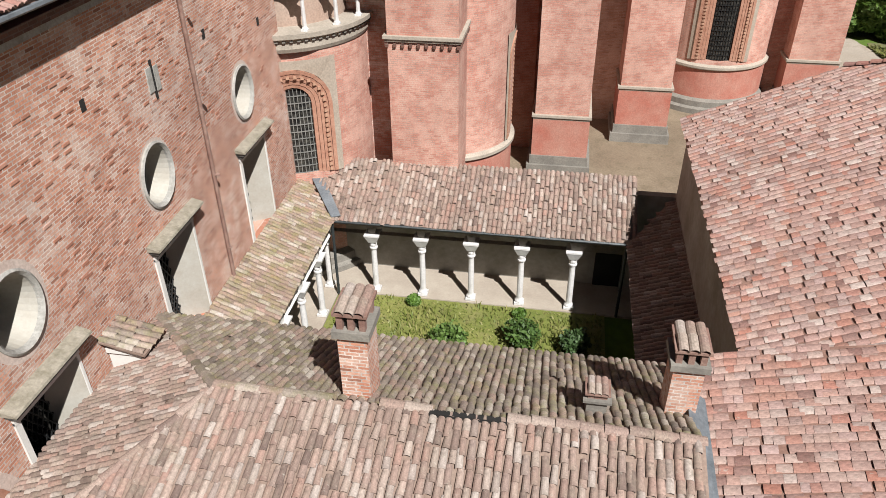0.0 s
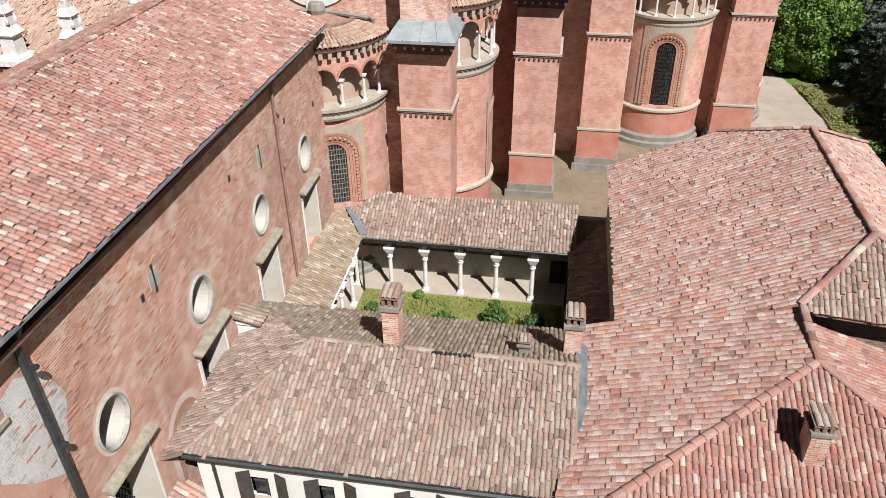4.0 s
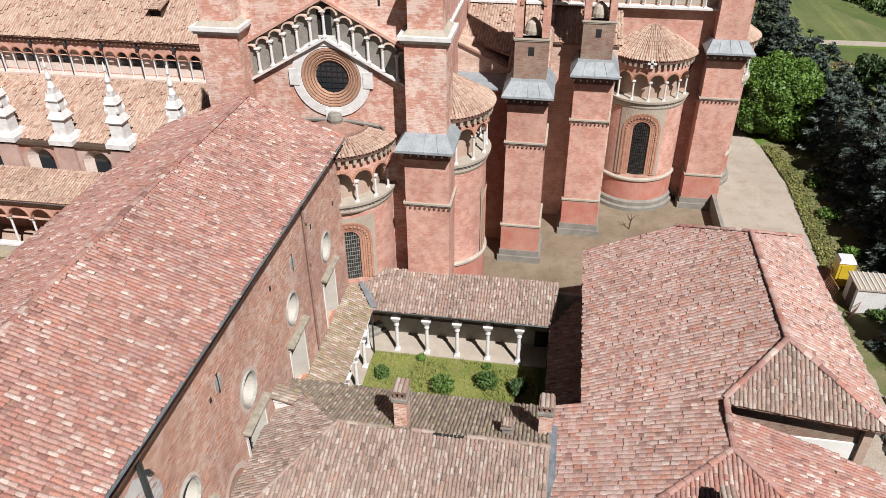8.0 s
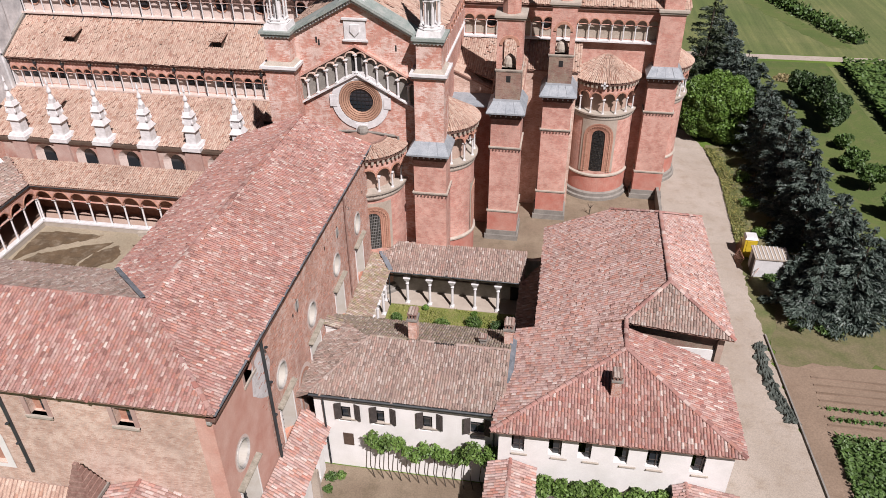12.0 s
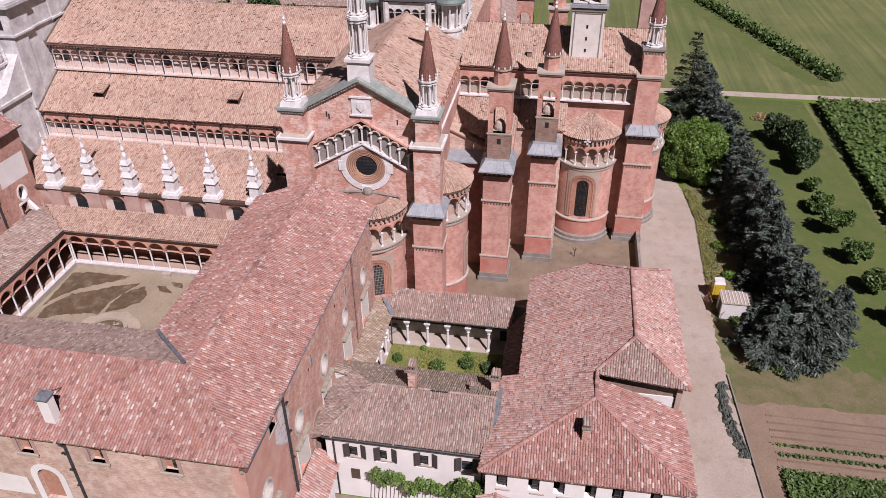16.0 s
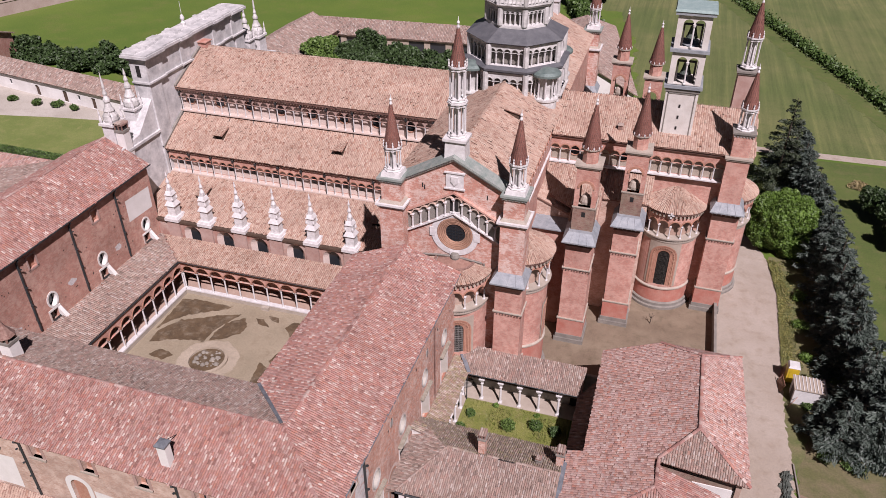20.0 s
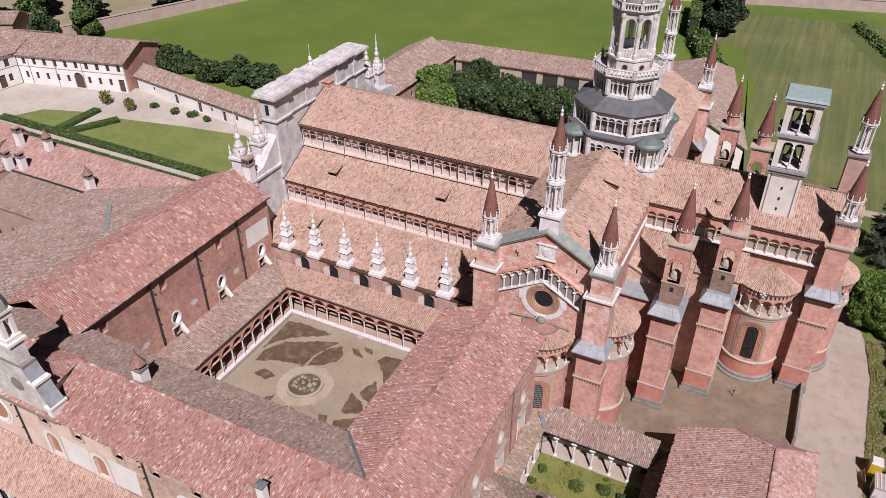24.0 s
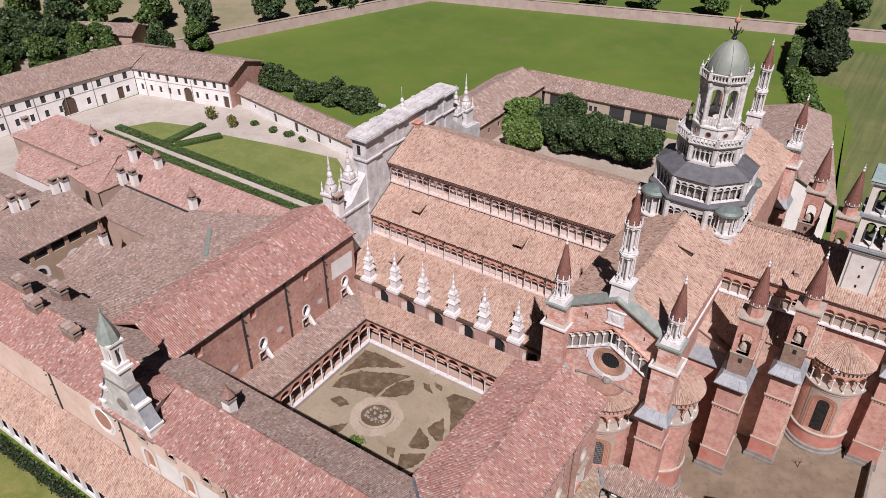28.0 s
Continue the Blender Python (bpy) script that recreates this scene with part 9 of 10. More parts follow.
part("wall", Geo().box(-100.6, -86.4, 16, 22.3, 0, 4.9), "plaster_pink", lr)
for x, y, z, h, c in ((-124.6, 40.5, 9.5, 2.6, "cone"), (-112.5, 40.1, 9.8, 3.0, "tiles"), (-106.1, 40.7, 9.8, 2.4, "cone"), (-106.6, 35.6, 8.6, 2.8, "tiles"), (-109.0, 34.9, 8.6, 2.8, "tiles"), (-91.3, 35.7, 8.6, 2.6, "cone"), (-79.6, 35.3, 8.6, 2.4, "cone"), (-76.4, 35.8, 8.7, 2.4, "cone"), (-111.8, 26.1, 9.6, 3.4, "tiles"), (-113.2, 25.0, 9.6, 3.0, "tiles"), (-111.9, 18.9, 9.8, 3.4, "tiles"), (-113.0, 17.6, 9.8, 3.0, "tiles"), (-97.6, 22.4, 6.2, 2.8, "cone"), (-143.8, 38.1, 8.8, 2.6, "tiles")):
    chimney(x, y, z, h + 0.3, 1.15, 1.0, "plaster", c, label="white plastered chimney with a brown clay cap")
for x, y, z, h in ((-80.2, 1.8, 16.6, 2.6), (-76.7, 4.2, 15.6, 2.6), (-67.9, 0.2, 16.2, 2.2), (-75.9, 0.6, 16.6, 2.0)):
    chimney(x, y, z, h, 2.5, 0.95, "brick_brown", "tiles", label="wide brick chimney with open vents under tiles")
chimney(-44.3, 2.2, 16.5, 2.9, 1.1, 1.0, "plaster", "cone")
fl = thing("chimney", "tall plain white chimney with a flat dark metal cap", "chimney", (-26.6, -2.9, 15.9), group="chimneys on the monastery roofs")
part("shaft", Geo().box(-26.95, -26.25, -3.2, -2.6, 15.4, 17.9), "plaster", fl)
part("cap", Geo().lathe([(0.6, 17.9), (0.6, 18.0), (0.35, 18.2), (0.05, 18.25)], 4, -26.6, -2.9, 45), "lead_dark", fl)
part("stay", Geo().tube([(-26.6, -2.7, 18.0), (-27.0, -1.0, 16.75)], 0.03, 5), "pipe", fl)

# hedge and trodden path south of the portico
hedge((-97, -8.2), (-46, -8.0), 1.0, 0.7, "leaf_dark", "low rose hedge with pale flowers along the portico", n=5200, size=0.16, rough=0.18)
chimney(-59.7, 37.0, 16.6, 4.2, 1.15, 1.15, "plaster", "tiles", label="white plastered chimney with a brick cap beside the church front")

# ---- library wall: windows, ovals, pipes ----
for k, yc in enumerate((22.6, 16.7, 10.75, 4.75, -1.45)):
    w = thing("grilled_window", "tall window in a splayed plaster reveal with an iron grille and mossy stone hood", "window", (LX, yc, 5), group="grilled windows of the library")
    g = Geo()
    g.box(LX - 0.02, LX + 0.05, yc - 1.18, yc - 1.02, 4.4, 7.85).box(LX - 0.02, LX + 0.04, yc + 1.02, yc + 1.1, 4.4, 7.85).box(LX - 0.02, LX + 0.06, yc - 1.18, yc + 1.12, 7.78, 7.98)
    part("frame", g, "plaster", w)
    # moulding coloured dark to carry the shade under the hood
    part("moulding", Geo().box(LX - 0.05, LX + 0.17, yc - 1.22, yc + 1.22, 7.98, 8.1).box(LX - 0.05, LX + 0.28, yc - 1.29, yc + 1.29, 8.1, 8.22), "hood_shade", w)
    g = Geo().add([(LX - 0.05, yc - 1.36, 8.22), (LX + 0.36, yc - 1.36, 8.22), (LX + 0.36, yc + 1.36, 8.22), (LX - 0.05, yc + 1.36, 8.22), (LX - 0.05, yc - 1.36, 8.38), (LX + 0.34, yc - 1.36, 8.27), (LX + 0.34, yc + 1.36, 8.27), (LX - 0.05, yc + 1.36, 8.38)], [(3, 2, 1, 0), (4, 5, 6, 7), (0, 1, 5, 4), (1, 2, 6, 5), (2, 3, 7, 6)])
    part("hood", g, "hood_stone", w, "mossy stone hood")
    a, b, dd = 1.02, 0.5, 0.75
    part("reveal", Geo().add([(LX + 0.01, yc + a, 4.4), (LX + 0.01, yc + a, 7.78), (LX - dd, yc + b, 7.6), (LX - dd, yc + b, 4.4)], [(0, 1, 2, 3)]).add([(LX + 0.01, yc - a, 4.4), (LX + 0.01, yc - a, 7.78), (LX - dd, yc - b, 7.6), (LX - dd, yc - b, 4.4)], [(3, 2, 1, 0)]).add([(LX + 0.01, yc - a, 7.78), (LX + 0.01, yc + a, 7.78), (LX - dd, yc + b, 7.6), (LX - dd, yc - b, 7.6)], [(0, 1, 2, 3)]), "reveal", w)
    part("pane", Geo().box(LX - 0.86, LX - 0.82, yc - 0.6, yc + 0.6, 4.4, 7.7), "glass", w)
    g = Geo()
    for i in range(-12, 13):
        for s in (-1, 1):
            z0, z1 = 4.4, 7.0
            y0, y1 = yc + i * 0.2, yc + i * 0.2 + s * 1.5
            a, b = max(yc - 0.52, min(y0, y1)), min(yc + 0.52, max(y0, y1))
            if b - a > 0.1:
                f = lambda y: z0 + (y - y0) / (y1 - y0) * (z1 - z0)
                g.tube([(LX - 0.7, a, f(a)), (LX - 0.7, b, f(b))], 0.022, 4)
    part("grille", g, "iron", w)
    # oval above
    yo = yc - 0.05
    o = thing("oval_window", "oval window in a thin weathered stone frame", "window", (LX, yo, 9.85), group="oval windows of the library")
    n = 32
    rough = random.Random(k + 50)
    vs = [(LX + 0.007, yo + 0.8 * f * math.cos(6.2832 * i / n), 9.85 + 0.93 * f * math.sin(6.2832 * i / n)) for f in (0.99, None) for i in range(n) for f in ((f or 1.06 + rough.uniform(0, 0.16)),)]
    part("mortar_edge", Geo().add(vs, [(i, (i + 1) % n, n + (i + 1) % n, n + i) for i in range(n)]), "plaster_pale", o, "rough pale mortar round the frame")
    for nm, mt, prof in (("frame", "stone_edge", [(1.0, 0.0), (1.01, 0.06), (0.95, 0.09), (0.9, 0.05), (0.87, 0.02), (0.86, -0.04)]), ("reveal", "reveal", [(0.86, -0.04), (0.66, -0.8)])):
        vs = [(LX + d, yo + 0.8 * f * math.cos(6.2832 * i / n), 9.85 + 0.93 * f * math.sin(6.2832 * i / n)) for f, d in prof for i in range(n)]
        part(nm, Geo().add(vs, [(j * n + i, j * n + (i + 1) % n, (j + 1) * n + (i + 1) % n, (j + 1) * n + i) for j in range(len(prof) - 1) for i in range(n)]), mt, o)
    part("pane", Geo().add([(LX - 0.79, yo + 0.54 * math.cos(6.2832 * i / n), 9.85 + 0.63 * math.sin(6.2832 * i / n)) for i in range(n)], [tuple(range(n))]), "glass", o)

# walled-up arch beside a window
ba = thing("blind_arch", "walled-up brick arch with a pale plaster edge", "arch", (LX, 8.0, 5.5))
c0, c1 = arch_curve(7.0, 8.9, 4.0, 7.3), arch_curve(7.25, 8.65, 4.0, 7.05)
nq = len(c0)
part("edge", Geo().add([(LX + 0.01, a, b) for a, b in arch_curve(6.72, 9.2, 4.0, 7.6)], [tuple(range(nq))]), "plaster_pale", ba)
part("arch_ring", Geo().add([(LX + 0.03, a, b) for a, b in c0] + [(LX + 0.03, a, b) for a, b in c1], [(i, (i + 1) % nq, nq + (i + 1) % nq, nq + i) for i in range(nq)]), "terracotta", ba)
part("infill", Geo().add([(LX + 0.018, a, b) for a, b in c1], [tuple(range(nq))]), "brick_wash", ba)


def pipe(name, pts, r, mat="pipe", label="dark metal downpipe on the wall"):
    p = thing(name, label, "pipe", pts[-1])
    part("run", Geo().tube(pts, r, 8), mat, p)
    a, b = Vector(pts[0]), Vector(pts[-1])
    for k in range(4):
        c = a.lerp(b, (k + 0.5) / 4)
        part("bracket", Geo().lathe([(r * 1.18, c.z), (r * 1.18, c.z + 0.04)], 8, c.x, c.y), mat, p)
    return p


pipe("downpipe", [(LX + 0.45, 19.4, 15.1), (LX + 0.12, 19.4, 14.5), (LX + 0.12, 19.4, 4.4)], 0.065, "weathered_clay", "rust-brown metal downpipe on the brick wall")
pipe("downpipe", [(LX + 0.45, 2.5, 15.35), (LX + 0.16, 2.5, 14.7), (LX + 0.16, 2.5, 4.7)], 0.1)
gu = thing("eave_gutter", "dark metal gutter under the library eave", "gutter", (LE, 11, 14.9))
part("run", Geo().tube([(LE + 0.06, -4.1, 15.5), (LE + 0.05, 26.3, 15.04)], 0.065, 6), "lead_dark", gu)
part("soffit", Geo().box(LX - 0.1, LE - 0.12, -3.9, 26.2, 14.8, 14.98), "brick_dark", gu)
part("cornice_band", Geo().box(LX - 0.1, LX + 0.12, -3.9, 26.2, 14.55, 14.8), "stone_edge", gu)
for y, z in ((14.5, 12.7), (20.6, 12.4), (24.6, 11.6), (7.6, 12.2)):
    sl = thing("wall_loop", "small dark hole in the brick wall with a pale patch", "wall hole", (LX, y, z))
    part("hole", Geo().box(LX - 0.1, LX + 0.012, y - 0.09, y + 0.09, z - 0.14, z + 0.14), "dark", sl)
for y, z in ((17.5, 12.2), (8.4, 12.4)):
    sl = thing("wall_slit", "narrow slit window in a pale stone frame", "window", (LX, y, z), group="slit windows of the library")
    part("frame", Geo().box(LX - 0.02, LX + 0.03, y - 0.3, y - 0.06, z - 0.3, z + 0.35).box(LX - 0.02, LX + 0.03, y + 0.06, y + 0.28, z - 0.35, z + 0.3), "stone_edge", sl)
    part("slot", Geo().box(LX - 0.1, LX + 0.015, y - 0.06, y + 0.06, z - 0.55, z + 0.5), "dark", sl)
pp = thing("wall_patch", "flaking whitish plaster patch on the brick wall", "plaster", (LX, 2, 11))
part("skin", Geo().add([(LX + 0.012, y, z) for y, z in ((0.75, 11.9), (1.6, 10.9), (2.5, 10.2), (3.0, 10.9), (3.5, 12.2), (3.1, 13.3), (2.2, 13.9), (1.2, 13.6))], [tuple(range(8))]), "flaking", pp)
bw = thing("eave_window", "brick-lined square window close under the eave", "window", (LX, 0.4, 12))
part("recess", Geo().box(LX - 0.6, LX - 0.5, 0.0, 1.5, 13.2, 14.5), "terracotta", bw)
part("pane", Geo().box(LX - 0.5, LX - 0.46, 0.35, 0.6, 13.35, 14.4), "glass", bw)
part("frame", Geo().box(LX - 0.02, LX + 0.03, 0.02, 0.25, 13.1, 14.52).box(LX - 0.02, LX + 0.03, 1.35, 1.56, 13.1, 14.52), "pier_pink", bw)
part("sill", Geo().box(LX - 0.4, LX + 0.1, 0.0, 1.58, 13.15, 13.3), "stone", bw)

# ---- refectory wall: arched windows, square windows, pipes ----
for y in RW:
    w = thing("arched_window", "pale-framed window of an oval over a slot with a sloping cheek", "window", (RX, y, 7.4), group="windows of the refectory")
    oy, n = y + 0.3, 24
    vs = [(RX + d, oy + ry * math.cos(6.2832 * i / n), 8.68 + rz * math.sin(6.2832 * i / n)) for ry, rz, d in ((0.8, 1.0, 0.0), (0.8, 1.0, 0.06), (0.6, 0.8, 0.06), (0.56, 0.76, -0.5)) for i in range(n)]
    part("oval_frame", Geo().add(vs, [(j * n + i, j * n + (i + 1) % n, (j + 1) * n + (i + 1) % n, (j + 1) * n + i) for j in range(3) for i in range(n)]), "plaster", w)
    part("lintel", Geo().box(RX, RX + 0.09, y - 0.72, y + 0.95, 7.5, 7.72), "plaster", w)
    part("jamb", Geo().box(RX, RX + 0.06, y - 0.74, y - 0.55, 6.3, 7.5), "plaster_pale", w)
    part("cheek", Geo().add([(RX, y + 0.55, 7.6), (RX, y + 0.95, 7.6), (RX + 1.3, y + 1.0, 5.8), (RX + 1.3, y + 0.5, 5.8), (RX, y + 0.55, 6.2), (RX, y + 0.95, 6.2)], [(0, 3, 2, 1), (0, 4, 3), (1, 2, 5), (3, 4, 5, 2)]), "plaster", w, "white sloping cheek")
    # near-black sheet over the tiles paints the shade in the light well
    part("well", Geo().add([(RX + 0.05, y - 0.55, 6.5), (RX + 1.1, y - 0.5, 5.98), (RX + 1.1, y + 0.5, 5.98), (RX + 0.05, y + 0.55, 6.5)], [(0, 1, 2, 3)]), "dark", w)
    # dark wedge beside the cheek paints its cast shadow on the tiles
    part("flashing", Geo().add([(RX + 0.25, y + 1.0, 6.42), (RX + 1.15, y + 1.0, 5.97), (RX + 1.25, y + 1.75, 5.93), (RX + 0.95, y + 1.75, 6.08)], [(0, 1, 2, 3)]), "lead_dark", w, "dark wedge painted as the shadow of the cheek on the tiles")
    part("pane", Geo().box(RX - 0.6, RX - 0.56, y - 0.7, y + 0.9, 6.2, 9.5), "glass", w)
for y in (8.1, 16.75, 26.3):
    w = thing("square_window", "small square window under the eave", "window", (RX, y, 13.4))
    part("frame", Geo().box(RX - 0.02, RX + 0.05, y - 0.7, y - 0.5, 13.3, 14.8).box(RX - 0.02, RX + 0.05, y + 0.5, y + 0.7, 13.3, 14.8).box(RX - 0.02, RX + 0.05, y - 0.7, y + 0.7, 14.8, 15.0).box(RX - 0.02, RX + 0.05, y - 0.7, y + 0.7, 13.2, 13.4), "pier_pink", w)
    part("shutter", Geo().box(RX - 0.4, RX - 0.34, y - 0.5, y + 0.5, 13.4, 14.8), "terracotta", w)
for y in (14.9, 22.4, 29.85):
    pipe("downpipe", [(RX + 0.45, y, 15.5), (RX + 0.1, y, 15.0), (RX + 0.1, y, 6.4)], 0.11)
for x in (-67.85, -55.5, -39.3, -25.8):
    pipe("downpipe", [(x, SY - 0.42, 15.1), (x, SY - 0.1, 14.7), (x, SY - 0.1, 8.8)], 0.09)
q = random.Random(77)
for k in range(46):
    y, z = q.uniform(5.5, 34.5), q.choice((7.9, 9.6, 11.3, 12.8)) + q.uniform(-0.15, 0.15)
    if min(abs(y - v) for v in RW) > 1.2:
        setting("putlog_hole", Geo().box(RX - 0.05, RX + 0.008, y - 0.06, y + 0.06, z - 0.07, z + 0.07), "dark", "small square scaffold hole in the brick wall", "hole")
for y, z in ((20.6, 8.9), (28.4, 8.6), (12.4, 8.2)):
    pp = thing("wall_patch", "worn pale patch on the refectory bricks", "plaster", (RX, y, z))
    part("skin", Geo().add([(RX + 0.01, y + 0.75 * (0.75 + 0.25 * math.sin(i * 2.3 + y)) * math.cos(6.2832 * i / 12), z + 0.5 * (0.8 + 0.2 * math.sin(i * 3.1)) * math.sin(6.2832 * i / 12)) for i in range(12)], [tuple(range(12))]), "flaking", pp)
pp = thing("wall_patch", "large pale plaster panel on the refectory wall", "plaster", (RX, 33, 12))
part("skin", Geo().add([(RX + 0.012, y, z) for y, z in ((31.2, 10.4), (35.6, 10.2), (35.7, 13.0), (31.3, 13.2))], [(0, 1, 2, 3)]), "plaster", pp)
g3 = thing("refectory_gutter", "dark metal gutter under the refectory eave", "gutter", (-56.3, 20, 15.7))
part("run", Geo().tube([(-56.3, 4.5, 15.72), (-56.3, 36.4, 15.72)], 0.1, 6), "pipe", g3)

# ---- south wing: windows, sundial gable with bell turret ----
for x in SQ:
    w = thing("square_window", "small square window with a pale pink stone frame", "window", (x, SY, 13.4), group="square windows of the south wing")
    part("frame", Geo().box(x - 0.75, x - 0.5, SY - 0.05, SY + 0.02, 13.2, 14.8).box(x + 0.5, x + 0.75, SY - 0.05, SY + 0.02, 13.2, 14.8).box(x - 0.75, x + 0.75, SY - 0.06, SY + 0.02, 14.7, 14.95), "pier_pink", w)
    part("sill", Geo().box(x - 0.75, x + 0.75, SY - 0.14, SY + 0.25, 13.25, 13.4), "stone", w)
    part("shutter", Geo().box(x - 0.5, x + 0.5, SY + 0.42, SY + 0.48, 13.4, 14.7), "terracotta", w)
    part("pane", Geo().box(x - 0.05, x + 0.5, SY + 0.36, SY + 0.4, 13.4, 14.7), "glass", w)
for x in AW:
    w = thing("arched_window", "arched window with a brown shutter in a white plaster frame", "window", (x, SY, 9.1), group="arched windows of the south wing")
    c0, c1 = arch_curve(x - 1.2, x + 1.2, 8.8, 12.5), arch_curve(x - 0.75, x + 0.75, 9.1, 12.0)
    vs = [(a, SY - 0.04, b) for a, b in c0] + [(a, SY - 0.04, b) for a, b in c1]
    part("frame", Geo().add(vs, [(i, (i + 1) % 13, 13 + (i + 1) % 13, 13 + i) for i in range(13)]), "plaster", w)
    part("shutter", Geo().add([(a, SY + 0.25, b) for a, b in c1], [tuple(range(13))]), "terracotta", w)
for pts in (((-50.3, 9.0), (-46.8, 9.0), (-46.8, 12.3), (-50.2, 12.4)), ((-44.2, 9.0), (-40.9, 9.0), (-40.7, 12.5), (-44.2, 12.4)), ((-33.7, 9.2), (-29.6, 9.2), (-29.7, 10.9), (-33.7, 11.2))):
    pp = thing("wall_patch", "whitewashed stretch of the south wall", "plaster", (pts[0][0], SY, 11))
    part("skin", Geo().add([(x, SY - 0.012, z) for x, z in pts], [(0, 1, 2, 3)]), "plaster", pp)
oc = thing("round_window", "large round window in a white plaster ring", "window", (-58.95, SY, 12))
n = 32
vs = [(-58.95 + r * math.cos(6.2832 * i / n), SY - d, 12.15 + r * math.sin(6.2832 * i / n)) for r, d in ((2.1, 0.03), (1.7, 0.03), (1.7, 0.1), (1.35, 0.02)) for i in range(n)]
part("ring", Geo().add(vs, [(j * n + i, j * n + (i + 1) % n, (j + 1) * n + (i + 1) % n, (j + 1) * n + i) for j in range(3) for i in range(n)]), "plaster", oc)
part("pane", Geo().add([(-58.95 + 1.4 * math.cos(6.2832 * i / n), SY - 0.02, 12.15 + 1.4 * math.sin(6.2832 * i / n)) for i in range(n)], [tuple(range(n))]), "terracotta", oc)
bg = thing("bell_gable", "curved white gable carrying a small bell turret with a green spire", "bell gable", (-52.3, SY, 15))
BX, BY = -53.1, SY + 0.4
half = [(3.75, 14.9), (3.75, 16.9), (3.2, 17.7), (2.75, 18.8), (2.75, 19.2), (2.4, 19.25), (2.1, 19.8), (1.75, 20.8), (1.55, 20.85), (1.45, 22.9)]
prof = [(BX - a, z) for a, z in half] + [(BX + a, z) for a, z in half[::-1]]
m = Matrix.Translation((0, BY, 0)) @ Matrix.Rotation(radians(90), 4, "X")
part("gable", Geo().prism(prof, -0.6, 0.6).moved(m), "marble_old", bg)
for s in (-1, 1):
    for run in (((3.9, 16.75), (3.3, 17.75), (2.86, 18.8)), ((2.5, 19.3), (2.22, 19.85), (1.86, 20.75))):
        g = Geo()
        for (a, b), (a2, b2) in zip(run, run[1:]):
            g.slab([(BX + s * a, BY - 0.75, b), (BX + s * a, BY + 0.75, b), (BX + s * a2, BY + 0.75, b2), (BX + s * a2, BY - 0.75, b2)][::s], 0.1)
        part("lead_cover", g, "lead", bg, "grey lead sheet on the sloping shoulder")
    part("shoulder_cornice", Geo().box(min(BX + s * 2.0, BX + s * 3.05), max(BX + s * 2.0, BX + s * 3.05), BY - 0.85, BY + 0.85, 18.95, 19.2).box(min(BX + s * 2.0, BX + s * 2.9), max(BX + s * 2.0, BX + s * 2.9), BY - 0.78, BY + 0.78, 18.75, 18.95), "plaster", bg)
    part("end_block", Geo().box(BX + s * 3.6 - 0.35, BX + s * 3.6 + 0.35, BY - 0.8, BY + 0.8, 14.8, 16.5).box(BX + s * 3.6 - 0.45, BX + s * 3.6 + 0.45, BY - 0.9, BY + 0.9, 16.5, 16.72), "plaster", bg)
part("moulding", Geo().box(BX - 4.1, BX + 4.1, BY - 0.95, BY + 0.6, 14.95, 15.3), "stone_grey", bg)
part("panel", Geo().lathe([(0.75, 0), (0.75, 0.07), (0.55, 0.09), (0.05, 0.09)], 20).moved(Matrix.Translation((BX, BY - 0.6, 18.0)) @ Matrix.Rotation(radians(90), 4, "X")), "stone_grey", bg)
part("cornice", Geo().box(BX - 2.0, BX + 2.0, BY - 0.7, BY + 0.7, 20.6, 20.85), "stone_grey", bg)
bx, by = BX + 0.35, BY
part("turret_base", Geo().box(bx - 1.3, bx + 1.3, by - 0.9, by + 0.9, 22.9, 23.15).box(bx - 1.05, bx + 1.05, by - 0.75, by + 0.75, 23.15, 23.55), "plaster", bg)
for sx in (-1, 1):
    for sy in (-1, 1):
        part("turret_post", Geo().box(bx + sx * 0.66 - 0.2, bx + sx * 0.66 + 0.2, by + sy * 0.45 - 0.18, by + sy * 0.45 + 0.18, 23.55, 25.5), "plaster", bg)
part("turret_lintel", Geo().box(bx - 0.88, bx + 0.88, by - 0.65, by + 0.65, 25.4, 26.0).box(bx - 1.05, bx + 1.05, by - 0.82, by + 0.82, 26.0, 26.25), "plaster", bg)
part("bell", Geo().lathe([(0.05, 25.2), (0.2, 25.1), (0.28, 24.7), (0.4, 24.25), (0.41, 24.2)], 12, bx, by), "copper_dark", bg)
part("spire", Geo().lathe([(1.08, 26.25), (1.05, 26.4), (0.92, 27.0), (0.72, 27.7), (0.44, 28.4), (0.22, 28.95), (0.1, 29.4), (0.15, 29.6), (0.03, 30.1)], 8, bx, by, 22.5), "copper_green", bg, "green copper spire")
cg = thing("cross_gable", "small tiled cross roof behind the bell gable", "roof", (BX, 0, 16))
yg = BY + 0.5
roof(cg, [(BX + 2.7, yg, 17.5), (BX + 1.7, 1.7, 17.35), (BX, yg, 19.3)], "tile_red")
roof(cg, [(BX - 1.7, 1.7, 17.35), (BX - 2.7, yg, 17.5), (BX, yg, 19.3)], "tile_red")
roof(cg, [(BX + 1.7, 1.7, 17.35), (BX - 1.7, 1.7, 17.35), (BX, yg, 19.3)], "tile_red")
for k in (-1, 1):
    part("side_wall", Geo().add([(BX + k * 2.5, yg, 15.3), (BX + k * 1.55, 1.5, 16.9), (BX + k * 1.55, 1.5, 17.3), (BX + k * 2.5, yg, 17.45)], [(0, 1, 2, 3)]), "plaster", cg, "white wedge of wall")
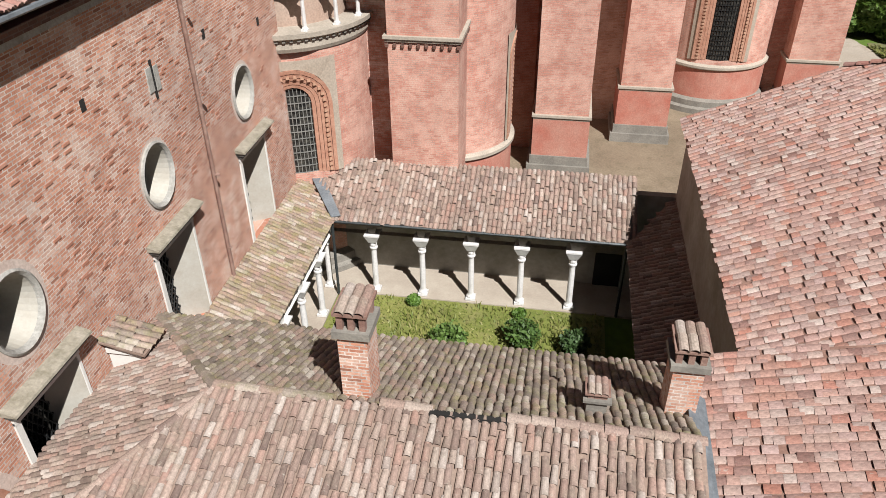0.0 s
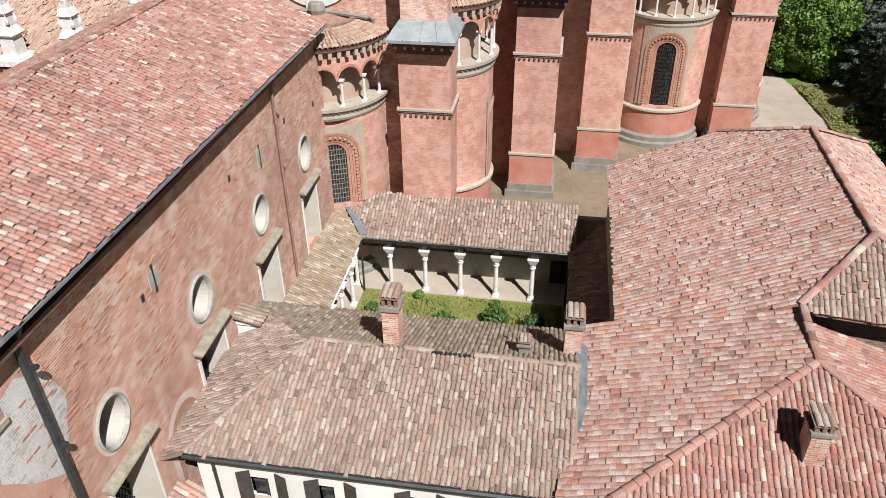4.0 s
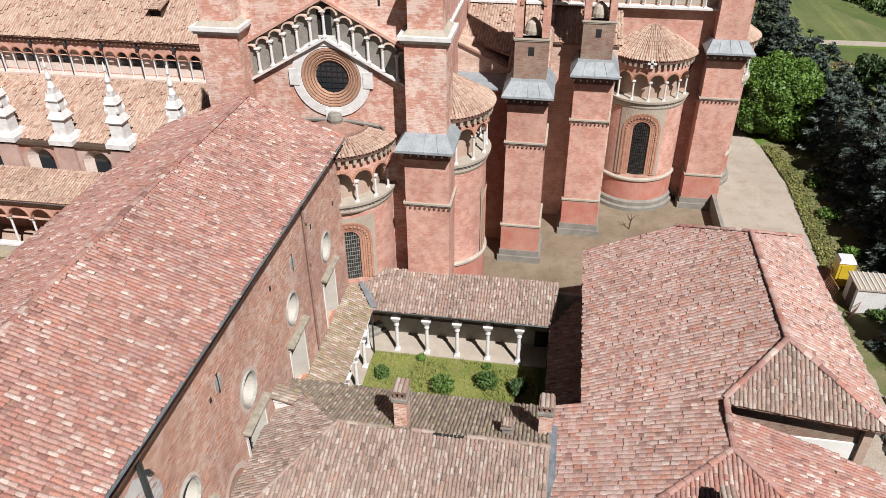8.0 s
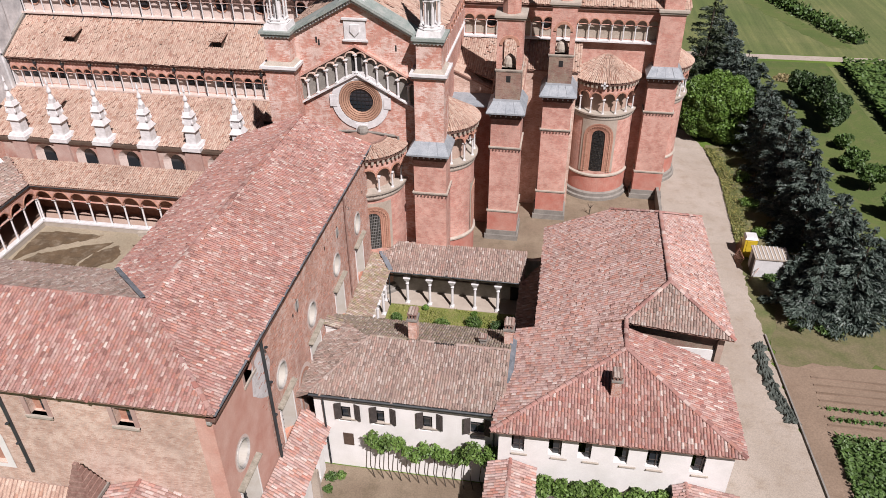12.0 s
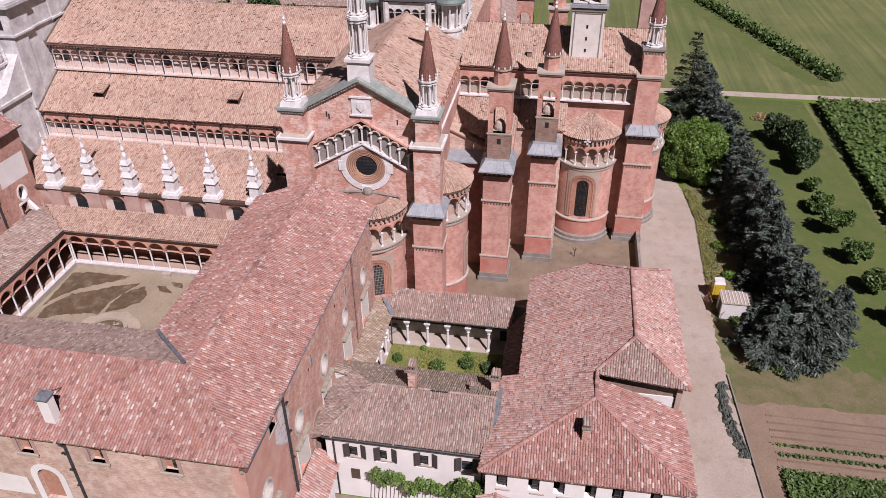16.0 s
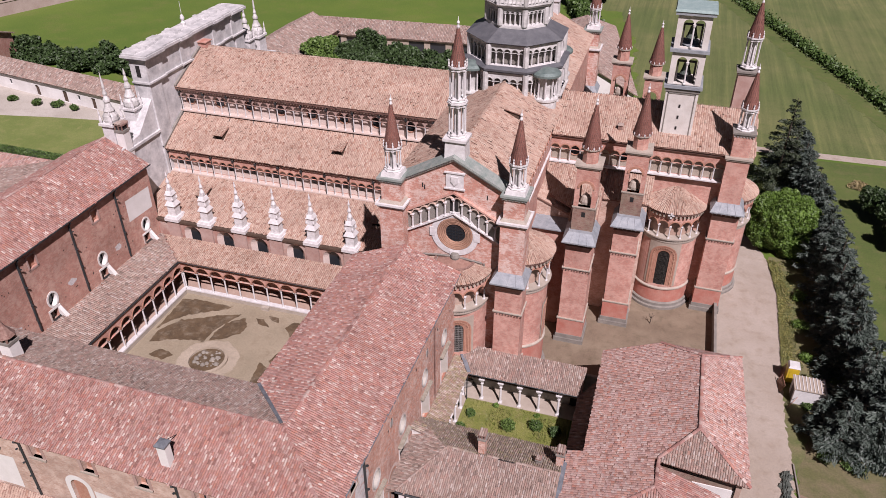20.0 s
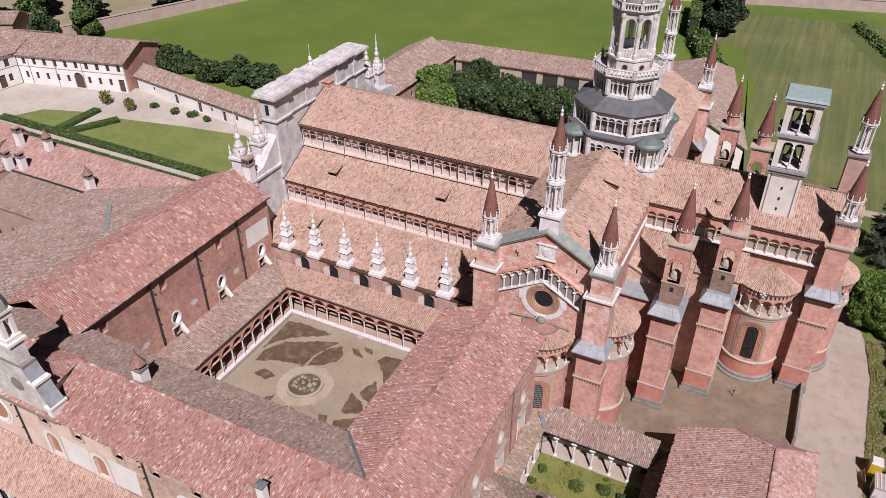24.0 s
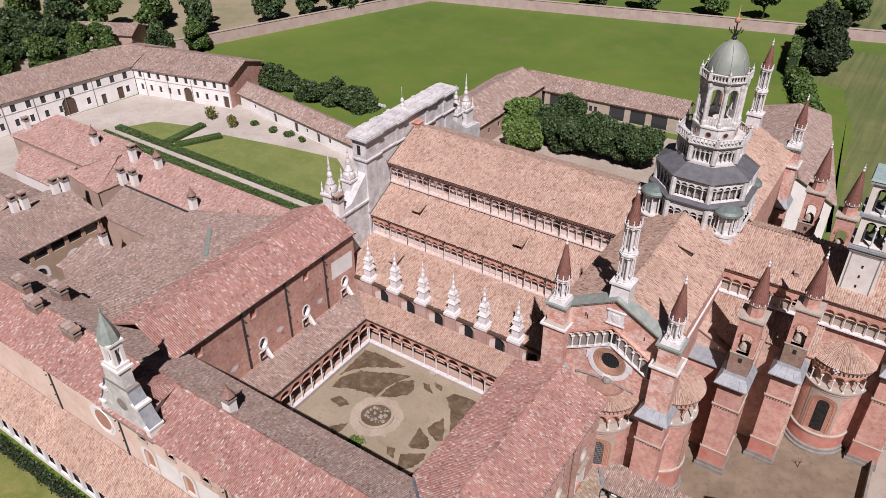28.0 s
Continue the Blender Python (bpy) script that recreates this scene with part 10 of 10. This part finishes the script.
vf = thing("valley_flashing", "narrow dark lead strip in the roof valley", "gutter", (-22, 4, 16.3))
part("strip", Geo().slab([(-24.92, 6.42, 15.5), (-24.72, 6.62, 15.5), (-19.82, 1.62, 17.62), (-20.0, 1.46, 17.62)], 0.05), "lead_dark", vf)

# ---- annex: chimneys, gutters, windows with shutters ----
chimney(-7.42, 11.2, 8.3, 2.45, 0.58, 0.72, "brick_lib", "tiles", label="tall brick chimney with a tiled cap on the annex ridge")
chimney(-1.0, 12.2, 7.7, 2.1, 0.6, 0.7, "brick_lib", "tiles", label="brick chimney with a tiled cap by the lead gutter")
chimney(-2.7, 11.6, 7.9, 0.85, 0.4, 0.4, "stone_grey", "tiles", label="small stone vent on the tile roof", name="roof_vent")
chimney(5.95, 7.6, 8.7, 1.7, 0.55, 0.75, "brick_lib", "tiles", label="brick chimney with a tiled cap on the red roof")
ridge(an, (-10.35, 10.65, 8.53), (-7.9, 10.65, 8.53), "tile_moss", 0.11)
ridge(an, (-6.9, 10.65, 8.53), (-5.9, 10.65, 8.53), "tile_grey", 0.12)
ridge(an, (-4.4, 10.65, 8.53), (-0.75, 10.65, 8.53), "tile_grey", 0.12)
ridge(an, (-13.4, 6.1, 7.17), (-10.35, 10.6, 8.52), "tile_grey", 0.1)
ridge(an, (-14.3, 15.05, 6.33), (-10.35, 10.6, 8.52), "tile_moss", 0.12)
part("ridge_slot", Geo().box(-5.9, -4.4, 10.5, 10.62, 8.45, 8.56), "dark", an)
vg = thing("valley_gutter", "broad lead gutter between two roofs", "gutter", (-0.62, 9, 7.4))
part("channel", Geo().slab([(-0.85, 6.0, 7.25), (-0.42, 6.0, 7.25), (-0.42, 12.4, 7.9), (-0.85, 12.4, 8.2)], 0.05), "lead_dark", vg)
eg = thing("annex_gutter", "dark gutter along the annex eave", "gutter", (-7, 6, 7.0))
part("run", Geo().tube([(-13.4, 6.0, 7.05), (-0.8, 6.0, 7.05)], 0.09, 6), "pipe", eg)
part("soffit", Geo().box(-13.3, -0.9, 6.1, 6.5, 6.75, 6.95), "lead_dark", eg)


def shutter_window(x, y, z, w=0.9, h=1.4, wide=True):
    s = thing("shuttered_window", "window with dark louvred shutters standing open", "window", (x, y, z), group="shuttered windows of the white houses")
    part("pane", Geo().box(x - w / 2, x + w / 2, y + 0.18, y + 0.22, z, z + h), "glass", s)
    part("frame", Geo().box(x - 0.03, x + 0.03, y + 0.13, y + 0.18, z, z + h).box(x - w / 2, x + w / 2, y + 0.13, y + 0.18, z + h * 0.5 - 0.02, z + h * 0.5 + 0.02), "shutter", s)
    part("sill", Geo().box(x - w / 2 - 0.1, x + w / 2 + 0.1, y - 0.1, y + 0.1, z - 0.08, z), "stone", s)
    if wide:
        for k in (-1, 1):
            sh_ = part("shutter", Geo().box(min(0, k * w * 0.5), max(0, k * w * 0.5), -0.04, 0.0, z, z + h).moved(Matrix.Translation((x + k * w / 2, y - 0.02, 0)) @ Matrix.Rotation(radians(-k * 20), 4, "Z")), "shutter", s)
            g = Geo()
            for i in range(12):
                zz = z + 0.06 + i * (h - 0.1) / 12
                g.box(min(0.03 * k, k * (w * 0.5 - 0.03)), max(0.03 * k, k * (w * 0.5 - 0.03)), -0.065, -0.04, zz, zz + 0.06)
            part("louvres", g.moved(Matrix.Translation((x + k * w / 2, y - 0.02, 0)) @ Matrix.Rotation(radians(-k * 20), 4, "Z")), "shutter", sh_)
    return s


for x in (-11.0, -8.6, -5.5, -2.4):
    shutter_window(x, 6.5, 4.75)
for x in (0.42, 2.88, 4.84, 7.06, 8.68, 11.36):
    shutter_window(x, 5.1, 5.0, 0.8, 1.4, False)
pipe("downpipe", [(-12.6, 6.3, 7.0), (-12.6, 6.4, 0.1)], 0.06)
pipe("downpipe", [(-1.3, 6.3, 7.0), (-1.3, 6.4, 0.1)], 0.06)
dw = thing("low_door", "small brown door in the white wall", "door", (-11.15, 6.5, 2))
part("leaf", Geo().box(-11.5, -10.8, 6.44, 6.49, 2.2, 3.3), "wood", dw)
rv = random.Random(64)
for i in range(14):
    x = -9.4 + 0.62 * i
    z = 2.6 + rv.uniform(0, 0.9)
    vb = bush(x, 5.7 + rv.uniform(-0.2, 0.2), rv.uniform(0.45, 0.75), rv.uniform(0.7, 1.3), "leaf_vine", "straggling green vine trained along the white wall", seed=400 + i, n=300, size=0.13, name="vine", group="vines along the white house", z=z)
    part("stock", Geo().tube([(x + 0.1, 5.75, 0), (x - 0.1, 5.6, 1.4), (x, 5.7, z + 0.1)], 0.035, 5), "bark", vb)
for i, (x, y, r) in enumerate(((-12.3, 5.2, 0.5), (-11.6, 5.5, 0.4), (-12.2, 4.2, 0.4), (-7.4, 1.6, 0.9), (-5.2, 1.2, 0.8), (-9.0, 2.0, 0.7))):
    bush(x, y, r, r * 0.9, "leaf_vine" if i % 2 else "leaf", "weedy clump in the garden court", seed=480 + i, n=350, size=0.09, name="weeds")
lt = thing("lean_to", "low tiled lean-to against the library wall", "shed", (-13.3, 4, 0))
roof(lt, [(-12.45, -7.5, 3.7), (-12.45, 7.3, 3.6), (-14.3, 6.6, 4.95), (-14.3, -7.5, 5.3)], "tile_wing", deck="deck_grey", pitch=0.22, course=0.38)
g = Geo()
wall(g, (-12.85, -7.3, 0), (0, 1, 0), 13.2, 0, 3.45, 0.3, [(1.2 + 3.2 * i, 2.6 + 3.2 * i, 0.4, 2.9, None) for i in range(4)])
part("wall", g, "plaster", lt)
# near-black sheet painted as the shade inside the lean-to
part("inner", Geo().box(-13.9, -13.8, -7.2, 5.8, 0, 3.6), "dark", lt)
part("buttress", Geo().box(-12.85, -12.3, 3.1, 3.5, 0, 3.0, 0.05), "plaster_tan", lt)
# roofs at the south foot of the library corner
pe = thing("porch_roof", "small gabled tile roof against the brick gable wall", "porch", (-19.2, -6, 0))
roof(pe, [(-16.0, -9.5, 8.0), (-16.0, -3.65, 8.0), (-19.4, -3.65, 9.2), (-19.4, -9.5, 9.2)], "tile_wing", pitch=0.22, course=0.38)
roof(pe, [(-22.0, -3.65, 8.2), (-22.0, -9.5, 8.2), (-19.4, -9.5, 9.2), (-19.4, -3.65, 9.2)], "tile_wing", pitch=0.22, course=0.38)
ridge(pe, (-19.4, -9.5, 9.22), (-19.4, -3.65, 9.22), "tile_red", 0.13)
part("wall", Geo().box(-21.7, -16.3, -9.2, -3.65, 0, 7.9), "brick_pale", pe)
roof(po, [(-37, -7.6, 4.1), (-22.6, -7.6, 4.1), (-22.6, -3.65, 7.7), (-37, -3.65, 7.7)], "tile_pink", pitch=0.24, course=0.4)
part("east_wall", Geo().box(-36.8, -22.7, -7.1, -6.8, 0, 4.0), "plaster_pink", po)
sc = thing("turret_chimney", "square brick chimney with a rough stone pyramid cap", "chimney", (-22.0, -4.6, 0))
part("shaft", Geo().box(-22.65, -21.35, -5.25, -3.95, 4.0, 8.7), "brick", sc)
part("band", Geo().box(-22.8, -21.2, -5.4, -3.8, 8.7, 8.9), "stone_grey", sc)
for k in range(7):
    w_ = 0.72 - 0.095 * k
    part("step", Geo().box(-22.0 - w_, -22.0 + w_, -4.6 - w_, -4.6 + w_, 8.9 + 0.33 * k, 9.23 + 0.33 * k, 0.04), "weathered_clay", sc)
# low roofs and vines before the south-east house
for nm, x0, xr, x1, ze0, zr, ze1 in (("west", -1.44, -0.08, 1.52, 3.95, 4.43, 3.9), ("east", 10.0, 10.7, 13.86, 3.9, 4.21, 3.6)):
    sd = thing("garden_shed", "low garden shed with a small gabled tile roof", "shed", (xr, 2, 0), group="sheds before the white house")
    roof(sd, [(x1, -2.0, ze1), (x1, 5.05, ze1), (xr, 5.05, zr), (xr, -2.0, zr)], "tile_wing", pitch=0.22, course=0.38)
    roof(sd, [(x0, 5.05, ze0), (x0, -2.0, ze0), (xr, -2.0, zr), (xr, 5.05, zr)], "tile_wing", pitch=0.22, course=0.38)
    ridge(sd, (xr, -2.0, zr + 0.02), (xr, 5.05, zr + 0.02), "tile_red", 0.12)
    part("wall", Geo().box(x0 + 0.25, x1 - 0.25, -1.7, 5.0, 0, 3.55), "plaster", sd)
pg = thing("pergola", "wooden vine pergola along the white house", "pergola", (5.6, 4.2, 0))
for x in (2.0, 3.9, 5.8, 7.7, 9.4):
    for y in (3.4, 4.7):
        part("post", Geo().tube([(x, y, 0), (x, y, 2.6)], 0.05, 6), "wood", pg)
    part("crossbar", Geo().tube([(x, 3.1, 2.6), (x, 4.9, 2.6)], 0.04, 5), "wood", pg)
for y in (3.4, 4.7):
    part("rail", Geo().tube([(1.7, y, 2.65), (9.7, y, 2.65)], 0.035, 5), "wood", pg)
for i, (x, r) in enumerate(((2.3, 0.8), (3.3, 0.7), (4.3, 0.85), (5.4, 0.8), (6.2, 0.75), (7.6, 0.8), (8.5, 0.75), (9.4, 0.7))):
    bush(x, 4.2 + 0.25 * (i % 2), r, 1.5, "leaf_vine", "bright green vine over the pergola", seed=450 + i, n=900, size=0.14, name="vine", group="vines on the pergola", z=2.1)
wd = thing("stair_hatch", "small white plastered hatch with a tiled roof", "dormer", (-13.9, 13.2, 6.5))
part("body", Geo().box(-14.3, -13.4, 12.75, 13.5, 6.0, 7.2), "plaster", wd)
part("moulding", Geo().box(-14.3, -13.35, 12.68, 12.75, 7.05, 7.2), "plaster", wd)
roof(wd, [(-13.2, 12.55, 7.22), (-13.2, 13.6, 7.22), (-14.34, 13.6, 7.5), (-14.34, 12.55, 7.5)], "tile_moss", deck="deck_grey", thick=0.06, pitch=0.2, course=0.34)
# lead valley in the corner of the little court and small pipes
vl = thing("lead_valley", "grey lead valley between two lean-to roofs", "gutter", (-13.3, 25.8, 4.2))
part("sheet", Geo().slab([(-12.5, 24.7, 3.92), (-12.15, 24.85, 3.92), (-14.0, 27.7, 4.98), (-14.3, 27.2, 4.9)], 0.03), "lead_dark", vl)
pipe("court_downpipe", [(-0.95, 24.7, 3.7), (-0.95, 24.9, 0.1)], 0.06)
pipe("court_downpipe", [(-12.45, 24.6, 3.7), (-12.5, 24.7, 0.1)], 0.06)
part("gutter", Geo().tube([(-12.45, 24.68, 3.72), (-0.7, 24.68, 3.72)], 0.06, 6), "pipe", ar)
# bushes in the little court
for i, (x, y, r, h, mt) in enumerate(((-7.0, 21.9, 1.1, 1.1, "leaf_vine"), (-4.6, 22.6, 0.8, 1.2, "leaf"), (-11.4, 22.6, 0.6, 0.7, "leaf"), (-2.7, 22.4, 0.7, 1.0, "leaf_bay"), (-9.2, 24.5, 0.3, 0.5, "leaf_lime"), (-4.8, 24.4, 0.3, 0.4, "leaf_lime"), (-12.0, 20.5, 0.5, 0.8, "leaf"))):
    bush(x, y, r, h, mt, seed=420 + i, n=1300, size=0.09, group="bushes in the little court")
# grass blades in the little court
q = np.random.default_rng(9)
n = 9000
gx, gy = q.uniform(-12.3, -1.5, n), q.uniform(15, 24.8, n)
hgt = q.uniform(0.05, 0.2, n) * (0.6 + 0.8 * (np.sin(gx * 1.3) * np.sin(gy * 0.9) > 0.1))
an_ = q.uniform(0, 6.283, n)
dx, dy = np.cos(an_) * 0.035, np.sin(an_) * 0.035
lean = q.normal(0, 0.06, (n, 2))
vs = np.stack([np.stack([gx - dx, gy - dy, 0 * gx + 0.04], 1), np.stack([gx + dx, gy + dy, 0 * gx + 0.04], 1), np.stack([gx + dx * 0.3 + lean[:, 0], gy + dy * 0.3 + lean[:, 1], hgt + 0.05], 1), np.stack([gx - dx * 0.3 + lean[:, 0], gy - dy * 0.3 + lean[:, 1], hgt + 0.05], 1)], 1).reshape(-1, 3)
M["blades"] = leaf_mat("blades", (0.17, 0.23, 0.035), (0.26, 0.3, 0.06), (0.42, 0.38, 0.15))
tagged(new("grass_blades", bulk("grass_blades", vs, np.arange(n * 4).reshape(-1, 4), "blades", False)), "long unmown grass blades in the little court", "grass", kind="stuff")

# ---- cloister court: beds and the round basin ----
def bed(poly, label="dark weedy bed in the cloister court"):
    """A bed with a worn, uneven edge."""
    rb = random.Random(int(100 * poly[0][0]))
    fine = []
    for (xa, ya), (xb, yb) in zip(poly, poly[1:] + poly[:1]):
        k = max(1, int(math.hypot(xb - xa, yb - ya) / 0.35))
        fine += [(xa + (xb - xa) * i / k + rb.gauss(0, 0.07), ya + (yb - ya) * i / k + rb.gauss(0, 0.07)) for i in range(k)]
    poly = fine
    return setting("weed_bed", Geo().slab([(x, y, 0.055) for x, y in poly], 0.05), "court_weed", label, "flower bed")


FX, FY = -42.3, 21.8


BEDS = (
    ((-51.6, 31.0), (-50.0, 31.5), (-44.6, 31.5), (-45.7, 30.5), (-49.1, 28.5), (-50.8, 26.5), (-51.3, 25.0)),
    ((-50.7, 22.7), (-50.9, 24.8), (-49.3, 27.4), (-45.0, 29.6), (-42.9, 30.4), (-43.9, 28.2), (-44.5, 26.3), (-44.6, 24.6), (-46.8, 24.4), (-49.1, 23.5)),
    ((-44.1, 24.9), (-44.1, 27.1), (-43.4, 29.0), (-42.1, 30.0), (-41.0, 28.5), (-41.2, 27.1), (-42.6, 25.7)),
    ((-40.8, 30.2), (-39.8, 30.4), (-38.5, 29.2), (-39.8, 29.3)),
    ((-39.5, 31.1), (-38.2, 31.2), (-37.6, 30.4), (-38.4, 30.3)),
    ((-36.6, 29.7), (-36.0, 30.9), (-31.5, 31.5), (-31.0, 28.9), (-31.2, 25.4), (-32.1, 23.6), (-33.3, 25.7), (-35.0, 28.1)),
    ((-35.7, 23.8), (-34.8, 26.4), (-33.7, 24.9), (-32.8, 23.2), (-33.4, 22.7), (-34.6, 23.1)),
    ((-36.0, 20.0), (-36.3, 22.2), (-36.5, 23.3), (-34.6, 22.6), (-33.6, 21.6), (-33.8, 20.8), (-35.2, 20.0)),
    ((-34.7, 16.2), (-36.0, 18.4), (-35.0, 19.2), (-33.4, 20.2), (-32.9, 19.4), (-33.5, 17.7)),
    ((-33.3, 15.6), (-33.0, 17.6), (-32.5, 19.2), (-31.5, 18.7), (-31.3, 15.8)),
    ((-38.0, 18.5), (-37.0, 18.8), (-36.3, 17.5), (-37.2, 17.6)),
    ((-32.0, 21.6), (-31.4, 22.6), (-30.6, 20.6), (-31.4, 19.8)),
    ((-46.3, 17.1), (-44.6, 18.8), (-44.4, 17.5), (-44.9, 16.3)),
    ((-49.4, 20.8), (-48.6, 22.0), (-46.6, 21.6), (-47.4, 20.4)),
)
for poly in BEDS:
    bed(list(poly))
patch("basin_walk", [(FX + 3.5 * math.cos(6.2832 * i / 40), FY + 3.5 * math.sin(6.2832 * i / 40)) for i in range(40)], "court_pale", "pale trodden ring round the basin", "path", 0.048, rough=0.12)
fb = thing("round_basin", "round stone basin with rough rockwork in the cloister court", "basin", (FX, FY, 0))
part("rim", Geo().lathe([(2.35, 0.0), (2.35, 0.35), (2.0, 0.35), (2.0, 0.05)], 40, FX, FY), "court_pale", fb)
part("floor", Geo().lathe([(2.0, 0.12), (0.05, 0.14)], 32, FX, FY), "court_weed", fb)
rr = random.Random(8)
for i in range(34):
    a, r = rr.uniform(0, 6.283), 1.7 * rr.random() ** 0.7
    s = rr.uniform(0.12, 0.32)
    part("rock", Geo().lathe([(s * 0.8, 0.05), (s, s * 0.5), (s * 0.6, s * 1.1), (s * 0.1, s * 1.3)], 6, FX + r * math.cos(a), FY + r * math.sin(a), rr.uniform(0, 60)), "plaster_old", fb)
bush(-41.6, 17.2, 1.5, 0.35, "leaf_lime", "patch of bright weeds by the basin", seed=440, n=900, size=0.1)
setting("court_step", Geo().box(-41.0, -40.0, 31.9, 32.4, 0, 0.5), "stone", "small stone block at the arcade", "step")

# ---- single bricks standing proud of the library wall ----
me_brick = Geo().box(0, 0.018, -0.125, 0.125, 0, 0.066).mesh("brick", M["brick_single"])
rb = random.Random(21)
taken = set()
while len(taken) < 290:
    row, col = rb.randrange(104, 160), rb.randrange(4, 84)
    y, z = col * 0.29 + 0.145 * (row % 2) + 0.4, row * 0.085
    if (row, col) in taken or any(abs(y - yc) < 1.3 and z < 11.0 for yc in (22.6, 16.7, 10.75, 4.75)) or abs(y - 19.4) < 0.3:
        continue
    taken.add((row, col))
    piece("brick", me_brick, lib, Matrix.Translation((LX + rb.uniform(-0.006, 0.002), y, z)))
